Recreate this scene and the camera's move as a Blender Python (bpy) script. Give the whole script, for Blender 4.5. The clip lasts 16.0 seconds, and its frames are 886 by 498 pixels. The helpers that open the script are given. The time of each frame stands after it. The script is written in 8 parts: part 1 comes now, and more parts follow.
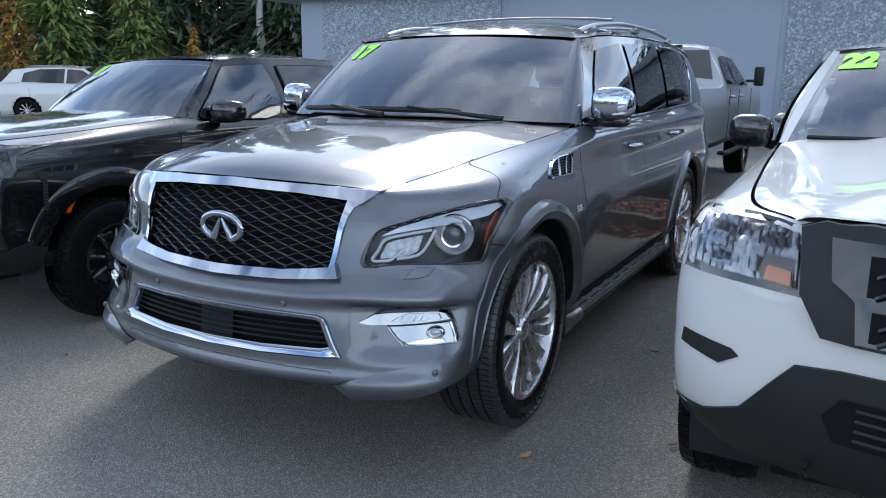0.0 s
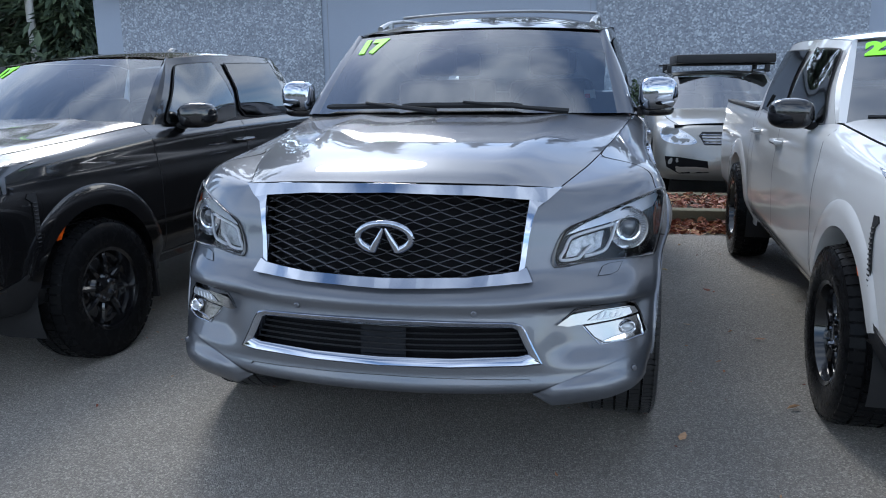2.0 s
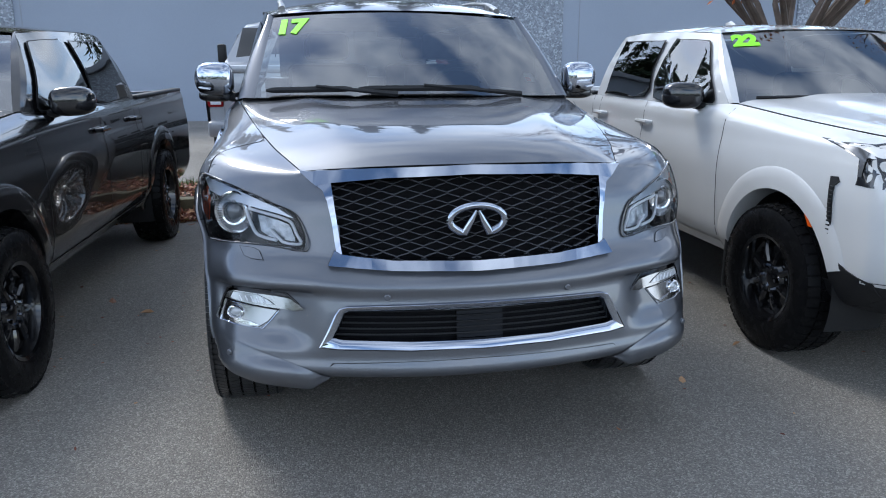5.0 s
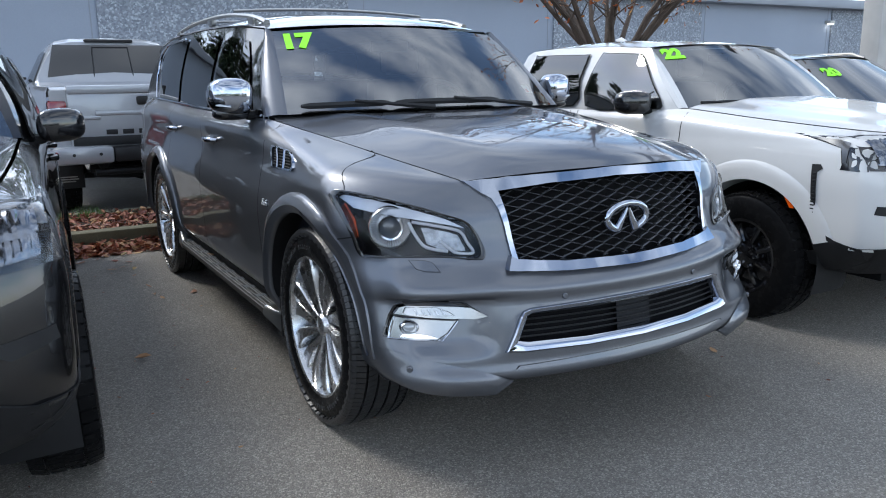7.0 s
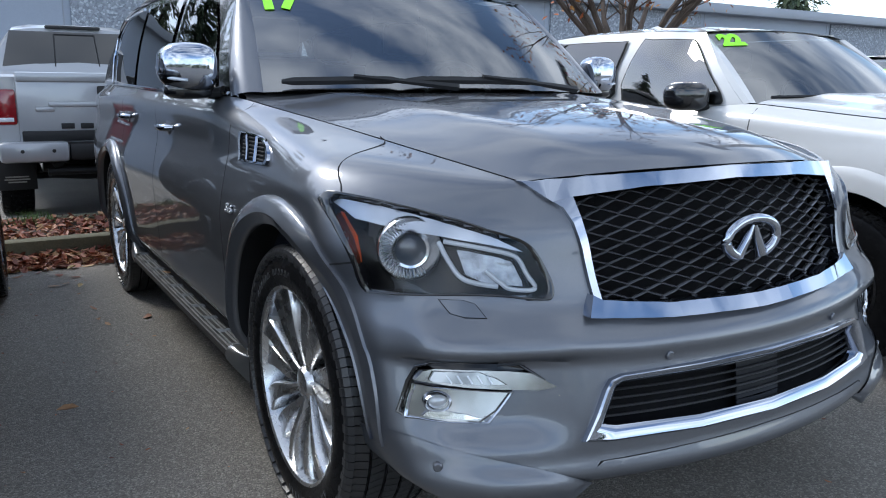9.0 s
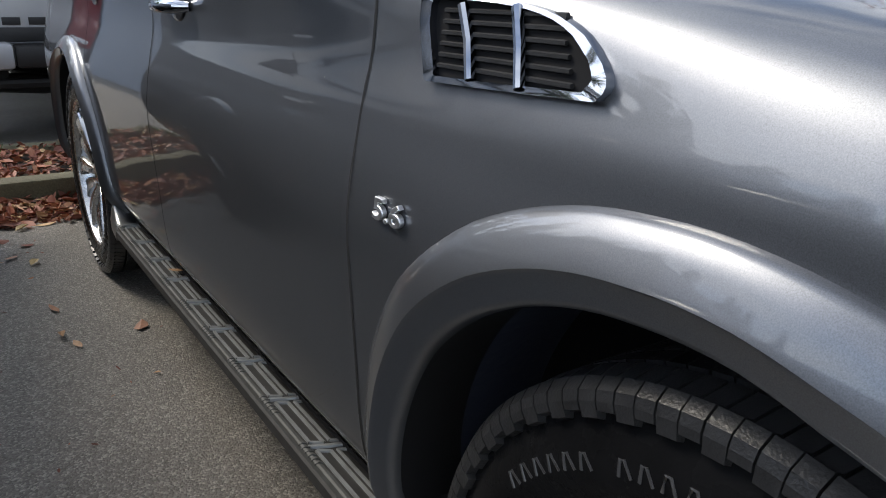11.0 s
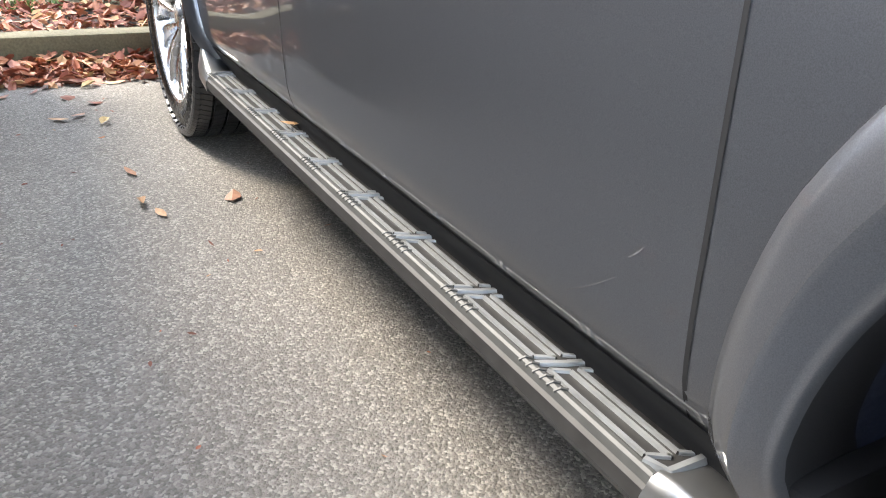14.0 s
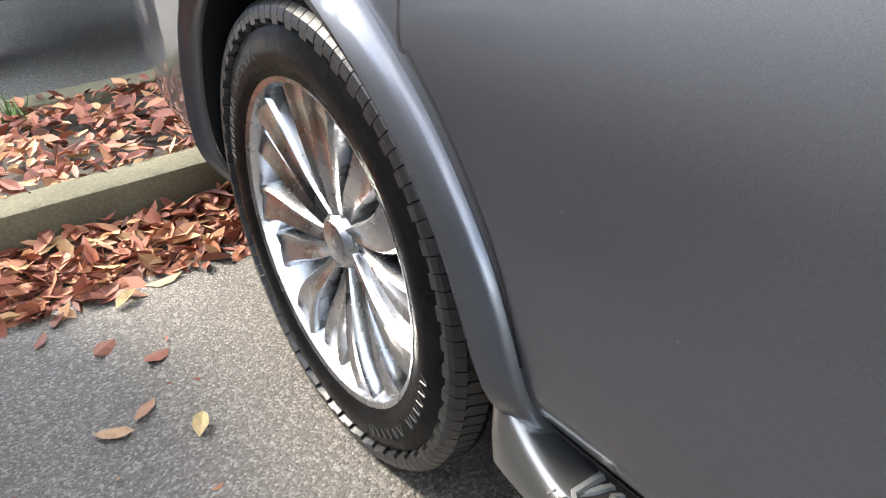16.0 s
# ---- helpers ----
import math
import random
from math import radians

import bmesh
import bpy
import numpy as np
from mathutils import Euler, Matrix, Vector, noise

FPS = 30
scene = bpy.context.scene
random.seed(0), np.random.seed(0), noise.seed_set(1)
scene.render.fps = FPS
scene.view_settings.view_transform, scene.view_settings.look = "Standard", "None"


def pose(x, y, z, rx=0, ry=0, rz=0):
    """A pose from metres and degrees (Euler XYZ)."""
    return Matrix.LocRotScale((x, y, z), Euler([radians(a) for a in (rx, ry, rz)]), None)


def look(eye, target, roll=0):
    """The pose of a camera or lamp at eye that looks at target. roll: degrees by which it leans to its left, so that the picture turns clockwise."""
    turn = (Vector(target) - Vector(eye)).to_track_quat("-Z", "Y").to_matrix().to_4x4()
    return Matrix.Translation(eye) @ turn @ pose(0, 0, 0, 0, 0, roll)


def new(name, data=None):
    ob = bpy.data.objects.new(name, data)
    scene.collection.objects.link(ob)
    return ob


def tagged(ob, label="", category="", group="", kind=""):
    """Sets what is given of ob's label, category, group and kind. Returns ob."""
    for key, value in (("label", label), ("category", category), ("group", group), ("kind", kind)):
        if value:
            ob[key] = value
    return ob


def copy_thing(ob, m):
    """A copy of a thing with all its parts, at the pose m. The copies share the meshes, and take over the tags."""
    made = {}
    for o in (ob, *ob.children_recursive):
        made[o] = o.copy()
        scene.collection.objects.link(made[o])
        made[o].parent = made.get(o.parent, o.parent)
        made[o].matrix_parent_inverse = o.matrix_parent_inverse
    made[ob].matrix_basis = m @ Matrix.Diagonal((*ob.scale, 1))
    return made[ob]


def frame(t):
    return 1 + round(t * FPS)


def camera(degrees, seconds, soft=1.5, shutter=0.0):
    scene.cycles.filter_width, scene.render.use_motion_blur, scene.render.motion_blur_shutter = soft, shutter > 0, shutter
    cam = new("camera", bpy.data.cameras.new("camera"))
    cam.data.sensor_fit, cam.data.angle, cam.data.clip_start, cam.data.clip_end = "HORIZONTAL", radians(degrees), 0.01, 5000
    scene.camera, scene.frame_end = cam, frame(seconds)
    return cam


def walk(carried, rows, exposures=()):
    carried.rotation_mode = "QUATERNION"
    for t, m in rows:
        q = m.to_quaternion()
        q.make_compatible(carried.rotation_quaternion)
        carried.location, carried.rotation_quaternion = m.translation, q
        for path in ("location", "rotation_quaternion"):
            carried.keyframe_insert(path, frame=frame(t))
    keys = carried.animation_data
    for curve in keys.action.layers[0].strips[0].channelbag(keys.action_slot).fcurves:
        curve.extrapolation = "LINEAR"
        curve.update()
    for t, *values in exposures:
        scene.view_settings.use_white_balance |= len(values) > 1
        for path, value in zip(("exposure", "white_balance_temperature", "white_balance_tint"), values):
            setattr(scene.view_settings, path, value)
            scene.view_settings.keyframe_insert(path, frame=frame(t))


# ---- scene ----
cam = camera(59.5, 16.0, soft=1.05)
PATH = [
    (0, (2.154, -2.065, 1.466), (1.226, -0.345, 1.039), 0.5),
    (0.5, (1.899, -2.223, 1.463), (1.057, -0.46, 1.035), 0.1),
    (1, (1.588, -2.3, 1.451), (0.862, -0.487, 1.021), -0.4),
    (1.5, (1.201, -2.336, 1.461), (0.62, -0.472, 1.027), -0.9),
    (2, (0.771, -2.458, 1.466), (0.358, -0.551, 1.026), -0.8),
    (2.5, (0.406, -2.491, 1.456), (0.151, -0.557, 1.013), -0.4),
    (3, (0.098, -2.505, 1.462), (-0.015, -0.558, 1.018), 0.1),
    (3.5, (-0.144, -2.558, 1.455), (-0.14, -0.609, 1.008), 0.4),
    (4, (-0.204, -2.533, 1.455), (-0.096, -0.588, 1.0), 0.4),
    (4.2, (-0.226, -2.523, 1.451), (-0.073, -0.583, 0.992), 0.3),
    (6.3, (-1.705, -2.247, 1.444), (-0.913, -0.469, 0.985), -0.3),
    (6.5, (-1.834, -2.187, 1.437), (-0.98, -0.436, 0.987), -0.4),
    (7, (-2.056, -2.04, 1.432), (-1.081, -0.349, 0.998), -0.8),
    (7.5, (-2.168, -1.983, 1.418), (-1.12, -0.33, 1.004), -0.8),
    (8, (-2.106, -1.874, 1.359), (-1.038, -0.231, 0.96), -0.6),
    (8.5, (-1.866, -1.557, 1.316), (-0.815, 0.1, 0.925), -0.1),
    (9, (-1.723, -1.163, 1.282), (-0.709, 0.512, 0.875), 0.4),
    (9.5, (-1.623, -0.712, 1.268), (-0.646, 0.978, 0.833), 1.0),
    (10, (-1.524, -0.23, 1.245), (-0.578, 1.464, 0.757), 1.1),
    (10.2, (-1.525, -0.04, 1.223), (-0.577, 1.644, 0.707), 0.9),
    (12.3, (-1.265, 1.166, 1.055), (-0.086, 2.526, 0.180), 2.1),
    (12.5, (-1.261, 1.176, 1.047), (-0.089, 2.505, 0.119), 2.2),
    (13, (-1.377, 1.115, 0.984), (-0.248, 2.418, -0.030), 3.7),
    (13.5, (-1.439, 1.021, 0.915), (-0.429, 2.453, -0.048), 3.2),
    (14, (-1.482, 1.143, 0.875), (-0.584, 2.712, 0.021), 2.9),
    (14.5, (-1.516, 1.507, 0.919), (-0.675, 3.147, 0.143), 2.1),
    (15, (-1.446, 1.963, 0.931), (-0.636, 3.644, 0.212), 1.4),
    (15.5, (-1.428, 2.467, 0.966), (-0.611, 4.122, 0.197), -0.1),
    (16, (-1.442, 2.921, 1.062), (-0.490, 4.381, 0.080), -3.6),
]
walk(cam, [(t, look(e, g, r)) for t, e, g, r in PATH], [(0.0, 0.96, 5880, 8), (4.2, 1.00, 5880, 8), (7.0, 1.06, 6150, 8), (8.5, 1.02, 6050, 8), (10.0, 1.18, 6200, 8), (12.4, 2.10, 7500, 10), (13.0, 3.34, 6850, 10), (16.0, 3.16, 6950, 10)])

# ---- sky, sun ----
SUN_ELEV, SUN_AZ = radians(44), radians(-28)      # azimuth from +y towards +x
world = bpy.data.worlds.new("sky")
scene.world = world
world.use_nodes = True
wn, wl = world.node_tree.nodes, world.node_tree.links
wn.clear()
sky = wn.new("ShaderNodeTexSky")
sky.sky_type, sky.sun_disc = "NISHITA", False
sky.sun_elevation, sky.sun_rotation = SUN_ELEV, SUN_AZ
sky.air_density, sky.dust_density = 1.0, 0.6
skyn = wn.new("ShaderNodeBackground")
skyn.inputs["Strength"].default_value = 0.158
wcoord = wn.new("ShaderNodeTexCoord")
wmap = wn.new("ShaderNodeMapping")
wmap.inputs["Scale"].default_value = (1.0, 1.0, 2.6)
wnoise = wn.new("ShaderNodeTexNoise")
wnoise.inputs["Scale"].default_value, wnoise.inputs["Detail"].default_value = 2.6, 7
wramp = wn.new("ShaderNodeValToRGB")
wramp.color_ramp.elements[0].position, wramp.color_ramp.elements[1].position = 0.37, 0.66
wmix = wn.new("ShaderNodeMix")
wmix.data_type = "RGBA"
wmix.inputs["B"].default_value = (7.6, 8.0, 8.7, 1)
wout = wn.new("ShaderNodeOutputWorld")
wl.new(wcoord.outputs["Generated"], wmap.inputs["Vector"])
wl.new(wmap.outputs["Vector"], wnoise.inputs["Vector"])
wl.new(wnoise.outputs["Fac"], wramp.inputs["Fac"])
wl.new(wramp.outputs["Color"], wmix.inputs["Factor"])
wl.new(sky.outputs["Color"], wmix.inputs["A"])
# thin cloud is brighter round the sun and towards the horizon
sun_way = Vector((math.sin(SUN_AZ) * math.cos(SUN_ELEV), math.cos(SUN_AZ) * math.cos(SUN_ELEV), math.sin(SUN_ELEV)))
wdot, wglow, wpow, wsep, whor, wsum, wmul = (wn.new(k) for k in ("ShaderNodeVectorMath", "ShaderNodeMapRange", "ShaderNodeMath", "ShaderNodeSeparateXYZ", "ShaderNodeMapRange", "ShaderNodeMath", "ShaderNodeVectorMath"))
wdot.operation, wpow.operation, wsum.operation, wmul.operation = "DOT_PRODUCT", "POWER", "MULTIPLY_ADD", "SCALE"
wdot.inputs[1].default_value = sun_way
wl.new(wcoord.outputs["Generated"], wdot.inputs[0])
wglow.inputs["From Min"].default_value, wglow.inputs["From Max"].default_value = 0.45, 1.0
wl.new(wdot.outputs["Value"], wglow.inputs["Value"])
wl.new(wglow.outputs["Result"], wpow.inputs[0])
wpow.inputs[1].default_value = 5.0
wl.new(wcoord.outputs["Generated"], wsep.inputs[0])
whor.inputs["From Min"].default_value, whor.inputs["From Max"].default_value = 0.05, 0.70
whor.inputs["To Min"].default_value, whor.inputs["To Max"].default_value = 1.22, 0.60
wl.new(wsep.outputs["Z"], whor.inputs["Value"])
wl.new(wpow.outputs["Value"], wsum.inputs[0])
wsum.inputs[1].default_value = 0.30
wl.new(whor.outputs["Result"], wsum.inputs[2])
wl.new(wmix.outputs["Result"], wmul.inputs[0])
wl.new(wsum.outputs["Value"], wmul.inputs["Scale"])
wl.new(wmul.outputs["Vector"], skyn.inputs["Color"])
wl.new(skyn.outputs["Background"], wout.inputs["Surface"])

sun_data = bpy.data.lights.new("sun", "SUN")
sun_data.energy, sun_data.angle, sun_data.color = 1.1, radians(17), (1.0, 0.93, 0.82)
sun = new("sun", sun_data)
sun.matrix_world = look(sun_way * 60, (0, 0, 0))

# ---- materials ----
def material(name, color=(0.5, 0.5, 0.5), rough=0.5, metal=0.0, coat=0.0, vary=0.0, scale=8.0, bump=0.0, bump_scale=60.0,
             rough_vary=0.0, fine=0.0, coat_rough=0.03, specular=0.5, fine_scale=400.0):
    """Principled material with two scales of colour variation, roughness variation and bump, in object metres."""
    m = bpy.data.materials.new(name)
    m.use_nodes = True
    n, l = m.node_tree.nodes, m.node_tree.links
    b = n["Principled BSDF"]
    b.inputs["Base Color"].default_value = (*color, 1)
    b.inputs["Roughness"].default_value, b.inputs["Metallic"].default_value = rough, metal
    b.inputs["Coat Weight"].default_value, b.inputs["Coat Roughness"].default_value = coat, coat_rough
    b.inputs["Specular IOR Level"].default_value = specular
    tc = n.new("ShaderNodeTexCoord")

    def noise_node(s, detail=5):
        t = n.new("ShaderNodeTexNoise")
        t.inputs["Scale"].default_value, t.inputs["Detail"].default_value = s, detail
        l.new(tc.outputs["Object"], t.inputs["Vector"])
        return t

    if vary or fine:
        last = None
        for amount, s in ((vary, scale), (fine, fine_scale)):
            if not amount:
                continue
            t = noise_node(s)
            mr = n.new("ShaderNodeMapRange")
            mr.inputs["From Min"].default_value, mr.inputs["From Max"].default_value = 0.25, 0.75
            mr.inputs["To Min"].default_value, mr.inputs["To Max"].default_value = 1 - amount, 1 + amount
            l.new(t.outputs["Fac"], mr.inputs["Value"])
            mx = n.new("ShaderNodeVectorMath")
            mx.operation = "SCALE"
            if last is None:
                mx.inputs[0].default_value = color
            else:
                l.new(last, mx.inputs[0])
            l.new(mr.outputs["Result"], mx.inputs["Scale"])
            last = mx.outputs["Vector"]
        l.new(last, b.inputs["Base Color"])
    if rough_vary:
        t = noise_node(scale * 1.7)
        mr = n.new("ShaderNodeMapRange")
        mr.inputs["From Min"].default_value, mr.inputs["From Max"].default_value = 0.3, 0.7
        mr.inputs["To Min"].default_value, mr.inputs["To Max"].default_value = max(0.02, rough - rough_vary), rough + rough_vary
        l.new(t.outputs["Fac"], mr.inputs["Value"])
        l.new(mr.outputs["Result"], b.inputs["Roughness"])
    if bump:
        t = noise_node(bump_scale, 6)
        bp = n.new("ShaderNodeBump")
        bp.inputs["Strength"].default_value, bp.inputs["Distance"].default_value = bump, 0.01
        l.new(t.outputs["Fac"], bp.inputs["Height"])
        l.new(bp.outputs["Normal"], b.inputs["Normal"])
    return m


def glass_material(name, tint, gloss_ior=1.5, rough=0.01):
    """Thin pane: tinted see-through with a Fresnel gloss."""
    m = bpy.data.materials.new(name)
    m.use_nodes = True
    n, l = m.node_tree.nodes, m.node_tree.links
    n.clear()
    tr, gl, mx = n.new("ShaderNodeBsdfTransparent"), n.new("ShaderNodeBsdfGlossy"), n.new("ShaderNodeMixShader")
    fr, out = n.new("ShaderNodeFresnel"), n.new("ShaderNodeOutputMaterial")
    tr.inputs["Color"].default_value = (*tint, 1)
    gl.inputs["Roughness"].default_value = rough
    fr.inputs["IOR"].default_value = gloss_ior
    l.new(fr.outputs["Fac"], mx.inputs["Fac"])
    l.new(tr.outputs["BSDF"], mx.inputs[1])
    l.new(gl.outputs["BSDF"], mx.inputs[2])
    l.new(mx.outputs["Shader"], out.inputs["Surface"])
    return m


M_GREY = material("grey_metallic_paint", (0.138, 0.145, 0.162), 0.40, 0.80, coat=1.0, fine=0.25, fine_scale=900, vary=0.03, scale=3, coat_rough=0.015)
M_GREY.node_tree.nodes["Principled BSDF"].inputs["Specular Tint"].default_value = (0.36, 0.37, 0.39, 1)  # flakes lie under the lacquer
M_GREY.node_tree.nodes["Principled BSDF"].inputs["Coat IOR"].default_value = 1.42
M_BLACKP = material("black_paint", (0.003, 0.003, 0.0035), 0.25, 0.0, coat=1.0, vary=0.1, scale=4, specular=0.3, coat_rough=0.015)
M_WHITEP = material("white_paint", (0.57, 0.565, 0.555), 0.3, 0.0, coat=1.0, vary=0.015, scale=3)
M_SILVERP = material("silver_white_paint", (0.33, 0.34, 0.36), 0.34, 0.25, coat=0.8, vary=0.02)
M_CHAMP = material("pale_silver_paint", (0.30, 0.295, 0.275), 0.35, 0.5, coat=0.8, vary=0.03)
M_CHROME = material("chrome", (0.39, 0.415, 0.47), 0.06, 1.0, rough_vary=0.03, scale=20)
M_ALU = material("wheel_alloy", (0.58, 0.585, 0.595), 0.27, 1.0, rough_vary=0.06, scale=12, vary=0.04)
M_TRIM = material("black_plastic", (0.012, 0.012, 0.013), 0.55, vary=0.15, scale=15, bump=0.12, bump_scale=500, specular=0.35)
M_GLOSSBK = material("gloss_black_plastic", (0.006, 0.006, 0.007), 0.12, coat=0.6, vary=0.1)
M_DARK = material("dark_cavity", (0.005, 0.005, 0.006), 0.9, vary=0.2, specular=0.2)
M_RUBBER = material("tyre_rubber", (0.007, 0.007, 0.0075), 0.26, vary=0.25, scale=14, bump=0.06, bump_scale=220, rough_vary=0.06, specular=0.06)
M_LENS = glass_material("clear_lens", (0.93, 0.935, 0.94), 1.33)
M_WINDSH = glass_material("windscreen_glass", (0.74, 0.82, 0.79), 3.3)
M_TINT = glass_material("tinted_glass", (0.07, 0.075, 0.08), 2.0)
M_SIDEG = glass_material("side_glass", (0.72, 0.78, 0.76), 2.6, 0.02)
M_AMBER = material("amber_lens", (0.60, 0.075, 0.002), 0.4, vary=0.25, scale=40, specular=0.15)
M_RED = material("red_lens", (0.20, 0.008, 0.012), 0.15, coat=0.8, vary=0.1, scale=30)
M_LAMPW = material("frosted_white_lens", (0.60, 0.62, 0.66), 0.25, coat=0.5, vary=0.06, scale=60)
M_CABIN = material("dark_cabin", (0.12, 0.117, 0.112), 0.7, vary=0.2, scale=10)
M_SEAT = material("brown_leather", (0.20, 0.18, 0.16), 0.55, vary=0.15, scale=12, bump=0.1)
M_GREEN = material("green_window_paint", (0.30, 0.95, 0.02), 0.5, vary=0.06, scale=30)
M_PAPER = material("white_sticker", (0.75, 0.75, 0.75), 0.6)
M_REDPR = material("red_print", (0.6, 0.06, 0.05), 0.6)
M_AMBERD = material("dull_amber_lens", (0.46, 0.15, 0.05), 0.15, coat=0.8)
M_LAMPBK = material("dark_lamp_interior", (0.10, 0.105, 0.115), 0.3, 0.5, vary=0.2, scale=20)


def wet_paint(name, base):
    """The same paint with rain drops standing on it."""
    m = base.copy()
    m.name = name
    n, l = m.node_tree.nodes, m.node_tree.links
    b = n["Principled BSDF"]
    tc = n.new("ShaderNodeTexCoord")
    vo = n.new("ShaderNodeTexVoronoi")
    vo.inputs["Scale"].default_value = 95
    vo.inputs["Randomness"].default_value = 1.0
    no = n.new("ShaderNodeTexNoise")
    no.inputs["Scale"].default_value, no.inputs["Detail"].default_value = 4.5, 4
    l.new(tc.outputs["Object"], vo.inputs["Vector"])
    l.new(tc.outputs["Object"], no.inputs["Vector"])
    drop = n.new("ShaderNodeMapRange")
    drop.interpolation_type = "SMOOTHSTEP"
    drop.inputs["From Min"].default_value, drop.inputs["From Max"].default_value = 0.42, 0.10
    drop.inputs["To Min"].default_value, drop.inputs["To Max"].default_value = 0.0, 1.0
    l.new(vo.outputs["Distance"], drop.inputs["Value"])
    where = n.new("ShaderNodeMapRange")
    where.inputs["From Min"].default_value, where.inputs["From Max"].default_value = 0.52, 0.60
    l.new(no.outputs["Fac"], where.inputs["Value"])
    mul = n.new("ShaderNodeMath")
    mul.operation = "MULTIPLY"
    sp, back, m2 = n.new("ShaderNodeSeparateXYZ"), n.new("ShaderNodeMapRange"), n.new("ShaderNodeMath")
    l.new(tc.outputs["Object"], sp.inputs[0])
    back.inputs["From Min"].default_value, back.inputs["From Max"].default_value = 0.65, 1.15
    l.new(sp.outputs["Y"], back.inputs["Value"])
    m2.operation = "MULTIPLY"
    l.new(drop.outputs["Result"], m2.inputs[0])
    l.new(back.outputs["Result"], m2.inputs[1])
    l.new(m2.outputs["Value"], mul.inputs[0])
    l.new(where.outputs["Result"], mul.inputs[1])
    bp = n.new("ShaderNodeBump")
    bp.inputs["Strength"].default_value, bp.inputs["Distance"].default_value = 0.35, 0.003
    l.new(mul.outputs["Value"], bp.inputs["Height"])
    l.new(bp.outputs["Normal"], b.inputs["Normal"])
    l.new(bp.outputs["Normal"], b.inputs["Coat Normal"])
    return m


M_GREYWET = wet_paint("rain_spotted_grey_paint", M_GREY)
M_WHITEWET = wet_paint("rain_spotted_white_paint", M_WHITEP)
M_BLACKWET = wet_paint("rain_spotted_black_paint", M_BLACKP)


def dusty_lightened_paint(name, base):
    """The same paint, dusty along the sills, a pale film lightening the flanks."""
    m = base.copy()
    m.name = name
    n, l = m.node_tree.nodes, m.node_tree.links
    tc, sp, no = n.new("ShaderNodeTexCoord"), n.new("ShaderNodeSeparateXYZ"), n.new("ShaderNodeTexNoise")
    no.inputs["Scale"].default_value = 9
    l.new(tc.outputs["Object"], sp.inputs[0])
    l.new(tc.outputs["Object"], no.inputs["Vector"])
    ad = n.new("ShaderNodeMath")
    ad.operation = "MULTIPLY_ADD"
    l.new(no.outputs["Fac"], ad.inputs[0])
    ad.inputs[1].default_value = 0.05
    l.new(sp.outputs["Z"], ad.inputs[2])
    mr = n.new("ShaderNodeMapRange")
    mr.inputs["From Min"].default_value, mr.inputs["From Max"].default_value = 0.42, 0.98
    mr.inputs["To Min"].default_value, mr.inputs["To Max"].default_value = 0.045, 0.015
    l.new(ad.outputs["Value"], mr.inputs["Value"])
    b = n["Principled BSDF"]
    side, pat, pmr = n.new("ShaderNodeMapRange"), n.new("ShaderNodeTexNoise"), n.new("ShaderNodeMapRange")
    side.inputs["From Min"].default_value, side.inputs["From Max"].default_value = 0.45, 1.35
    l.new(sp.outputs["Y"], side.inputs["Value"])
    cr, crm, fsc, fpt = (n.new("ShaderNodeMath") for _ in range(4))
    cr.operation, crm.operation, fsc.operation, fpt.operation = "MULTIPLY", "MAXIMUM", "MULTIPLY", "MULTIPLY"
    l.new(mr.outputs["Result"], cr.inputs[0])
    l.new(side.outputs["Result"], cr.inputs[1])
    l.new(cr.outputs["Value"], crm.inputs[0])
    crm.inputs[1].default_value = 0.015
    l.new(crm.outputs["Value"], b.inputs["Coat Roughness"])
    pat.inputs["Scale"].default_value, pat.inputs["Detail"].default_value = 2.4, 6
    l.new(tc.outputs["Object"], pat.inputs["Vector"])
    pmr.inputs["From Min"].default_value, pmr.inputs["From Max"].default_value = 0.3, 0.7
    pmr.inputs["To Min"].default_value, pmr.inputs["To Max"].default_value = 0.78, 1.18
    l.new(pat.outputs["Fac"], pmr.inputs["Value"])
    # pale film: road dust, and colour in place of missing light on flanks
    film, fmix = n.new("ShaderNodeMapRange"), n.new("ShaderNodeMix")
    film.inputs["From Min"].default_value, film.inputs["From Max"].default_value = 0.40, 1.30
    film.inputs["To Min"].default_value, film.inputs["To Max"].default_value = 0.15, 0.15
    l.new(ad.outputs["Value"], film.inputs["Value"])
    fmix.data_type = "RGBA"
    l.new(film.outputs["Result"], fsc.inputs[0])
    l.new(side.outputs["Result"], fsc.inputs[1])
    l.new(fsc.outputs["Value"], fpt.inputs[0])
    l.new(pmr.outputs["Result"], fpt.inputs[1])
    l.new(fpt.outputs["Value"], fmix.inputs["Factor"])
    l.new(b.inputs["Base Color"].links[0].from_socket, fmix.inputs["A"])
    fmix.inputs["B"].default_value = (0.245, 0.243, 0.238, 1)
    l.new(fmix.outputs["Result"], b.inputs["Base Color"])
    # scattered specks of dried mud
    vo, cut, mix = n.new("ShaderNodeTexVoronoi"), n.new("ShaderNodeMapRange"), n.new("ShaderNodeMix")
    vo.inputs["Scale"].default_value = 11
    l.new(tc.outputs["Object"], vo.inputs["Vector"])
    cut.inputs["From Min"].default_value, cut.inputs["From Max"].default_value = 0.024, 0.012
    l.new(vo.outputs["Distance"], cut.inputs["Value"])
    mix.data_type = "RGBA"
    l.new(cut.outputs["Result"], mix.inputs["Factor"])
    l.new(b.inputs["Base Color"].links[0].from_socket, mix.inputs["A"])
    mix.inputs["B"].default_value = (0.30, 0.28, 0.25, 1)
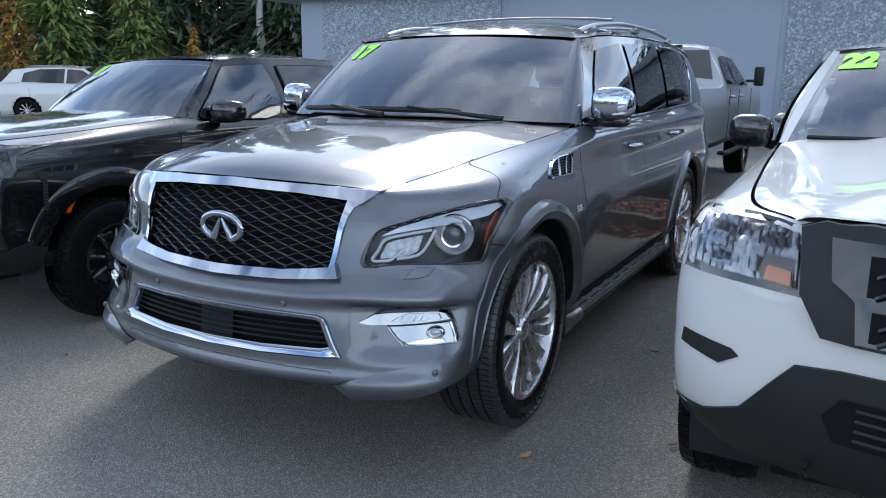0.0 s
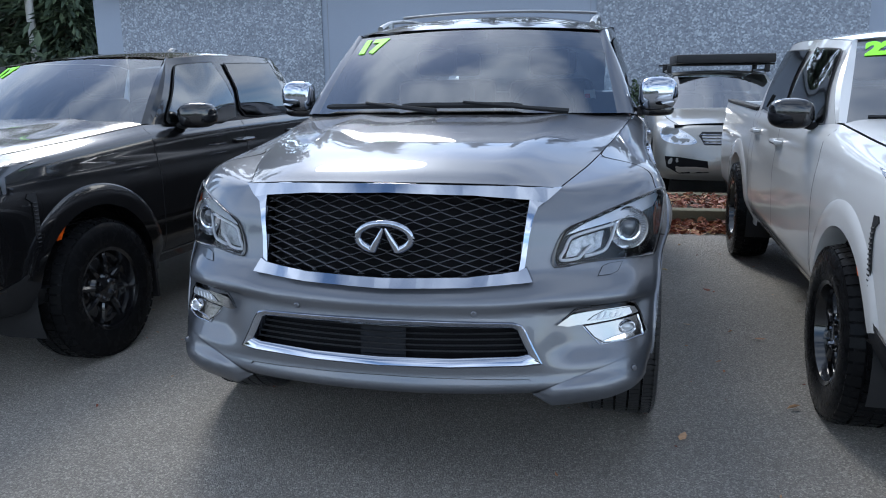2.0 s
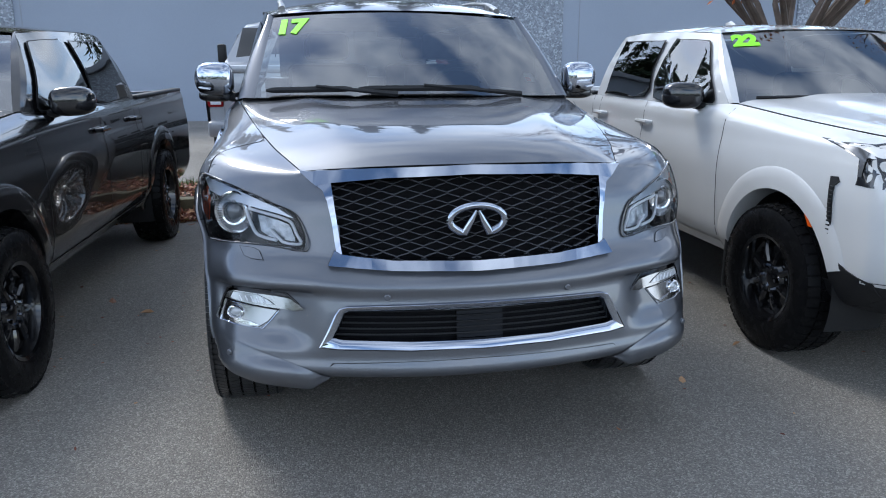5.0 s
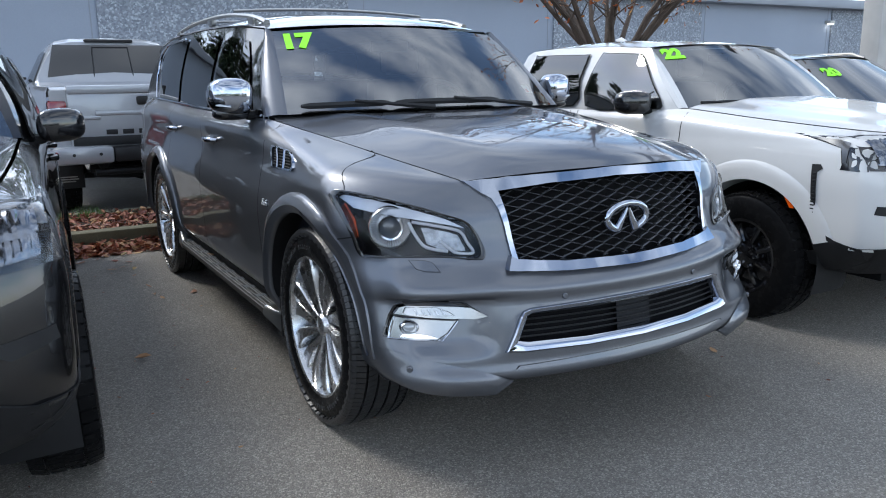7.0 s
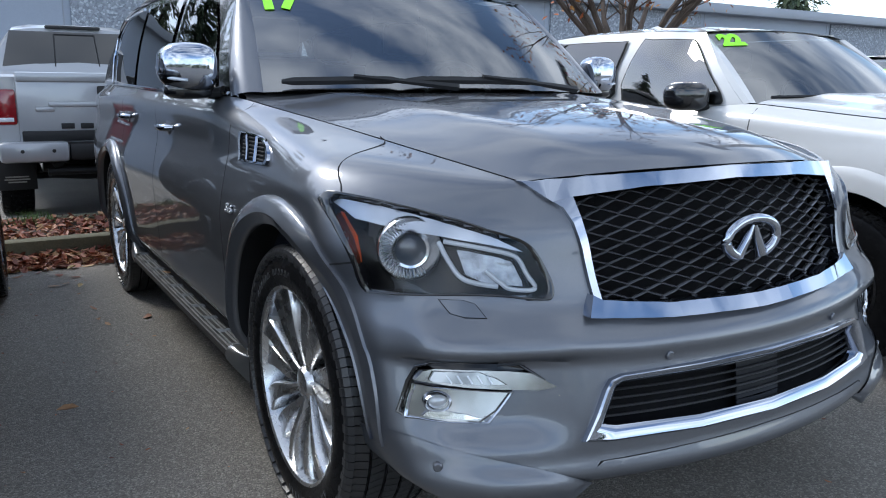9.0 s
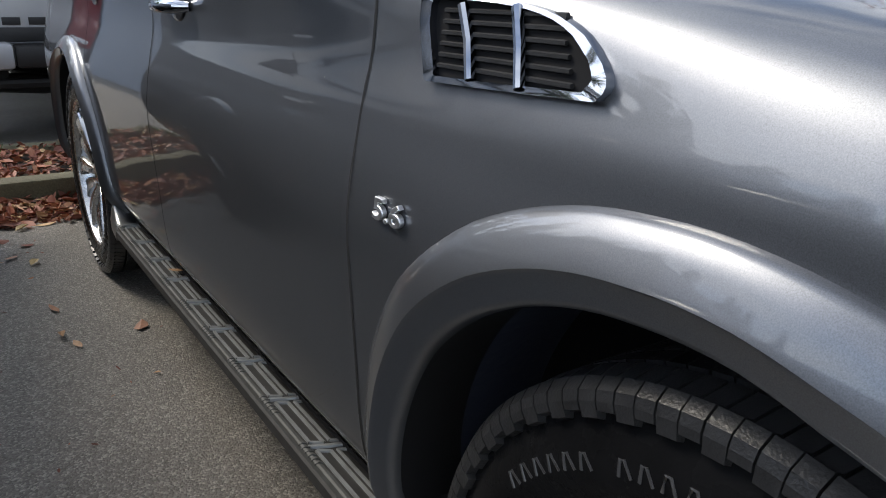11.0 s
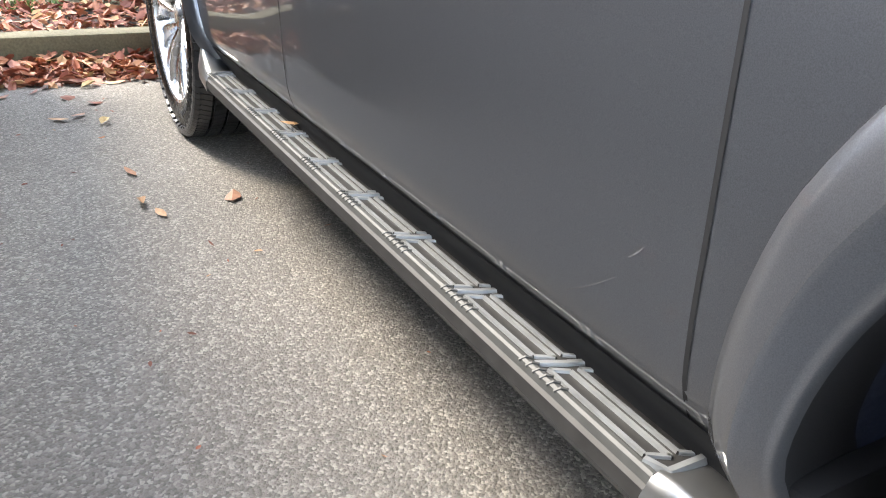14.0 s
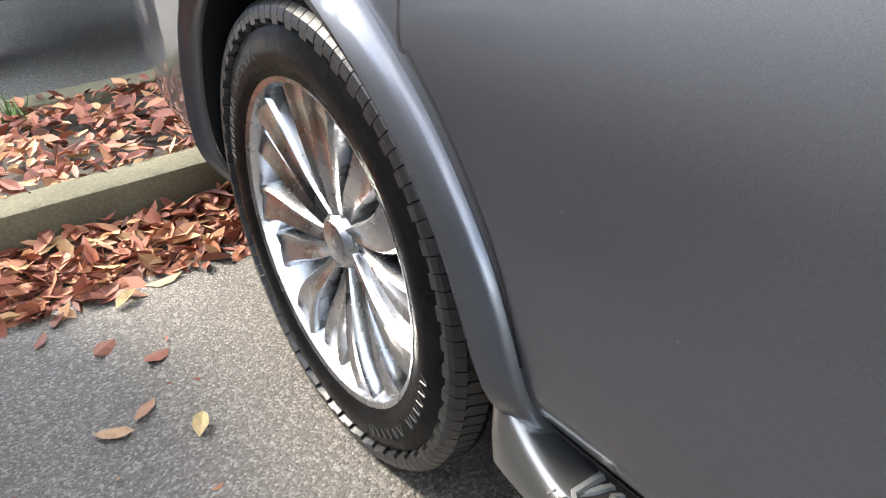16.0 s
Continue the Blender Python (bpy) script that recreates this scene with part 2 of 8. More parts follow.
    l.new(mix.outputs["Result"], b.inputs["Base Color"])
    return m


M_GREYDUST_LIFT = dusty_lightened_paint("dusty_lightened_grey_paint", M_GREY)

# ---- mesh helpers ----
def part(name, bm, mat, parent=None, label="", smooth=True, sharp=38):
    """Links a bmesh as one mesh object."""
    bm.normal_update()
    lim = radians(sharp)
    for f in bm.faces:
        f.smooth = smooth
    for e in bm.edges:
        if len(e.link_faces) == 2 and e.calc_face_angle(0.0) > lim:
            e.smooth = False
    me = bpy.data.meshes.new(name)
    bm.to_mesh(me)
    bm.free()
    for m in (mat if isinstance(mat, (list, tuple)) else (mat,)):
        me.materials.append(m)
    ob = new(name, me)
    if parent is not None:
        ob.parent = parent
    if label:
        ob["label"] = label
    return ob


def grid(P, close=False, flip=False):
    """bmesh of a grid of points P[i][j]; faces of None points are left out."""
    bm = bmesh.new()
    P = np.asarray(P, float)
    V = [[bm.verts.new(p) for p in row] for row in P]
    n, m = P.shape[:2]
    for i in range(n if close else n - 1):
        for j in range(m - 1):
            q = [V[i][j], V[(i + 1) % n][j], V[(i + 1) % n][j + 1], V[i][j + 1]]
            try:
                bm.faces.new(q[::-1] if flip else q)
            except ValueError:
                pass
    return bm


def outward(bm, way):
    """Turns faces so that their normals go along way(centre)."""
    bm.normal_update()
    bad = [f for f in bm.faces if f.normal.dot(Vector(way(f.calc_center_median()))) < 0]
    bmesh.ops.reverse_faces(bm, faces=bad)
    return bm


def spline(K, n):
    """Catmull-Rom through the control rows K (k, ...), n steps a span."""
    K = np.asarray(K, float)
    E = np.concatenate([[2 * K[0] - K[1]], K, [2 * K[-1] - K[-2]]])
    out = []
    for i in range(1, len(E) - 2):
        a, b, c, d = E[i - 1:i + 3]
        for k in range(n):
            t = k / n
            out.append(0.5 * (2 * b + (c - a) * t + (2 * a - 5 * b + 4 * c - d) * t * t + (3 * b - 3 * c + d - a) * t ** 3))
    out.append(E[-2])
    return np.array(out)


def box(bm, x0, x1, y0, y1, z0, z1, bevel=0.0):
    m = Matrix.Translation(((x0 + x1) / 2, (y0 + y1) / 2, (z0 + z1) / 2)) @ Matrix.Diagonal((abs(x1 - x0), abs(y1 - y0), abs(z1 - z0), 1))
    r = bmesh.ops.create_cube(bm, size=1, matrix=m)
    if bevel:
        es = list({e for v in r["verts"] for e in v.link_edges})
        bmesh.ops.bevel(bm, geom=es, offset=bevel, segments=2, affect="EDGES", profile=0.5)
    return bm


def tube(bm, pts, r, n=8, cap=True, flat=1.0):
    """Tube of radius r (number or list) along pts."""
    pts = [Vector(p) for p in pts]
    rings = []
    for i, p in enumerate(pts):
        d = (pts[min(i + 1, len(pts) - 1)] - pts[max(i - 1, 0)]).normalized()
        u = d.cross(Vector((0, 0, 1)))
        if u.length < 1e-3:
            u = d.cross(Vector((1, 0, 0)))
        u.normalize()
        w = u.cross(d).normalized()
        ri = r[i] if isinstance(r, (list, tuple)) else r
        rings.append([bm.verts.new(p + u * (ri * math.cos(2 * math.pi * k / n)) + w * (ri * flat * math.sin(2 * math.pi * k / n))) for k in range(n)])
    for a, b in zip(rings, rings[1:]):
        for k in range(n):
            bm.faces.new([a[k], a[(k + 1) % n], b[(k + 1) % n], b[k]])
    if cap:
        bm.faces.new(rings[0][::-1])
        bm.faces.new(rings[-1])
    return bm


def lathe(bm, prof, n=48, axis="x", centre=(0, 0, 0), a0=0.0, a1=2 * math.pi):
    """Revolves (along, radius) about the x axis through centre."""
    full = abs(a1 - a0 - 2 * math.pi) < 1e-6
    rings = []
    for k in range(n if full else n + 1):
        a = a0 + (a1 - a0) * k / n
        rings.append([bm.verts.new((centre[0] + h, centre[1] + r * math.cos(a), centre[2] + r * math.sin(a))) for h, r in prof])
    for k in range(n):
        A, B = rings[k], rings[(k + 1) % len(rings)]
        for i in range(len(prof) - 1):
            if prof[i][1] < 1e-6 and prof[i + 1][1] < 1e-6:
                continue
            try:
                bm.faces.new([A[i], A[i + 1], B[i + 1], B[i]])
            except ValueError:
                pass
    bmesh.ops.remove_doubles(bm, verts=bm.verts, dist=1e-5)
    bmesh.ops.recalc_face_normals(bm, faces=bm.faces)
    return bm


def mirror_bm(bm):
    """Adds the mirror image across x = 0."""
    geom = bm.verts[:] + bm.edges[:] + bm.faces[:]
    d = bmesh.ops.duplicate(bm, geom=geom)["geom"]
    vs = [g for g in d if isinstance(g, bmesh.types.BMVert)]
    fs = [g for g in d if isinstance(g, bmesh.types.BMFace)]
    for v in vs:
        v.co.x = -v.co.x
    bmesh.ops.reverse_faces(bm, faces=fs)
    bmesh.ops.remove_doubles(bm, verts=bm.verts, dist=2e-4)
    return bm


def inside(poly, x, y):
    c, n = False, len(poly)
    for i in range(n):
        (x1, y1), (x2, y2) = poly[i - 1][:2], poly[i][:2]
        if (y1 > y) != (y2 > y) and x < (x2 - x1) * (y - y1) / (y2 - y1) + x1:
            c = not c
    return c


def smooth_poly(poly, n=6):
    """Closed Catmull-Rom through poly."""
    P = np.array(poly, float)
    k = len(P)
    out = []
    for i in range(k):
        a, b, c, d = P[i - 1], P[i], P[(i + 1) % k], P[(i + 2) % k]
        for j in range(n):
            t = j / n
            out.append(0.5 * (2 * b + (c - a) * t + (2 * a - 5 * b + 4 * c - d) * t * t + (3 * b - 3 * c + d - a) * t ** 3))
    return [tuple(p) for p in out]


def dense(poly, step=0.02):
    out = []
    for i in range(len(poly)):
        a, b = np.array(poly[i]), np.array(poly[(i + 1) % len(poly)])
        k = max(1, int(np.linalg.norm(b - a) / step))
        out += [tuple(a + (b - a) * j / k) for j in range(k)]
    return out


def plate(poly, step=0.03):
    """Flat bmesh of the 2D outline (u, v, 0) with points all over its inside."""
    bm = bmesh.new()
    poly = dense(poly, step)
    vs = [bm.verts.new((u, v, 0)) for u, v in poly]
    f = bm.faces.new(vs)
    us, ws = [p[0] for p in poly], [p[1] for p in poly]
    for lo, hi, no in ((min(us), max(us), (1, 0, 0)), (min(ws), max(ws), (0, 1, 0))):
        k = int((hi - lo) / (step * 1.6))
        for i in range(1, k):
            c = lo + (hi - lo) * i / k
            bmesh.ops.bisect_plane(bm, geom=bm.verts[:] + bm.edges[:] + bm.faces[:], dist=1e-5,
                                   plane_co=(c, 0, 0) if no[0] else (0, c, 0), plane_no=no)
    return bm


def frame_strip(outer, inner):
    """Flat ring between two 2D outlines of equal length."""
    bm = bmesh.new()
    a = [bm.verts.new((*p, 0)) for p in outer]
    b = [bm.verts.new((*p, 0)) for p in inner]
    n = len(a)
    for i in range(n):
        bm.faces.new([a[i], a[(i + 1) % n], b[(i + 1) % n], b[i]])
    return bm


def thicken(bm, way, t):
    """Extrudes all faces along a vector function way(co) by -t, giving a solid shell."""
    bm.normal_update()
    r = bmesh.ops.extrude_face_region(bm, geom=bm.faces[:])
    for v in [g for g in r["geom"] if isinstance(g, bmesh.types.BMVert)]:
        v.co = v.co + Vector(way(v.co)) * t
    bmesh.ops.recalc_face_normals(bm, faces=bm.faces)
    return bm


def text_bm(txt, size, depth, bevel=0.0, bold=0.0):
    """Solid lettering from the built-in font, in the x-y plane, centred."""
    c = bpy.data.curves.new("letters", "FONT")
    c.body, c.size, c.extrude, c.bevel_depth, c.offset = txt, size, depth, bevel, bold
    c.align_x, c.align_y = "CENTER", "CENTER"
    ob = bpy.data.objects.new("letters", c)
    scene.collection.objects.link(ob)
    me = bpy.data.meshes.new_from_object(ob.evaluated_get(bpy.context.evaluated_depsgraph_get()))
    bpy.data.objects.remove(ob)
    bm = bmesh.new()
    bm.from_mesh(me)
    bpy.data.meshes.remove(me)
    return bm


def radius_at(R, dy, dz):
    """Radius of a wheel opening: a number, or a table of (degrees, radius) from the rear over the top to the front."""
    if isinstance(R, (int, float)):
        return R
    a = (np.degrees(np.arctan2(dz, dy)) + 90) % 360 - 90
    return np.interp(a, [r[0] for r in R], [r[1] for r in R])


class Skin:
    """Lofted lower body of a vehicle whose front centre is at y = 0, facing -y: plan outlines at rising levels."""

    def __init__(self, levels, top, n_front=26, n_corner=46, y_mid=0.95, y_end=5.2, n_side=150, x_split=0.6, sub=5, taper=(4.6, 0.7, 0.1), mix10=(0.35, 0.65), carve=None, lean=None):
        rows = []
        for z, yf, c, W, r in levels:
            rows.append(self.plan(z, yf, c, W, r, n_front, n_corner, y_mid, y_end, n_side, x_split))
        T = top(n_front, n_corner, y_mid, y_end, n_side, x_split)
        k, kz = mix10
        L9 = rows[-1]
        mid = L9.copy()
        mid[:, 0] = L9[:, 0] + (T[:, 0] - L9[:, 0]) * k
        mid[:, 1] = L9[:, 1] + (T[:, 1] - L9[:, 1]) * 0.5
        mid[:, 2] = L9[:, 2] + (T[:, 2] - L9[:, 2]) * kz
        rows += [mid, T]
        A = np.array(rows)
        y0, span, amount = taper
        f = 1 - amount * np.clip((A[:, :, 1] - y0) / span, 0, 1.2) ** 2
        A[:, :, 0] *= f
        self.P = spline(A, sub)          # [level, station, xyz]
        self.front_n = n_front + n_corner
        if carve:
            F = self.P[:, :self.front_n]
            for i in range(F.shape[0]):
                for j in range(F.shape[1]):
                    F[i, j] += np.array(carve(*F[i, j]))
        if lean:
            z0, z1, z2, y0, amount = lean
            X, Y, Z = self.P[:, :, 0], self.P[:, :, 1], self.P[:, :, 2]
            up, down, on = (np.clip(t, 0, 1) for t in ((Z - z0) / (z1 - z0), (Z - z1) / (z2 - z1), (Y - y0) / 0.45))
            self.P[:, :, 0] = X - amount * (up * up * (3 - 2 * up)) * (1 - down * down * (3 - 2 * down)) * on * (X > 0.6)
        Q = self.P.reshape(-1, 3)
        self.side_cloud = Q[Q[:, 0] > 0.5]
        F = self.P[:, :n_front + n_corner].reshape(-1, 3)
        self.front_cloud = F

    @staticmethod
    def plan(z, yf, c, W, r, nf, nc, ym, ye, ns, xs):
        out = [(xs * i / nf, yf + c * (xs * i / nf) ** 2, z) for i in range(nf)]
        X = np.linspace(xs, W - r, 12) if W - r > xs + 0.02 else np.array([xs])
        pts = [(x, yf + c * x * x) for x in X]
        x_r = max(W - r, xs)
        yb = yf + c * x_r * x_r
        for k in range(1, 31):
            a = k / 30 * math.pi / 2
            x = x_r + (W - x_r) * math.sin(a)
            pts.append((x, yf + c * x * x * (1 - k / 30) + c * x_r * x_r * (k / 30) + r * (1 - math.cos(a))))
        if pts[-1][1] < ym:
            pts += [(W, y) for y in np.linspace(pts[-1][1], ym, 14)[1:]]
        P = np.array(pts)
        d = np.concatenate([[0], np.cumsum(np.linalg.norm(np.diff(P, axis=0), axis=1))])
        s = np.linspace(0, d[-1], nc + 1)[:-1]
        out += [(np.interp(t, d, P[:, 0]), np.interp(t, d, P[:, 1]), z) for t in s]
        out += [(W, y, z) for y in np.linspace(max(P[-1, 1], ym), ye, ns)]
        return np.array(out)

    def mesh(self, holes_front=(), arches=(), side_z=None):
        """Right half plus mirror image, with openings: front holes are (x, z) outlines, arches are (y, z, radius)."""
        P = self.P.copy()
        n, m = P.shape[:2]
        for ay, az, R0 in arches:
            dy, dz = P[:, :, 1] - ay, P[:, :, 2] - az
            d = np.hypot(dy, dz)
            R = radius_at(R0, dy, dz)
            near = (np.abs(d - R) < 0.014) & (P[:, :, 0] > 0.6)
            sc = np.where(near, R / np.maximum(d, 1e-6), 1.0)
            P[:, :, 1] = ay + dy * sc
            P[:, :, 2] = az + dz * sc
        bm = bmesh.new()
        V = [[bm.verts.new(p) for p in row] for row in P]
        for i in range(n - 1):
            for j in range(m - 1):
                c = (P[i, j] + P[i + 1, j] + P[i, j + 1] + P[i + 1, j + 1]) / 4
                if any(math.hypot(c[1] - ay, c[2] - az) < radius_at(R, c[1] - ay, c[2] - az) and c[0] > 0.5 for ay, az, R in arches):
                    continue
                if j < self.front_n and any(inside(h, c[0], c[2]) for h in holes_front):
                    continue
                bm.faces.new([V[i][j], V[i][j + 1], V[i + 1][j + 1], V[i + 1][j]])
        loose = [v for v in bm.verts if not v.link_faces]
        bmesh.ops.delete(bm, geom=loose, context="VERTS")
        return mirror_bm(bm)

    def x_at(self, y, z):
        """Half width of the body side at (y, z)."""
        C = self.side_cloud
        d = (C[:, 1] - y) ** 2 + (C[:, 2] - z) ** 2
        k = np.argpartition(d, 5)[:5]
        w = 1 / (d[k] + 1e-7)
        return float((C[k, 0] * w).sum() / w.sum())

    def y_at(self, x, z):
        """Place of the front skin at (x, z)."""
        C = self.front_cloud
        d = (C[:, 0] - abs(x)) ** 2 + (C[:, 2] - z) ** 2
        k = np.argpartition(d, 5)[:5]
        w = 1 / (d[k] + 1e-7)
        return float((C[k, 1] * w).sum() / w.sum())

    def on_front(self, bm, off):
        """Drapes a flat (x, z) bmesh over the front, off metres proud."""
        for v in bm.verts:
            x, z = v.co.x, v.co.y
            y = self.y_at(x, z)
            e = 0.01
            n = Vector((-(self.y_at(x + e, z) - self.y_at(x - e, z)) / (2 * e), 1, -(self.y_at(x, z + e) - self.y_at(x, z - e)) / (2 * e))).normalized()
            o = off + v.co.z
            v.co = Vector((x, y, z)) - n * o
        bmesh.ops.recalc_face_normals(bm, faces=bm.faces)
        return bm

    def on_side(self, bm, off, sign=1):
        """Drapes a flat (y, z) bmesh over the side."""
        for v in bm.verts:
            y, z = v.co.x, v.co.y
            v.co = Vector((sign * (self.x_at(y, z) + off + v.co.z), y, z))
        bmesh.ops.recalc_face_normals(bm, faces=bm.faces)
        return bm

# ---- ground, building, planting ----
def empty(name, label="", category="", group="", kind="", at=(0, 0, 0)):
    ob = new(name)
    ob.location = at
    return tagged(ob, label, category, group, kind)


def stone_material(name, dark, light, cell, rough, bump, patch=0.3):
    """Aggregate surface: small stones of mixed tone in a binder, with large worn patches."""
    m = bpy.data.materials.new(name)
    m.use_nodes = True
    n, l = m.node_tree.nodes, m.node_tree.links
    b = n["Principled BSDF"]
    tc = n.new("ShaderNodeTexCoord")
    vo = n.new("ShaderNodeTexVoronoi")
    vo.inputs["Scale"].default_value = cell
    l.new(tc.outputs["Object"], vo.inputs["Vector"])
    bw = n.new("ShaderNodeSeparateColor")
    l.new(vo.outputs["Color"], bw.inputs["Color"])
    no = n.new("ShaderNodeTexNoise")
    no.inputs["Scale"].default_value, no.inputs["Detail"].default_value = 0.7, 6
    l.new(tc.outputs["Object"], no.inputs["Vector"])
    n2 = n.new("ShaderNodeTexNoise")
    n2.inputs["Scale"].default_value, n2.inputs["Detail"].default_value = cell * 2.3, 3
    l.new(tc.outputs["Object"], n2.inputs["Vector"])
    ramp = n.new("ShaderNodeValToRGB")
    e = ramp.color_ramp.elements
    e[0].position, e[0].color = 0.0, (*dark, 1)
    e[1].position, e[1].color = 1.0, (*light, 1)
    mid = ramp.color_ramp.elements.new(0.72)
    mid.color = (*[dark[i] * 0.62 + light[i] * 0.38 for i in range(3)], 1)
    l.new(bw.outputs[0], ramp.inputs["Fac"])
    mr = n.new("ShaderNodeMapRange")
    mr.inputs["From Min"].default_value, mr.inputs["From Max"].default_value = 0.3, 0.7
    mr.inputs["To Min"].default_value, mr.inputs["To Max"].default_value = 1 - patch, 1 + patch
    l.new(no.outputs["Fac"], mr.inputs["Value"])
    mx = n.new("ShaderNodeVectorMath")
    mx.operation = "SCALE"
    l.new(ramp.outputs["Color"], mx.inputs[0])
    l.new(mr.outputs["Result"], mx.inputs["Scale"])
    l.new(mx.outputs["Vector"], b.inputs["Base Color"])
    rr = n.new("ShaderNodeMapRange")
    rr.inputs["To Min"].default_value, rr.inputs["To Max"].default_value = rough - 0.16, rough + 0.12
    l.new(n2.outputs["Fac"], rr.inputs["Value"])
    l.new(rr.outputs["Result"], b.inputs["Roughness"])
    add = n.new("ShaderNodeMath")
    add.operation = "MULTIPLY_ADD"
    l.new(vo.outputs["Distance"], add.inputs[0])
    add.inputs[1].default_value = -1.0
    l.new(n2.outputs["Fac"], add.inputs[2])
    bp = n.new("ShaderNodeBump")
    bp.inputs["Strength"].default_value, bp.inputs["Distance"].default_value = bump, 0.006
    l.new(add.outputs["Value"], bp.inputs["Height"])
    l.new(bp.outputs["Normal"], b.inputs["Normal"])
    return m


M_ASPHALT = stone_material("asphalt", (0.142, 0.128, 0.112), (0.42, 0.385, 0.335), 170, 0.58, 1.0, 0.22)
M_STUCCO = stone_material("pebble_dash_wall", (0.15, 0.168, 0.20), (0.40, 0.435, 0.49), 25, 0.8, 0.8, 0.06)
M_SMOOTHW = material("painted_concrete_wall", (0.25, 0.285, 0.35), 0.62, vary=0.07, scale=0.35, bump=0.15, bump_scale=14, fine=0.04, fine_scale=40)
M_KERB = material("kerb_concrete", (0.118, 0.106, 0.064), 0.85, vary=0.25, scale=3, fine=0.25, fine_scale=90, bump=0.5, bump_scale=60)
M_SOIL = material("leaf_litter_soil", (0.05, 0.038, 0.028), 0.9, vary=0.4, scale=9, bump=0.8, bump_scale=40)
M_ROOF = material("grey_roof_metal", (0.23, 0.25, 0.29), 0.5, 0.2, vary=0.08, scale=0.6)
M_BARK = material("brown_bark", (0.075, 0.055, 0.042), 0.85, vary=0.35, scale=6, bump=0.8, bump_scale=30)
M_POLE = material("pale_concrete_pole", (0.46, 0.45, 0.43), 0.75, vary=0.1, scale=3, bump=0.2, bump_scale=60)
M_FENCE = material("weathered_brown_boards", (0.06, 0.045, 0.036), 0.8, vary=0.35, scale=5, bump=0.4, bump_scale=30)


def leaf_material(name, stops, rough=0.6, trans=0.25):
    m = bpy.data.materials.new(name)
    m.use_nodes = True
    n, l = m.node_tree.nodes, m.node_tree.links
    b = n["Principled BSDF"]
    g = n.new("ShaderNodeNewGeometry")
    r = n.new("ShaderNodeValToRGB")
    r.color_ramp.interpolation = "LINEAR"
    for k, (p, c) in enumerate(stops):
        e = r.color_ramp.elements[k] if k < 2 else r.color_ramp.elements.new(p)
        e.position, e.color = p, (*c, 1)
    l.new(g.outputs["Random Per Island"], r.inputs["Fac"])
    l.new(r.outputs["Color"], b.inputs["Base Color"])
    b.inputs["Roughness"].default_value = rough
    b.inputs["Subsurface Weight"].default_value = 0.0
    return m


M_LEAF = leaf_material("autumn_leaves", [(0.0, (0.11, 0.035, 0.020)), (1.0, (0.52, 0.34, 0.16)), (0.3, (0.23, 0.070, 0.042)), (0.6, (0.34, 0.115, 0.062)), (0.85, (0.42, 0.20, 0.10))])
M_MAPLE = leaf_material("orange_foliage", [(0.0, (0.22, 0.05, 0.012)), (1.0, (0.42, 0.20, 0.04)), (0.5, (0.34, 0.09, 0.02))])
M_NEEDLE = leaf_material("conifer_needles", [(0.0, (0.022, 0.038, 0.022)), (1.0, (0.090, 0.120, 0.058)), (0.5, (0.045, 0.070, 0.037))], 0.7)
M_LIME = leaf_material("light_green_foliage", [(0.0, (0.07, 0.12, 0.03)), (1.0, (0.24, 0.26, 0.06)), (0.5, (0.13, 0.18, 0.045))], 0.7)
M_YELLOW = leaf_material("yellow_foliage", [(0.0, (0.24, 0.11, 0.02)), (1.0, (0.50, 0.30, 0.06)), (0.5, (0.36, 0.19, 0.035))], 0.7)
M_GRASS = leaf_material("green_weeds", [(0.0, (0.05, 0.11, 0.02)), (1.0, (0.14, 0.22, 0.05)), (0.5, (0.08, 0.16, 0.03))])

bm = bmesh.new()
bmesh.ops.create_grid(bm, x_segments=8, y_segments=8, size=600)
ground = tagged(part("ground", bm, M_ASPHALT), "worn dark grey asphalt of a car lot with pale aggregate", "ground", kind="structure")

# long low building
WALL_Y = 17.5
wall = tagged(empty("wall_north"), "grey-blue concrete building wall with pebble-dash panels", "wall", kind="structure")
bm = bmesh.new()
box(bm, -13.4, 62, WALL_Y + 0.02, WALL_Y + 0.40, 0, 3.78)
part("wall_face", bm, M_SMOOTHW, wall, smooth=False)
for x0, x1 in ((-12.56, -6.70), (0.34, 6.44), (13.2, 19.6), (26.8, 33.4), (40.0, 46.4), (53.0, 59.5)):
    bm = bmesh.new()
    box(bm, x0, x1, WALL_Y - 0.035, WALL_Y + 0.03, 0.12, 3.76, 0.008)
    part("pebble_panel", bm, M_STUCCO, wall, "pebble-dash panel")
for x in (6.90, -6.55, 0.20, 13.0, 19.8, 26.6, 33.6, 40.0):
    bm = bmesh.new()
    box(bm, x - 0.012, x + 0.012, WALL_Y + 0.010, WALL_Y + 0.03, 0.0, 3.78)
    part("panel_joint", bm, M_ROOF, wall)
bm = bmesh.new()
box(bm, -14.4, 63, WALL_Y - 0.45, WALL_Y + 18, 3.78, 4.10, 0.02)
tagged(part("roof_edge", bm, M_ROOF), "grey metal roof fascia of the low building", "roof", kind="structure")
bm = bmesh.new()
box(bm, -13.4, 62, WALL_Y + 17, WALL_Y + 17.4, 0, 3.78)
tagged(part("wall_back", bm, M_SMOOTHW), "plain back wall of the building", "wall", kind="structure")
bm = bmesh.new()
box(bm, -13.4, -13.0, WALL_Y + 0.40, WALL_Y + 17, 0, 3.78)
tagged(part("wall_side", bm, M_SMOOTHW), "grey-blue painted end wall", "wall", kind="structure")

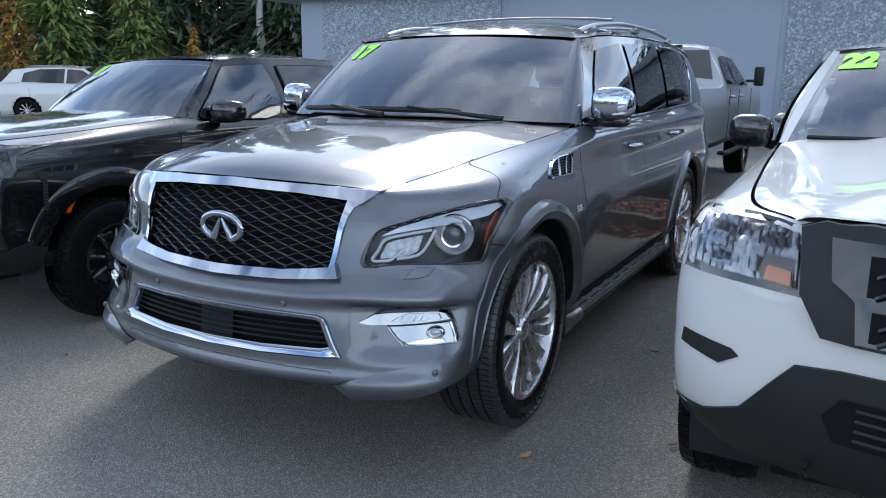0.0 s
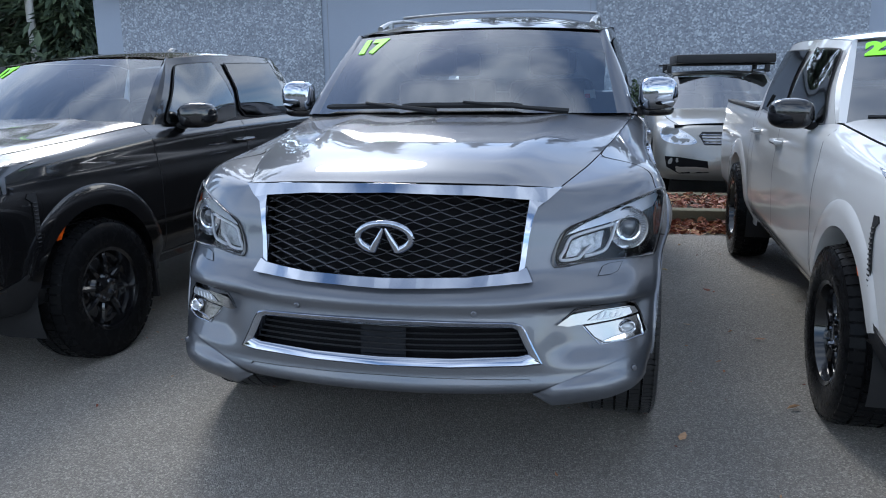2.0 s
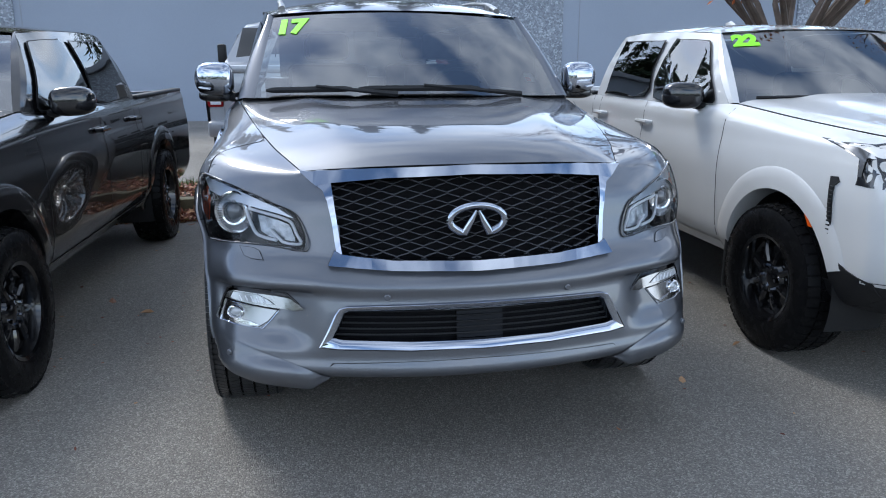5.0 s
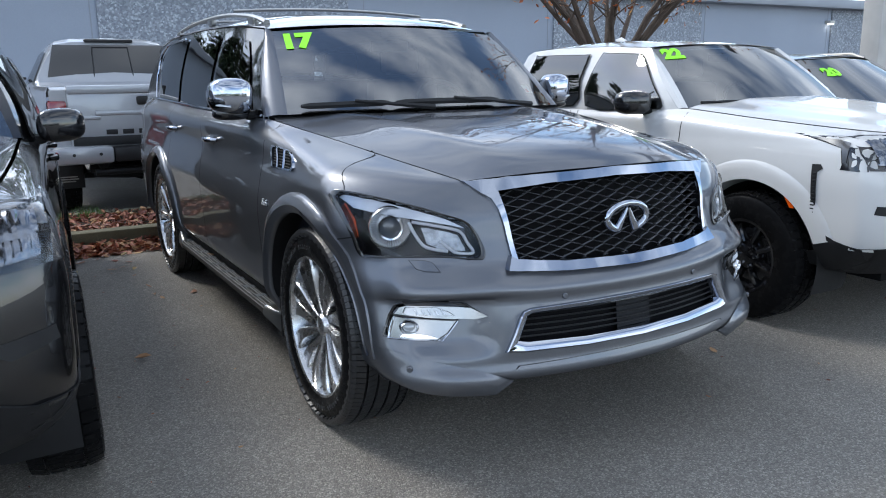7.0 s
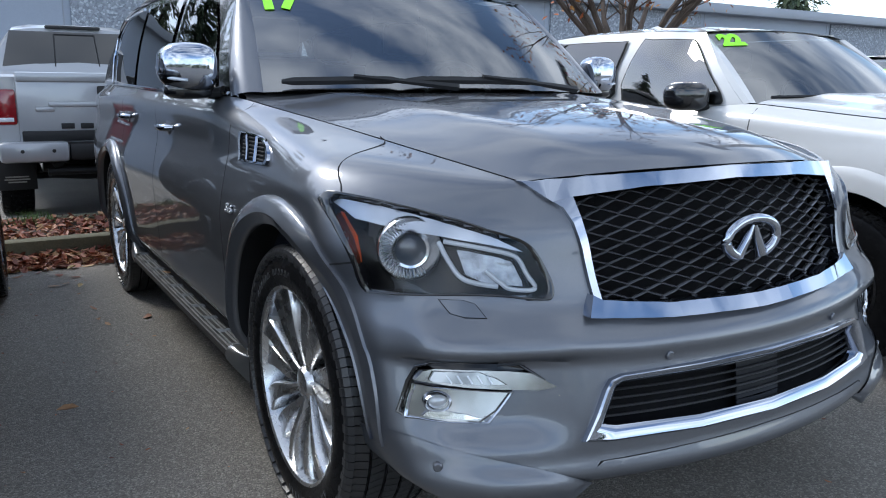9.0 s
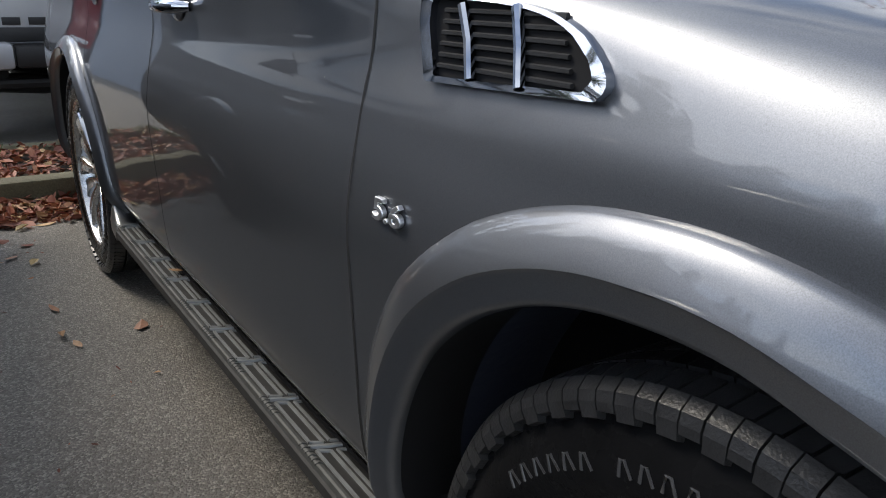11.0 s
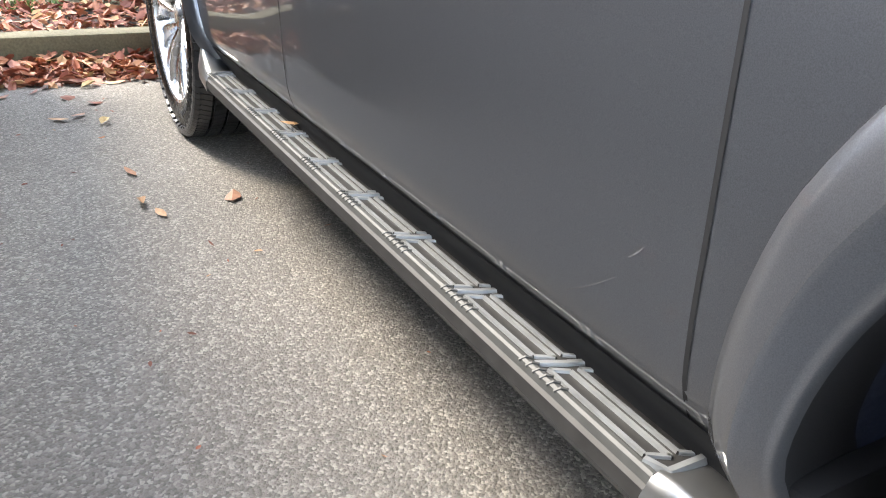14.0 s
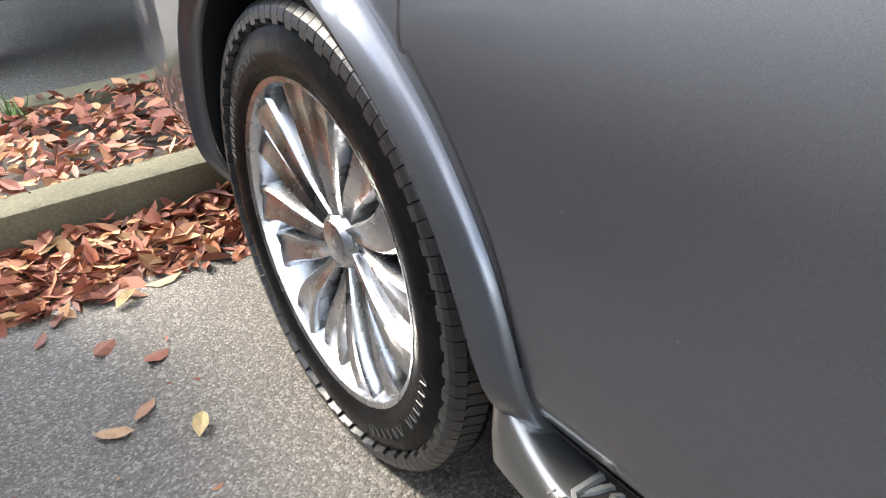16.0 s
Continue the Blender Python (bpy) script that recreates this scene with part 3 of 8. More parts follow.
bm = bmesh.new()
box(bm, 26.45, 26.75, WALL_Y - 0.22, WALL_Y + 0.02, 3.22, 3.34, 0.02)
lampw = tagged(part("wall_light", bm, M_POLE), "small lit wall light under the eaves", "light")
bm = bmesh.new()
box(bm, 26.50, 26.70, WALL_Y - 0.20, WALL_Y - 0.06, 3.205, 3.222, 0.004)
M_GLOW = bpy.data.materials.new("lit_lamp")
M_GLOW.use_nodes = True
M_GLOW.node_tree.nodes["Principled BSDF"].inputs["Emission Color"].default_value = (1, 0.95, 0.85, 1)
M_GLOW.node_tree.nodes["Principled BSDF"].inputs["Emission Strength"].default_value = 6.0
part("lens", bm, M_GLOW, lampw)

# planting island
rng = random.Random(4)
island = tagged(empty("kerb_island"), "low concrete kerb island filled with fallen leaves", "kerb", kind="structure")
KERB_Y0, KERB_Y1 = 5.22, 6.42
x = -9.0
while x < 12.0:
    for y0, y1 in ((KERB_Y0, KERB_Y0 + 0.16), (KERB_Y1 - 0.16, KERB_Y1)):
        bm = bmesh.new()
        box(bm, x + 0.004, x + 2.996, y0, y1, -0.05, 0.155 + rng.uniform(-0.004, 0.004), 0.018)
        part("kerb_stone", bm, M_KERB, island)
    x += 3.0
bm = bmesh.new()
bmesh.ops.create_grid(bm, x_segments=80, y_segments=6, size=1)
for v in bm.verts:
    v.co = (1.5 + v.co.x * 10.5, (KERB_Y0 + KERB_Y1) / 2 + v.co.y * 0.45, 0.105 + 0.03 * noise.noise(Vector((v.co.x * 12, v.co.y * 2, 0))))
part("planting_soil", bm, M_SOIL, island)


def leaf_shape(r, size):
    """One curled pointed leaf as points and faces."""
    L, W = size, size * r.uniform(0.30, 0.56)
    curl, tw = r.uniform(-0.25, 0.35) * size, r.uniform(-0.3, 0.3)
    pts = [(-L / 2, 0, 0), (-L / 6, W / 2, curl * 0.5), (L / 5, W / 2 * 0.8, curl * 0.6), (L / 2, 0, curl * 0.2), (L / 5, -W / 2 * 0.8, curl * 0.6 + tw * W), (-L / 6, -W / 2, curl * 0.5 + tw * W), (0, 0, -0.02 * L)]
    faces = [(0, 6, 1), (1, 6, 2), (2, 6, 3), (3, 6, 4), (4, 6, 5), (5, 6, 0)]
    return pts, faces


def scatter(name, label, count, place, size, mat, seed, tilt=0.5):
    """Many leaves joined into one mesh."""
    r = random.Random(seed)
    V, F = [], []
    for _ in range(count):
        x, y, z = place(r)
        p, f = leaf_shape(r, r.uniform(*size))
        m = Matrix.Translation((x, y, z)) @ Euler((r.gauss(0, tilt), r.gauss(0, tilt), r.uniform(0, 6.3))).to_matrix().to_4x4()
        b = len(V)
        V += [tuple(m @ Vector(q)) for q in p]
        F += [tuple(i + b for i in q) for q in f]
    me = bpy.data.meshes.new(name)
    me.from_pydata(V, [], F)
    me.materials.append(mat)
    return tagged(new(name, me), label, "leaves", kind="stuff")


def heap(r):
    d = abs(0.33 * r.random() ** 0.9 + r.gauss(0, 0.035))
    return (r.uniform(-4.5, 8.5), KERB_Y0 - 0.015 - d, 0.010 + max(0, 0.07 - d * 0.25) * r.random())


scatter("leaf_drift", "drift of red-brown fallen leaves along the kerb", 11000, heap, (0.045, 0.105), M_LEAF, 1, 0.36)
scatter("leaf_litter", "red-brown fallen leaves covering the island", 9500, lambda r: (r.uniform(-6, 9), r.uniform(KERB_Y0 + 0.15, KERB_Y1 - 0.12), 0.125 + 0.045 * r.random()), (0.04, 0.095), M_LEAF, 2, 0.36)
scatter("leaf_bits", "small leaf scraps and twigs on the asphalt", 420, lambda r: (r.uniform(-4, 4.5), r.triangular(-1.2, 5.0, 4.8), 0.006), (0.008, 0.03), M_LEAF, 3, 0.2)
# single leaves on the asphalt
leaf_meshes = []
for k in range(6):
    r = random.Random(50 + k)
    p, f = leaf_shape(r, 0.085)
    me = bpy.data.meshes.new("fallen_leaf")
    me.from_pydata(p, [], f)
    tone = [(0.38, 0.22, 0.11), (0.30, 0.15, 0.08), (0.22, 0.08, 0.05), (0.50, 0.38, 0.20), (0.25, 0.12, 0.07), (0.36, 0.21, 0.11)][k]
    me.materials.append(material("fallen_leaf_tone", tone, 0.6, vary=0.25, scale=60))
    leaf_meshes.append(me)
spots = [(-1.185, 3.25), (-1.29, 4.33), (-1.21, 4.51), (-1.21, 4.21), (-1.17, 4.82), (1.60, 0.97), (-1.36, 4.30), (-1.21, 3.62), (-1.30, 4.62), (-1.62, 4.35), (-0.97, 3.31),
         (-1.22, 3.35), (1.25, 2.1), (1.35, 1.5), (1.45, 2.9), (1.20, 3.4), (-1.75, 2.4), (-1.50, 2.1), (1.1, 0.6), (1.62, 1.9), (-1.42, 4.75), (-1.2, 4.8), (-1.55, 4.7), (1.38, 4.3), (-1.9, 4.1)]
for k, (x, y) in enumerate(spots):
    lf = new("fallen_leaf", leaf_meshes[k % 6])
    s = rng.uniform(0.55, 1.1)
    lf.matrix_world = pose(x, y, 0.012, rng.uniform(-12, 12), rng.uniform(-12, 12), rng.uniform(0, 360)) @ Matrix.Diagonal((s, s, s, 1))
    tagged(lf, "single curled autumn leaf lying on the asphalt", "leaf", "fallen leaves")
lf = new("fallen_leaf", leaf_meshes[0])
lf.matrix_world = pose(-0.940, 2.822, 0.362, 5, -8, 160) @ Matrix.Diagonal((0.62, 0.62, 0.62, 1))
tagged(lf, "single tan leaf lying on the running board", "leaf", "fallen leaves")
# weeds on the island
V, F = [], []
for _ in range(260):
    cx, cy = rng.choice(((-1.75, 6.1), (-1.35, 6.2), (-2.2, 6.15)))
    x, y = rng.gauss(cx, 0.10), rng.gauss(cy, 0.05)
    h, a = rng.uniform(0.05, 0.14), rng.uniform(0, 6.3)
    b = len(V)
    V += [(x - 0.006 * math.cos(a), y - 0.006 * math.sin(a), 0.12), (x + 0.006 * math.cos(a), y + 0.006 * math.sin(a), 0.12), (x + rng.gauss(0, 0.04), y + rng.gauss(0, 0.04), 0.12 + h)]
    F.append((b, b + 1, b + 2))
me = bpy.data.meshes.new("weeds")
me.from_pydata(V, [], F)
me.materials.append(M_GRASS)
tagged(new("weeds", me), "small green weeds on the kerb island", "weeds", kind="stuff")


# trees
def foliage(name, clumps, mat, parent, seed, leaf=(0.05, 0.10), per=14, spread=0.22, flat=0.6, droop=0.0):
    """Leaves in loose clumps round the given points, one mesh."""
    r = random.Random(seed)
    V, F = [], []
    for c in clumps:
        for _ in range(per):
            p = Vector((r.gauss(0, spread), r.gauss(0, spread), r.gauss(0, spread * flat))) + Vector(c)
            L, W = r.uniform(*leaf), r.uniform(*leaf) * 0.45
            q = Euler((r.uniform(-1, 1), r.uniform(-1, 1) + droop, r.uniform(0, 6.3))).to_matrix()
            b = len(V)
            V += [tuple(p + q @ Vector(o)) for o in ((-L, 0, 0), (0, W, 0.15 * L), (L, 0, 0), (0, -W, 0.1 * L))]
            F.append((b, b + 1, b + 2, b + 3))
    me = bpy.data.meshes.new(name)
    me.from_pydata(V, [], F)
    me.materials.append(mat)
    ob = new(name, me)
    ob.parent = parent
    return ob


def vase_tree(at):
    t = tagged(empty("maple_tree", at=at), "vase-shaped maple with sparse orange autumn leaves on the island", "tree")
    r = random.Random(8)
    bm = bmesh.new()
    tube(bm, [(0, 0, 0.08), (0.02, 0.01, 0.6), (0.0, 0.02, 1.25)], [0.15, 0.12, 0.12], 12)
    tips = []
    for k in range(15):
        a = 2 * math.pi * k / 15 + r.uniform(-0.2, 0.2)
        sp = r.uniform(0.5, 1.0)
        pts = [(0.04 * math.cos(a), 0.04 * math.sin(a), 1.15)]
        for i in range(1, 7):
            u = i / 6
            pts.append((3.0 * sp * u ** 1.25 * math.cos(a + 0.2 * u) + r.gauss(0, 0.03), 3.0 * sp * u ** 1.25 * math.sin(a + 0.2 * u) + r.gauss(0, 0.03), 1.20 + 2.9 * u * (1.15 - 0.25 * sp)))
        tube(bm, pts, [0.050, 0.042, 0.034, 0.027, 0.020, 0.013, 0.006], 7)
        for i in (2, 3, 4, 5, 6):
            for _ in range(2):
                p = Vector(pts[i])
                d = Vector((math.cos(a) + r.gauss(0, 0.7), math.sin(a) + r.gauss(0, 0.7), r.uniform(0.4, 1.4))).normalized()
                q = p + d * r.uniform(0.35, 0.8)
                tube(bm, [p, (p + q) / 2 + Vector((r.gauss(0, 0.04), r.gauss(0, 0.04), 0.03)), q], [0.012, 0.008, 0.003], 5)
                tips += [q, (p + q) / 2] if i > 2 else [q]
    part("trunk", bm, M_BARK, t)
    foliage("crown", tips, M_MAPLE, t, 11, (0.03, 0.06), 9, 0.13, 0.8, 0.5)
    return t


vase_tree((5.08, 5.90, 0))


def conifer_mesh(seed, H, mat, dense=1.0):
    r = random.Random(seed)
    V, F = [], []
    z = H * 0.10
    while z < H:
        u = (z - H * 0.10) / (H * 0.90)
        reach = (1 - u) ** 0.85 * H * 0.21 * r.uniform(0.75, 1.1) + 0.15
        n = max(5, int(9 * dense * (1 - u * 0.4)))
        for k in range(n):
            a = r.uniform(0, 6.283)
            L = reach * r.uniform(0.6, 1.08)
            segs = 5
            for i in range(1, segs + 1):
                f = i / segs
                c = Vector((math.cos(a) * L * f, math.sin(a) * L * f, z + 0.10 * L * f - 0.42 * L * f * f))
                for _ in range(4):
                    p = c + Vector((r.gauss(0, 0.10 * L), r.gauss(0, 0.10 * L), r.gauss(0, 0.05 * L)))
                    s = r.uniform(0.16, 0.38) * (H / 14)
                    q = Euler((r.uniform(-0.6, 0.6), r.uniform(-0.2, 0.9), a + r.uniform(-0.7, 0.7))).to_matrix()
                    b = len(V)
                    V += [tuple(p + q @ Vector(o)) for o in ((-s, 0, 0), (0, s * 0.30, 0), (s, 0, -0.25 * s), (0, -s * 0.30, -0.06 * s))]
                    F.append((b, b + 1, b + 2, b + 3))
        z += H * 0.028 + 0.05
    me = bpy.data.meshes.new("crown")
    me.from_pydata(V, [], F)
    me.materials.append(mat)
    bm = bmesh.new()
    tube(bm, [(0, 0, 0), (0.05, 0, H * 0.5), (0, 0, H * 0.97)], [0.018 * H, 0.011 * H, 0.01], 8)
    bm.normal_update()
    tr = bpy.data.meshes.new("trunk")
    bm.to_mesh(tr)
    bm.free()
    tr.materials.append(M_BARK)
    return me, tr


kinds = [conifer_mesh(1, 15, M_NEEDLE), conifer_mesh(2, 18, M_NEEDLE), conifer_mesh(3, 13, M_NEEDLE)]


def conifer(x, y, k, s, turn, name="conifer_tree", label="tall dark green conifer behind the lot"):
    t = tagged(empty(name), label, "tree", "trees behind the lot")
    for me, nm in zip(kinds[k], ("crown", "trunk")):
        o = new(nm, me)
        o.parent = t
    t.matrix_world = pose(x, y, -0.1, 0, 0, turn) @ Matrix.Diagonal((s, s, s, 1))


kinds.append(conifer_mesh(9, 7, M_LIME, 1.3))
kinds.append(conifer_mesh(12, 5, M_YELLOW, 1.2))
for k, (x, y, kind, s) in enumerate(((-17, 27, 0, 1.0), (-20, 25, 1, 0.95), (-23, 28, 0, 1.1), (-26, 24, 2, 1.1), (-29, 27, 1, 1.0), (-32, 22, 0, 1.0), (-14.5, 31, 0, 0.8), (-36, 26, 1, 1.0), (-24, 36, 1, 1.2), (-18, 38, 0, 1.1),
                                    (-31, 36, 1, 1.2), (-40, 20, 0, 1.1), (-38, 34, 1, 1.2), (-21.5, 31, 2, 1.2), (-12.5, 40, 1, 0.9), (-27.5, 31, 0, 1.15), (-34.5, 30, 0, 1.1), (-44, 28, 1, 1.1), (44, 47, 1, 1.0), (36, 50, 0, 1.0), (56, 40, 0, 1.1), (62, 44, 1, 1.0), (50, 45, 2, 1.2)) + tuple((-14 - 4.2 * i, 46 + 3 * (i % 3), i % 2, 1.35) for i in range(12)) + tuple((-19 - 2.6 * i, 24.5 + 1.5 * (i % 2), 2, 0.8) for i in range(9))
                                   # last row: unseen behind the building, added so the hood reflects dark trees
                                   + tuple((-12.5 + 3.1 * i, 39 + 2.5 * (i % 3), (1, 0, 1)[i % 3], 1.22 - 0.05 * (i % 4)) for i in range(7))):
    conifer(x, y, kind, s, k * 47)
conifer(-27.5, 19.5, 3, 1.5, 20, "green_cedar", "light green young cedar beside the lot")
conifer(-24.0, 20.5, 3, 1.2, 80, "green_cedar", "light green young cedar beside the lot")
conifer(-29.0, 18.5, 4, 1.2, 10, "yellow_tree", "small yellow-orange autumn tree beside the fence")
conifer(-31.0, 16.5, 4, 1.2, 60, "yellow_tree", "small yellow-orange autumn tree beside the fence")
conifer(-21.0, 20.5, 4, 0.7, 120, "yellow_tree", "small yellow-orange autumn tree beside the fence")

# hedge under the trees and bush at the wall
foliage("hedge", [(x, 22 + 0.6 * math.sin(x), z) for x in np.arange(-33, -13, 0.5) for z in (0.4, 1.0, 1.6, 2.1)], M_NEEDLE, None, 21, (0.10, 0.22), 16, 0.35, 0.8)
tagged(bpy.data.objects["hedge"], "dark green hedge below the conifers", "hedge", kind="stuff")
foliage("wall_bush", [(x, 16.6, z) for x in np.arange(1.3, 2.9, 0.16) for z in (0.2, 0.5, 0.8, 1.05)], M_NEEDLE, None, 22, (0.05, 0.09), 60, 0.14, 0.8)
tagged(bpy.data.objects["wall_bush"], "dark green clipped bush at the building wall", "bush")

# far woods all round, added out of view to match reflections in the glass
r = random.Random(77)
V, F = [], []
for k in range(150):
    a = radians(150 + k * 1.75 + r.uniform(-1, 1))
    d = r.uniform(62, 85)
    cx, cy, H = d * math.sin(a), d * math.cos(a), r.uniform(5, 7.5)
    for i in range(150):
        u = r.random() ** 0.8
        R = (1 - u) ** 0.5 * H * 0.55
        aa, rr = r.uniform(0, 6.283), R * r.random() ** 0.5
        p = Vector((cx + rr * math.cos(aa), cy + rr * math.sin(aa), 0.5 + u * H))
        s = r.uniform(0.5, 1.1)
        q = Euler((r.uniform(-0.7, 0.7), r.uniform(-0.7, 0.7), r.uniform(0, 6.3))).to_matrix()
        b = len(V)
        V += [tuple(p + q @ Vector(o)) for o in ((-s, 0, 0), (0, s * 0.5, 0), (s, 0, -0.3 * s), (0, -s * 0.5, 0))]
        F.append((b, b + 1, b + 2, b + 3))
me = bpy.data.meshes.new("far_woods")
me.from_pydata(V, [], F)
me.materials.append(M_NEEDLE)
tagged(new("far_woods", me), "dark green woods on the horizon", "woods", kind="stuff")

# fence
fence = tagged(empty("wooden_fence"), "dark weathered wooden board fence", "fence")
bm = bmesh.new()
box(bm, -0.068, 0.068, -0.012, 0.012, 0.0, 1.75, 0.004)
board0 = part("board", bm, M_FENCE, fence)
FENCE_AT = [(-36 + i * 0.145, 16.6 + i * 0.030) for i in range(95)]
board0.matrix_basis = pose(*FENCE_AT[0], 0, 0, 0, 11.5)
for i, (x, y) in enumerate(FENCE_AT[1:]):
    o = new("board", board0.data)
    o.parent = fence
    o.matrix_basis = pose(x, y, rng.uniform(-0.03, 0.02), 0, 0, 11.5 + rng.uniform(-1, 1))
for z in (0.4, 1.4):
    bm = bmesh.new()
    tube(bm, [(FENCE_AT[0][0], FENCE_AT[0][1] + 0.04, z), (FENCE_AT[-1][0], FENCE_AT[-1][1] + 0.04, z)], 0.05, 4)
    part("fence_rail", bm, M_FENCE, fence)
# utility poles
for (x, y, h, rad, mt, nm, lab) in ((-14.2, 24.0, 9.0, 0.10, M_BARK, "wooden_post", "slim brown wooden utility pole"), (-20.3, 23.5, 9.5, 0.16, M_POLE, "grey_post", "pale grey utility pole among the trees")):
    bm = bmesh.new()
    tube(bm, [(x, y, 0), (x, y, h * 0.5), (x, y, h)], [rad, rad * 0.9, rad * 0.75], 10)
    tagged(part(nm, bm, mt), lab, "pole")

bm = bmesh.new()
box(bm, 10.0, 10.32, 5.28, 5.60, 0, 7.5, 0.03)
pole = tagged(part("lamp_post", bm, M_POLE), "square pale concrete lamp post on the island", "lamp post")
bm = bmesh.new()
box(bm, 9.9, 10.42, 4.6, 6.3, 7.45, 7.6, 0.03)
part("lamp_head", bm, M_ROOF, pole)

# ---- the grey SUV ----
SUV_LEVELS = [  # z, front centre y, curvature, half width, corner radius
    (0.300, 0.240, 0.25, 0.880, 0.22), (0.365, 0.030, 0.27, 0.926, 0.22), (0.440, 0.025, 0.27, 0.972, 0.24),
    (0.520, 0.030, 0.28, 0.985, 0.25), (0.620, 0.045, 0.30, 0.990, 0.27), (0.700, 0.070, 0.29, 0.994, 0.30),
    (0.770, 0.110, 0.28, 0.997, 0.33), (0.860, 0.140, 0.28, 1.000, 0.38), (0.950, 0.155, 0.30, 0.997, 0.42),
    (1.030, 0.190, 0.33, 0.988, 0.45)]
HOOD_EDGE = [(0.33, 0.60, 1.060), (0.50, 0.655, 1.090), (0.65, 0.700, 1.115), (1.00, 0.775, 1.165), (1.35, 0.830, 1.205), (1.67, 0.875, 1.240),
             (1.90, 0.900, 1.247), (3.00, 0.905, 1.258), (4.25, 0.875, 1.280), (5.30, 0.840, 1.295)]
HE = spline(HOOD_EDGE, 8)


def suv_edge(y):
    return np.interp(y, HE[:, 0], HE[:, 1]), np.interp(y, HE[:, 0], HE[:, 2])


def suv_top(nf, nc, ym, ye, ns, xs):
    out = [(xs * i / nf, 0.215 + 0.32 * (xs * i / nf) ** 2, 1.085 - 0.069 * (xs * i / nf) ** 2) for i in range(nf)]
    for y in list(np.linspace(0.33, ym, nc + 1)[:-1]) + list(np.linspace(ym, ye, ns)):
        x, z = suv_edge(y)
        out.append((x, y, z))
    return np.array(out)


def step01(a, b, t):
    t = min(1.0, max(0.0, (t - a) / (b - a)))
    return t * t * (3 - 2 * t)


def suv_carve(x, y, z):
    """Fog-lamp hollow under a ledge, and a crease along the bumper top."""
    hollow = 0.034 * step01(0.54, 0.68, x) * step01(0.44, 0.53, z) * (1 - step01(0.650, 0.672, z)) * (1 - 0.75 * step01(0.90, 0.97, x))
    ledge = 0.024 * step01(0.650, 0.690, z) * (1 - step01(0.70, 0.790, z)) * step01(0.40, 0.6, x) * (1 - 0.8 * step01(0.88, 0.97, x))
    mid = 0.016 * (1 - step01(0.40, 0.6, x)) * step01(0.640, 0.685, z) * (1 - step01(0.69, 0.735, z))
    tuck = 0.028 * (1 - step01(0.45, 0.86, y)) * step01(0.84, 0.96, x) * (1 - step01(0.79, 0.90, z)) * (0.55 + 0.45 * step01(0.36, 0.46, z))
    return (-tuck, hollow - ledge - mid, 0.0) if y < 0.75 else (-tuck, 0.0, 0.0)


suv_skin = Skin(SUV_LEVELS, suv_top, n_front=44, n_corner=76, n_side=170, sub=7, mix10=(0.27, 0.66), carve=suv_carve, lean=(0.80, 1.06, 1.22, 0.85, 0.026))
suv = empty("parked_suv", "graphite grey metallic full-size SUV with chrome grille and mirrors", "car")
HUB_F, HUB_R, HUB_Z = 0.922, 4.025, 0.415
ARCH = 0.50
FENDER_LO, FENDER_HI = 0.605, 0.800         # where the fender seam meets the lamp and the hood
FLARE_F = ((-14, 0.585), (5, 0.596), (25, 0.616), (40, 0.615), (55, 0.601), (68, 0.582), (80, 0.568), (92, 0.560), (105, 0.553), (118, 0.548), (130, 0.541), (150, 0.535), (178, 0.530))
INNER_F = ((-14, 0.514), (5, 0.520), (20, 0.519), (38, 0.514), (53, 0.502), (65, 0.492), (80, 0.480), (92, 0.474), (100, 0.466), (130, 0.460), (178, 0.462))
FLARE_R = ((-8, 0.545), (60, 0.545), (90, 0.548), (120, 0.540), (150, 0.542), (170, 0.552), (184, 0.562))
INNER_R = ((-8, 0.470), (184, 0.470))

# outlines on the front (x, z)
HL = [(0.981, 1.003), (0.973, 1.017), (0.958, 1.025), (0.895, 1.014), (0.826, 0.996), (0.752, 0.974), (0.706, 0.956), (0.646, 0.935), (0.615, 0.910),
      (0.589, 0.855), (0.582, 0.821), (0.590, 0.798), (0.615, 0.794), (0.709, 0.806), (0.819, 0.808), (0.927, 0.799), (0.941, 0.802), (0.950, 0.824),
      (0.960, 0.869), (0.970, 0.915), (0.978, 0.970)]
HL = smooth_poly(HL, 3)
GRILLE = [(0.0, 1.053), (0.30, 1.043), (0.503, 1.024), (0.486, 0.906), (0.473, 0.786), (0.30, 0.766), (0.0, 0.757), (-0.30, 0.766), (-0.473, 0.786),
          (-0.486, 0.906), (-0.503, 1.024), (-0.30, 1.043)]
LOW_OUT = [(0.0, 0.631), (0.25, 0.628), (0.46, 0.621), (0.490, 0.611), (0.506, 0.590), (0.535, 0.530), (0.566, 0.471), (0.50, 0.466), (0.25, 0.463), (0.0, 0.462)]
LOW_IN = [(0.0, 0.608), (0.25, 0.605), (0.458, 0.600), (0.474, 0.592), (0.482, 0.575), (0.498, 0.540), (0.516, 0.508), (0.48, 0.502), (0.25, 0.497), (0.0, 0.495)]
LOW_OUT = LOW_OUT + [(-x, z) for x, z in LOW_OUT[-2:0:-1]]
LOW_IN = LOW_IN + [(-x, z) for x, z in LOW_IN[-2:0:-1]]
FOG = [(0.925, 0.534), (0.899, 0.605), (0.880, 0.640), (0.858, 0.656), (0.772, 0.655), (0.677, 0.648), (0.628, 0.612), (0.660, 0.598), (0.695, 0.592), (0.738, 0.544), (0.776, 0.520), (0.905, 0.522)]


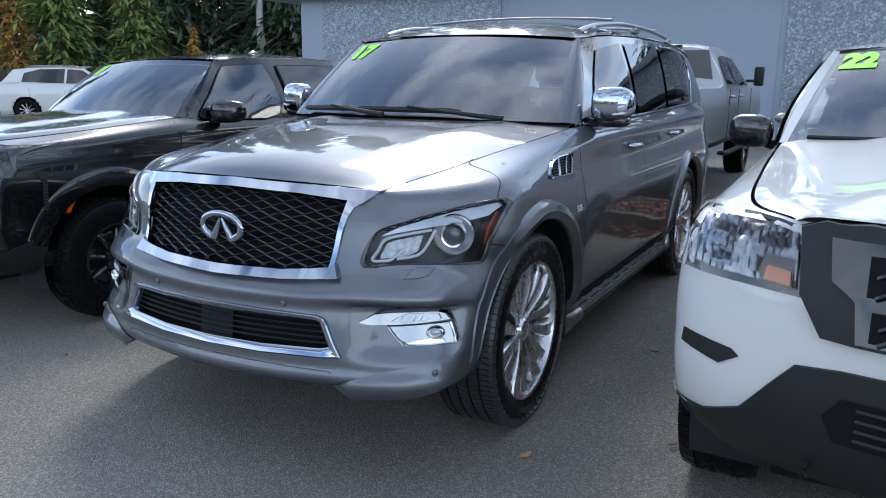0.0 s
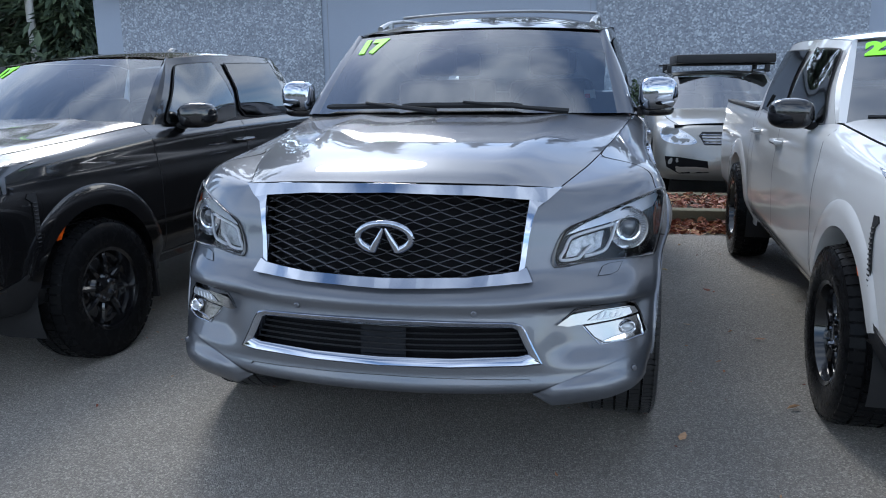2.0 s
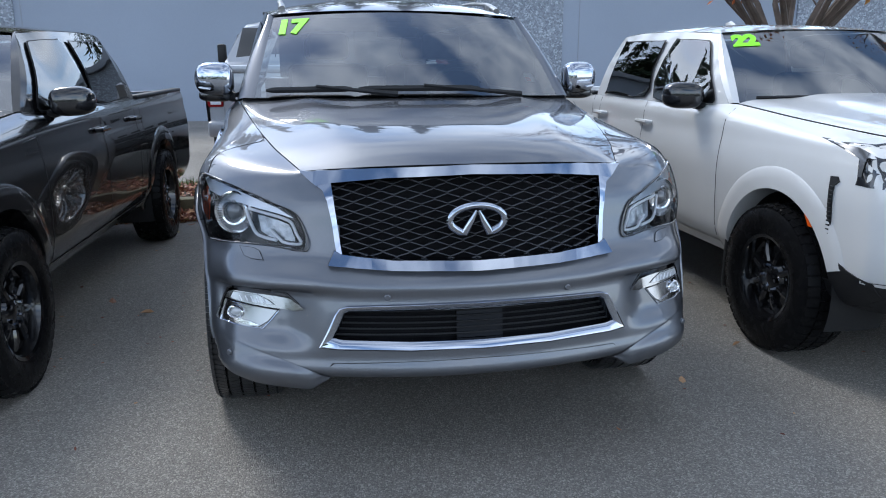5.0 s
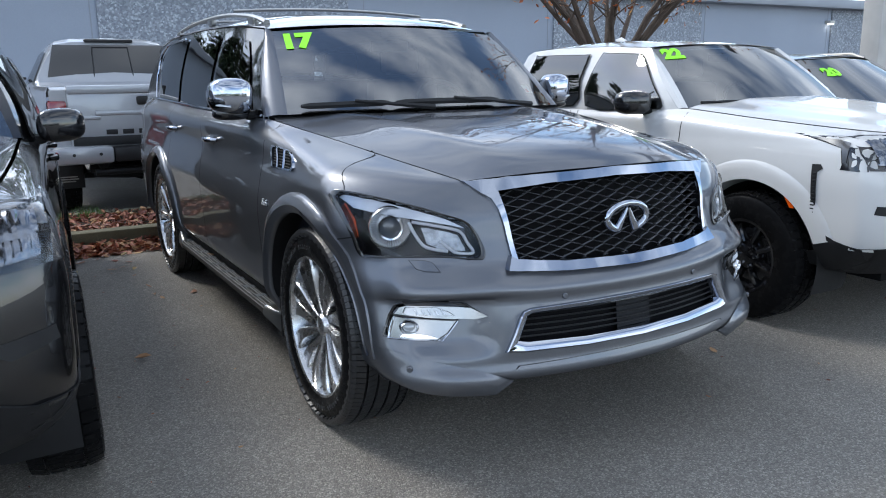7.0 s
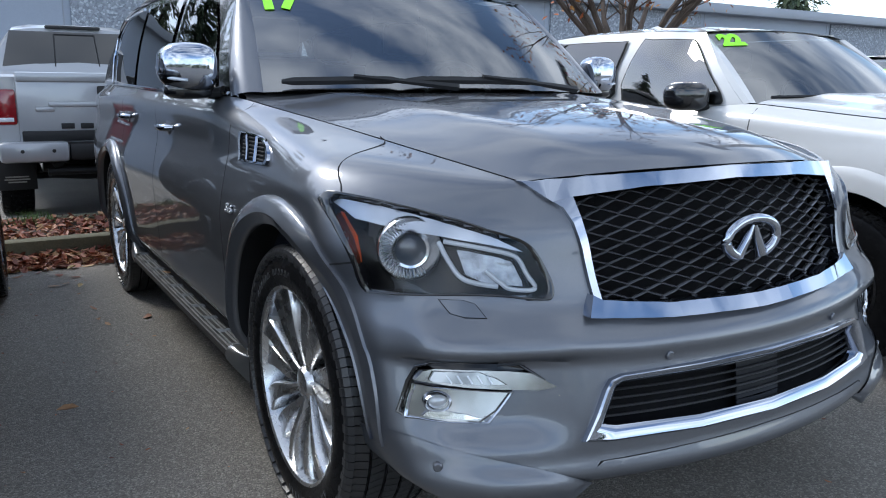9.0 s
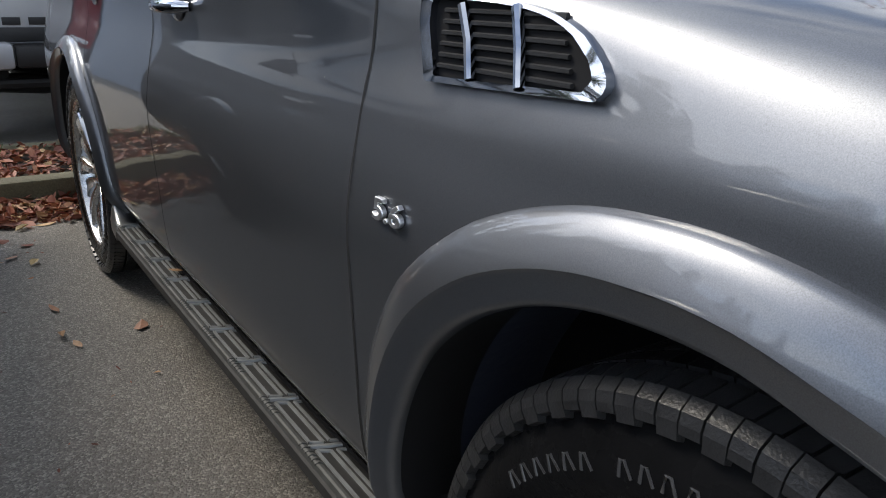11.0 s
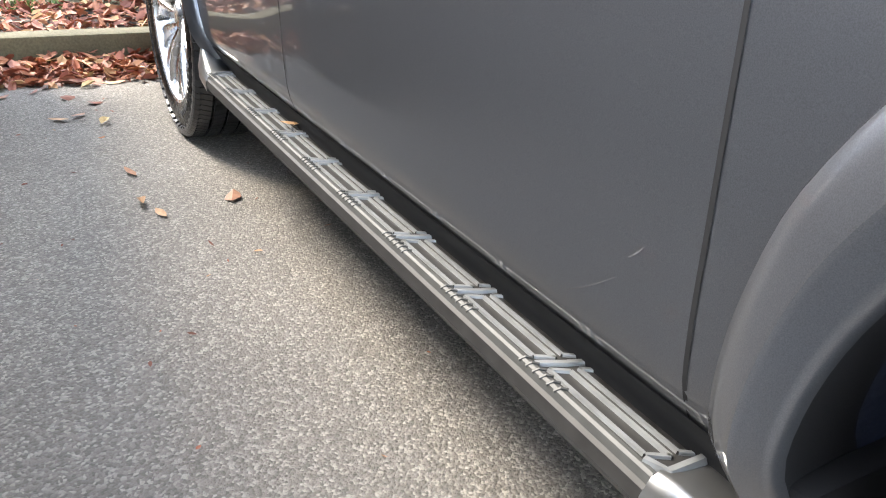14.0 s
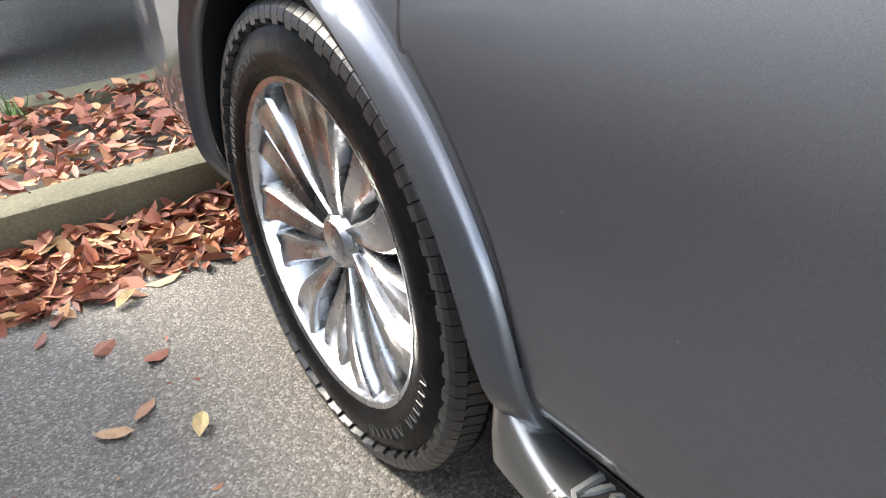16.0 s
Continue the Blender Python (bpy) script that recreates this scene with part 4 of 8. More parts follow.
def shrink(poly, k, move=(0, 0)):
    c = np.mean(np.array(poly), axis=0)
    return [tuple(c + (np.array(p) - c) * k + np.array(move)) for p in poly]


body_bm = suv_skin.mesh(holes_front=(shrink(HL, 0.96), [(x, 0.905 + (z - 0.905) * 1.06) for x, z in GRILLE], shrink(LOW_IN, 1.03), shrink(FOG, 0.99)),
                        arches=((HUB_F, HUB_Z, tuple((a, r + 0.014) for a, r in INNER_F)), (HUB_R, HUB_Z, ARCH)))
part("body", body_bm, M_GREYDUST_LIFT, suv)

# hood
rows = []
HOOD_MID = spline([(0.222, 1.087), (0.30, 1.128), (0.42, 1.165), (0.65, 1.200), (1.00, 1.235), (1.30, 1.252), (1.50, 1.262)], 6)
HY = np.linspace(0, 1, 44) ** 1.5
for w in HY:
    yc = 0.222 + w * (1.50 - 0.222)
    ye = 0.335 + w * (1.64 - 0.335)
    zc = np.interp(yc, HOOD_MID[:, 0], HOOD_MID[:, 1])
    xe, ze = suv_edge(ye)
    row = []
    for u in np.linspace(-1, 1, 61):
        a = abs(u)
        f = 1 - a ** 2.4
        ridge = 0.010 * math.exp(-((a - 0.62) / 0.13) ** 2) * min(1, w * 3)
        row.append((xe * u * 0.994, ye + (yc - ye) * (1 - u * u), ze + 0.002 + (zc - ze) * f + ridge))
    rows.append(row)
part("hood", grid(rows), M_GREYWET, suv)

# greenhouse
ROOF_EDGE = spline([(2.13, 0.705, 1.695), (2.40, 0.745, 1.722), (2.75, 0.768, 1.740), (3.40, 0.778, 1.752), (4.20, 0.765, 1.748), (4.80, 0.735, 1.715), (5.15, 0.71, 1.66)], 8)


def roof_edge(y):
    return np.interp(y, ROOF_EDGE[:, 0], ROOF_EDGE[:, 1]), np.interp(y, ROOF_EDGE[:, 0], ROOF_EDGE[:, 2])


def suv_side(y, z):
    """Half width of the greenhouse."""
    xb, zb = suv_edge(y)
    xr, zr = roof_edge(max(y, 2.13))
    t = (z - zb) / (zr - zb)
    return xb + (xr - xb) * t + 0.018 * math.sin(math.pi * min(max(t, 0), 1))


def windscreen(u, v):
    """u -1..1 across, v 0..1 upwards."""
    xb, yb, zb = 0.800 * u, 1.625 - 0.165 * (1 - u * u), 1.262 + 0.012 * (1 - u * u)
    xt, yt, zt = 0.690 * u, 2.135 - 0.100 * (1 - u * u), 1.690 + 0.028 * (1 - u * u)
    b = 0.012 * math.sin(math.pi * v)
    return (xb + (xt - xb) * v, yb + (yt - yb) * v - b, zb + (zt - zb) * v + b)


part("windscreen", outward(grid([[windscreen(u, v) for u in np.linspace(-1, 1, 25)] for v in np.linspace(0, 1, 13)]), lambda c: (0, -1, 1)), M_WINDSH, suv, "tinted curved windscreen glass")
rows = []
for w in np.linspace(0, 1, 40):
    y_edge = 2.13 + w * (5.12 - 2.13)
    xr, zr = roof_edge(y_edge)
    row = []
    for u in np.linspace(-1, 1, 31):
        crown = (0.024 + 0.078 * min(1, w * 3) ** 0.7 - 0.03 * w * w) * (1 - abs(u) ** 2.6)
        y = y_edge - 0.105 * (1 - u * u) * (1 - w)
        row.append((xr * u, y, zr + crown))
    rows.append(row)
part("roof", grid(rows), M_GREY, suv)
part("headliner", grid([[(x * 0.97, y + 0.03, z - 0.035) for x, y, z in row] for row in rows]), M_CABIN, suv)
part("rear_window", outward(grid([[(x * 0.98, 5.10 + 0.10 * (1 - v), 1.30 + v * (z - 1.32)) for x, y, z in rows[-1]] for v in (0, 0.5, 1)]), lambda c: (0, 1, 0)), M_TINT, suv)

WINDOWS = [[(1.93, 1.268), (2.30, 1.640), (2.68, 1.690), (2.70, 1.272)],
           [(2.80, 1.272), (2.78, 1.692), (3.55, 1.702), (3.60, 1.282)],
           [(3.68, 1.284), (3.63, 1.700), (4.30, 1.690), (4.55, 1.610), (4.50, 1.300)]]
SIDE = [(1.70, 1.243), (1.86, 1.40), (2.10, 1.640), (2.20, 1.702), (2.75, 1.738), (3.40, 1.750), (4.20, 1.746), (4.80, 1.714), (5.12, 1.665), (5.20, 1.292), (4.25, 1.281), (3.00, 1.259), (1.90, 1.248)]
for sign in (-1, 1):
    bm = plate(SIDE, 0.05)
    for v in bm.verts:
        y, z = v.co.x, v.co.y
        v.co = (sign * (suv_side(y, z) - 0.012), y, z)
    bmesh.ops.recalc_face_normals(bm, faces=bm.faces)
    part("window_surround", bm, M_GLOSSBK, suv, "gloss black pillars and surrounds")
    for k, poly in enumerate(WINDOWS):
        bm = plate(poly, 0.06)
        for v in bm.verts:
            y, z = v.co.x, v.co.y
            v.co = (sign * (suv_side(y, z) - 0.004), y, z)
        outward(bm, lambda c: (c.x, 0, 0))
        part("side_window", bm, M_TINT, suv)
    # front pillar
    rows = []
    for t in np.linspace(0, 1, 12):
        a = Vector(windscreen(sign, t))
        y, z = 1.70 + t * 0.46, 1.245 + t * 0.452
        b = Vector((sign * (suv_side(y + 0.06 * (1 - t), z) - 0.002), y + 0.02, z))
        m = (a + b) / 2 + Vector((sign * 0.022, -0.016, 0.006))
        rows.append([a, (a + m) / 2 + Vector((sign * 0.008, -0.004, 0.003)), m, (b + m) / 2 + Vector((sign * 0.006, -0.004, 0.002)), b])
    part("front_pillar", grid(rows), M_GREY, suv)

bm = bmesh.new()
box(bm, -0.74, 0.74, 0.55, 5.0, 0.30, 0.95)
part("underbody", bm, M_DARK, suv)
bm = bmesh.new()
box(bm, -0.84, 0.84, 5.0, 5.28, 0.45, 1.30, 0.05)
part("tailgate", bm, M_GREY, suv)



# ---- SUV: grille, lamps, trims ----
def sided(poly, s):
    return [(x * s, z) for x, z in poly]


def front_plate(name, poly, mat, parent, off, thick=0.0, label="", step=0.03):
    bm = outward(suv_skin.on_front(plate(poly, step), off), lambda c: (c.x * 0.8, -1, 0))
    if thick:
        thicken(bm, lambda co: (0, 1, 0), thick)
    return part(name, bm, mat, parent, label)


def front_ring(name, outer, inner, mat, parent, off, thick, label="", bulge=0.0):
    """Ring with a rounded face between two outlines of equal count."""
    O, I = np.array(outer), np.array(inner)
    bm = bmesh.new()
    rows = []
    for k, (t, h) in enumerate(((0.0, -thick), (0.0, bulge * 0.2), (0.10, bulge * 0.8), (0.24, bulge), (0.55, bulge * 0.75), (0.9, bulge * 0.3), (1.0, 0.0), (1.0, -thick))):
        rows.append([bm.verts.new((*(O[i] + (I[i] - O[i]) * t), h)) for i in range(len(O))])
    n = len(O)
    for a, b in zip(rows, rows[1:]):
        for i in range(n):
            bm.faces.new([a[i], a[(i + 1) % n], b[(i + 1) % n], b[i]])
    return part(name, suv_skin.on_front(bm, off), mat, parent, label)


def turned(name, prof, at, way, mat, parent, n=32, label=""):
    """Revolved profile (height along way, radius)."""
    bm = bmesh.new()
    lathe(bm, prof, n)
    q = Vector((1, 0, 0)).rotation_difference(Vector(way).normalized())
    bmesh.ops.transform(bm, matrix=Matrix.Translation(at) @ q.to_matrix().to_4x4(), verts=bm.verts)
    return part(name, bm, mat, parent, label)


M_CLEARR = material("streaked_reflector", (0.30, 0.315, 0.34), 0.32, 0.9, vary=0.45, scale=45, bump=0.6, bump_scale=35)
M_STRIP = material("silver_lamp_strip", (0.42, 0.44, 0.48), 0.30, 0.9, coat=0.8, vary=0.08, scale=30)
M_INDL = material("clear_grey_lens", (0.42, 0.44, 0.46), 0.12, 0.3, coat=0.8, vary=0.04, scale=90)
M_SENSP = material("dark_sensor_panel", (0.006, 0.007, 0.010), 0.5, vary=0.05, specular=0.2)
M_FOGH = material("grey_fog_housing", (0.31, 0.31, 0.315), 0.16, 1.0, vary=0.05)
M_BRIGHT = material("bright_reflector", (0.82, 0.83, 0.85), 0.13, 1.0, vary=0.05, scale=40)
M_BEZEL = material("dark_lamp_bezel", (0.010, 0.0105, 0.012), 0.45, 0.0, vary=0.08, scale=30)
# radiator grille
bm = suv_skin.on_front(plate(shrink(GRILLE, 1.03), 0.04), -0.07)
grille = part("grille", bm, M_DARK, suv, "black diamond mesh radiator grille")
pitch, wave = 0.0160, 0.094
bm = bmesh.new()
for k in range(-3, 22):
    z0 = 0.757 + k * pitch
    run = []
    for i in range(-72, 73):
        x = i * wave / 12
        ph = (x / wave + (0.5 if k % 2 else 0.0)) % 1.0
        tri = 1 - 4 * abs(ph - 0.5)
        f = 1 - (x / 0.5) ** 2
        up = k * pitch / 0.282
        z = z0 + tri * pitch * 0.45 - 0.012 * f * (1 - up) + 0.028 * f * up
        if inside(GRILLE, x, z) and abs(x) < 0.52:
            run.append((x, z))
        else:
            if len(run) > 2:
                tube(bm, [(x, suv_skin.y_at(x, z) + 0.020, z) for x, z in run], 0.0085, 6, flat=0.34)
            run = []
    if len(run) > 2:
        tube(bm, [(x, suv_skin.y_at(x, z) + 0.020, z) for x, z in run], 0.0085, 6, flat=0.34)
M_MESH = material("satin_black_mesh", (0.12, 0.122, 0.13), 0.26, 0.6, vary=0.1)
part("grille_mesh", bm, M_MESH, grille)
TOPBAR = [(-0.602, 1.057), (-0.41, 1.072), (0, 1.084), (0.41, 1.072), (0.602, 1.057), (0.560, 1.022), (0.548, 1.012), (0.497, 1.023), (0.30, 1.043), (0, 1.053), (-0.30, 1.043), (-0.497, 1.023), (-0.548, 1.012), (-0.560, 1.022)]
CHIN = [(-0.520, 0.744), (-0.30, 0.728), (0, 0.721), (0.30, 0.728), (0.520, 0.744), (0.494, 0.797), (0.473, 0.784), (0.30, 0.765), (0, 0.757), (-0.30, 0.765), (-0.473, 0.784), (-0.494, 0.797)]
front_plate("grille_frame", TOPBAR, M_CHROME, grille, 0.012, 0.05, "wide chrome upper bar")
front_plate("grille_chin", CHIN, M_CHROME, grille, 0.020, 0.05, "chrome lower bar")
for s in (-1, 1):
    SIDEBAR = [(0.552, 1.017), (0.527, 0.998), (0.513, 0.965), (0.501, 0.905), (0.489, 0.794), (0.470, 0.784), (0.483, 0.906), (0.491, 0.975), (0.497, 1.030)]
    front_plate("grille_side_bar", sided(SIDEBAR, s), M_CHROME, grille, 0.012, 0.05)
# emblem: open oval with a raised peak
bm = bmesh.new()
pts = [(-0.004, 0.034), (-0.020, 0.000), (-0.044, -0.040)]
el = [(0.098 * math.cos(a), 0.052 * math.sin(a)) for a in np.linspace(math.radians(242), math.radians(-62), 40)]
path = pts[:2] + el + [(0.020, 0.000), (0.004, 0.034)]
rad = [0.006, 0.0125] + [0.0165 - 0.004 * math.sin(math.pi * i / 39) for i in range(40)] + [0.0125, 0.006]
tube(bm, [(x, -0.012 - 0.1 * z + suv_skin.y_at(0, 0.909) - 0.012, 0.905 + z) for x, z in path], rad, 10, flat=1.0)
part("emblem", bm, M_CHROME, grille, "chrome oval emblem")

# lower grille
low = front_plate("lower_grille", shrink(LOW_IN, 1.05), M_DARK, suv, -0.06, 0, "black lower air intake in a chrome frame", 0.05)
front_ring("intake_frame", LOW_OUT, LOW_IN, M_CHROME, low, 0.004, 0.06, "chrome frame", 0.014)
for k in range(5):
    z = 0.513 + k * 0.0205
    bm = bmesh.new()
    xs = np.linspace(-0.505 + k * 0.007, 0.505 - k * 0.007, 24)
    tube(bm, [(x, suv_skin.y_at(x, z) + 0.028, z) for x in xs], 0.0050, 6, flat=0.6)
    part("intake_bar", bm, M_TRIM, low)
front_plate("sensor_panel", [(-0.085, 0.497), (0.085, 0.497), (0.085, 0.606), (-0.085, 0.606)], M_SENSP, low, -0.034, 0.004)
VALANCE = [(-0.60, 0.300), (0.60, 0.300), (0.565, 0.375), (0.52, 0.418), (0.30, 0.424), (0, 0.428), (-0.30, 0.424), (-0.52, 0.418), (-0.565, 0.375)]
front_plate("valance", VALANCE, M_TRIM, suv, 0.004, 0.02, "black plastic lower valance", 0.05)
for s in (-1, 1):
    # winglet: a lip that flares out towards its lower edge and ends in a point
    W_UP = spline([(0.545, 0.372), (0.62, 0.400), (0.72, 0.432), (0.85, 0.468), (0.955, 0.492)], 6)
    W_LO = spline([(0.530, 0.362), (0.62, 0.358), (0.72, 0.360), (0.85, 0.370), (0.945, 0.394)], 6)
    rows = []
    for k in range(len(W_UP)):
        fade = min(1.0, k / 4) * (1 - (k / (len(W_UP) - 1)) ** 3)
        row = []
        for u in np.linspace(0, 1, 9):
            p = W_UP[k] + (W_LO[k] - W_UP[k]) * u
            row.append((s * p[0], p[1], 0.003 + 0.044 * fade * u ** 1.6))
        q = W_LO[k]
        row.append((s * q[0], q[1] - 0.004, 0.003 + 0.034 * fade))
        row.append((s * q[0], q[1] - 0.002, -0.02))
        rows.append(row)
    bm = suv_skin.on_front(grid(rows), 0.001)
    part("bumper_winglet", bm, M_GREY, suv, sharp=50)
    for x, z in ((0.327, 0.652), (0.882, 0.430)):
        y = suv_skin.y_at(x, z)
        turned("parking_sensor", [(0.004, 0.0), (0.004, 0.008), (0.001, 0.011), (-0.01, 0.011)], (s * x, y - (0.004 if x < 0.5 else 0.024), z), (s * (0.1 if x < 0.5 else 0.5), -1, 0), M_GREY, suv, 16)
    # headlight washer flap outline
    W = [(0.827, 0.799), (0.780, 0.798), (0.758, 0.790), (0.744, 0.760), (0.788, 0.762), (0.812, 0.769)]
    front_plate("washer_flap_gap", sided(shrink(W, 1.04), s), M_DARK, suv, 0.0012, 0, "", 0.02)
    front_plate("washer_flap", sided(shrink(W, 0.98), s), M_GREY, suv, 0.0022, 0, "", 0.02)

    # headlight
    P = sided(HL, s)
    lamp = front_plate("headlight", shrink(P, 1.0), M_LAMPBK, suv, -0.115, 0, "clear headlight with projector and white light guide", 0.02)
    front_ring("lamp_rim", shrink(P, 1.012), shrink(P, 0.95), M_GLOSSBK, lamp, 0.006, 0.121, "", 0.002)
    at = Vector((s * 0.845, suv_skin.y_at(0.845, 0.900) + 0.050, 0.902))
    way = Vector((s * 0.42, -1, 0.02))
    turned("lamp_bowl", [(-0.035, 0.030), (-0.02, 0.052), (0.004, 0.070), (0.012, 0.076), (0.004, 0.080), (-0.05, 0.080)], at, way, M_BRIGHT, lamp, 40, "chrome bowl")
    bm = bmesh.new()
    for k in range(26):
        a = math.radians(100 + k * 8) if s < 0 else math.radians(80 - k * 8)
        q = Vector((1, 0, 0)).rotation_difference(way.normalized()).to_matrix()
        c = at + q @ Vector((0.004, 0.066 * math.cos(a), 0.066 * math.sin(a)))
        d = at + q @ Vector((-0.016, 0.050 * math.cos(a), 0.050 * math.sin(a)))
        tube(bm, [d, c], 0.0018, 5)
    part("bowl_ribs", bm, M_STRIP, lamp)
    turned("projector_ring", [(0.0, 0.036), (0.012, 0.038), (0.014, 0.044), (0.006, 0.049), (-0.03, 0.049)], at + way.normalized() * 0.004, way, M_BRIGHT, lamp, 36)
    M_PROJ = bpy.data.materials.get("projector_glass") or material("projector_glass", (0.05, 0.055, 0.065), 0.03, 0.0, coat=1.0)
    turned("projector_lens", [(0.016, 0.0), (0.014, 0.014), (0.009, 0.026), (0.0, 0.036), (-0.01, 0.037)], at + way.normalized() * 0.004, way, M_PROJ, lamp, 28)
    LED1 = [(0.800, 0.924), (0.786, 0.880), (0.768, 0.845), (0.740, 0.832), (0.695, 0.824)]
    LED2 = [(0.790, 0.926), (0.713, 0.911), (0.662, 0.898), (0.640, 0.884), (0.626, 0.850), (0.612, 0.816), (0.668, 0.818), (0.690, 0.835), (0.715, 0.860)]
    for run, r in ((LED1, 0.0062), (LED2, 0.0058)):
        bm = bmesh.new()
        R = spline(run, 9)
        tube(bm, [(s * x, suv_skin.y_at(x, z) + 0.018, z) for x, z in R], r, 8, flat=1.0)
        part("light_guide", bm, M_LAMPW, lamp, "frosted white light guide")
    INNER = [(0.775, 0.912), (0.715, 0.900), (0.660, 0.884), (0.640, 0.840), (0.640, 0.828), (0.735, 0.840), (0.765, 0.858)]
    front_plate("lamp_reflector", sided(INNER, s), M_CLEARR, lamp, -0.030, 0.0, "bright faceted reflector", 0.02)
    # the amber reflector lines the outer wall of the lamp, facing sideways
    rows = []
    for z in np.linspace(0.868, 0.980, 12):
        deep = 0.062 * min(1.0, (z - 0.860) / 0.075) * (1.0 - 0.55 * max(0.0, (z - 0.945) / 0.035))
        x = 0.944 + 0.010 * max(0.0, (z - 0.93) / 0.05)
        y = suv_skin.y_at(x, z) + 0.012
        rows.append([(s * (x - 0.09 * d), y + d, z) for d in np.linspace(0, deep, 6)])
    part("amber_marker", outward(grid(rows), lambda c: (c.x, 0, 0)), M_AMBER, lamp, "amber side marker")
    STRIP = [(0.972, 1.008), (0.955, 1.016), (0.895, 1.006), (0.831, 0.988), (0.76, 0.964), (0.690, 0.938), (0.635, 0.905), (0.70, 0.922), (0.76, 0.934), (0.873, 0.955), (0.946, 0.972)]
    front_plate("upper_light_strip", sided(STRIP, s), M_STRIP, lamp, -0.012, 0.0, "silver-white strip", 0.02)
    cover = front_plate("lamp_cover", shrink(P, 0.965), M_LENS, lamp, 0.004, 0.0, "clear lens", 0.02)
    cover.visible_shadow = False

    SILV = [(0.905, 0.955), (0.83, 0.958), (0.76, 0.938), (0.70, 0.922), (0.655, 0.905), (0.628, 0.870), (0.60, 0.812), (0.64, 0.806), (0.80, 0.818), (0.90, 0.822), (0.922, 0.86)]
    front_plate("lamp_bezel", sided(SILV, s), M_BEZEL, lamp, -0.084, 0.0, "dark inner bezel", 0.02)
    # fog lamp
    F = sided(FOG, s)
    fog = front_plate("fog_lamp", shrink(F, 1.0), M_GLOSSBK, suv, -0.014, 0, "chrome-trimmed fog lamp with indicator strip", 0.02)
    front_ring("fog_rim", shrink(F, 1.025), shrink(F, 0.975), M_GLOSSBK, fog, 0.0010, 0.05, "black recess rim", 0.001)
    HOUSE = [(0.889, 0.600), (0.800, 0.594), (0.696, 0.585), (0.728, 0.548), (0.757, 0.518), (0.840, 0.520), (0.913, 0.525), (0.902, 0.565)]
    M_SATIN = bpy.data.materials.get("satin_silver") or material("satin_silver", (0.30, 0.30, 0.295), 0.30, 0.9, vary=0.04)
    front_plate("fog_housing", sided(HOUSE, s), M_FOGH, fog, -0.002, 0.01, "bright silver surround", 0.02)
    front_ring("fog_edge", sided(shrink(dense(HOUSE, 0.02), 1.03), s), sided(shrink(dense(HOUSE, 0.02), 0.95), s), M_CHROME, fog, 0.001, 0.012, "thin chrome edge", 0.002)
    SPEAR = [(0.882, 0.611), (0.868, 0.632), (0.848, 0.644), (0.764, 0.641), (0.650, 0.628), (0.604, 0.600), (0.640, 0.589), (0.712, 0.592), (0.800, 0.600)]
    front_plate("chrome_spear", sided(SPEAR, s), M_FOGH, fog, 0.012, 0.03, "chrome spear", 0.02)
    IND = [(0.858, 0.615), (0.849, 0.636), (0.765, 0.635), (0.731, 0.619), (0.711, 0.605), (0.751, 0.604), (0.852, 0.611)]
    front_plate("indicator_gap", sided(shrink(IND, 1.05), s), M_GLOSSBK, fog, 0.0135, 0.004, "", 0.02)
    ind = front_plate("indicator_lens", sided(IND, s), M_INDL, fog, 0.016, 0.004, "clear ribbed indicator", 0.02)
    for k in range(5):
        bm = bmesh.new()
        x = 0.835 - k * 0.020
        tube(bm, [(s * x, suv_skin.y_at(x, 0.628) - 0.018, 0.630), (s * (x - 0.008), suv_skin.y_at(x - 0.008, 0.612) - 0.018, 0.612)], 0.0030, 5)
        part("indicator_rib", bm, M_LAMPW, ind)
    fat = Vector((s * 0.852, suv_skin.y_at(0.852, 0.565) + 0.001, 0.565))
    fway = Vector((s * 0.45, -1, 0))
    for nm, prof, mt in (("fog_bezel", [(-0.004, 0.024), (0.010, 0.026), (0.013, 0.029), (0.008, 0.033), (-0.01, 0.036)], M_BRIGHT), ("fog_lens", [(0.010, 0.0), (0.008, 0.012), (0.002, 0.022), (-0.01, 0.024)], M_INDL)):
        bm = bmesh.new()
        lathe(bm, prof, 28)
        for v in bm.verts:
            v.co.z *= 0.72
        q = Vector((1, 0, 0)).rotation_difference(fway.normalized())
        bmesh.ops.transform(bm, matrix=Matrix.Translation(fat) @ q.to_matrix().to_4x4(), verts=bm.verts)
        part(nm, bm, mt, fog)
    LIP = [(0.880, 0.530), (0.872, 0.541), (0.840, 0.545), (0.800, 0.538), (0.770, 0.528), (0.800, 0.527)]
    front_plate("fog_chrome_lip", sided(LIP, s), M_BRIGHT, fog, 0.004, 0.01, "", 0.02)

# ---- SUV: sides ----
def side_strip(name, run, width, mat, parent, s, off=0.0008, label=""):
    """Narrow band along a (y, z) run on the body side."""
    R = np.array(run, float)
    T = np.gradient(R, axis=0)
    T /= np.linalg.norm(T, axis=1)[:, None]
    N = np.stack([-T[:, 1], T[:, 0]], 1)
    P = [[(*(R[i] + N[i] * w), 0) for w in (-width / 2, width / 2)] for i in range(len(R))]
    return part(name, suv_skin.on_side(grid(P), off, s), mat, parent, label)


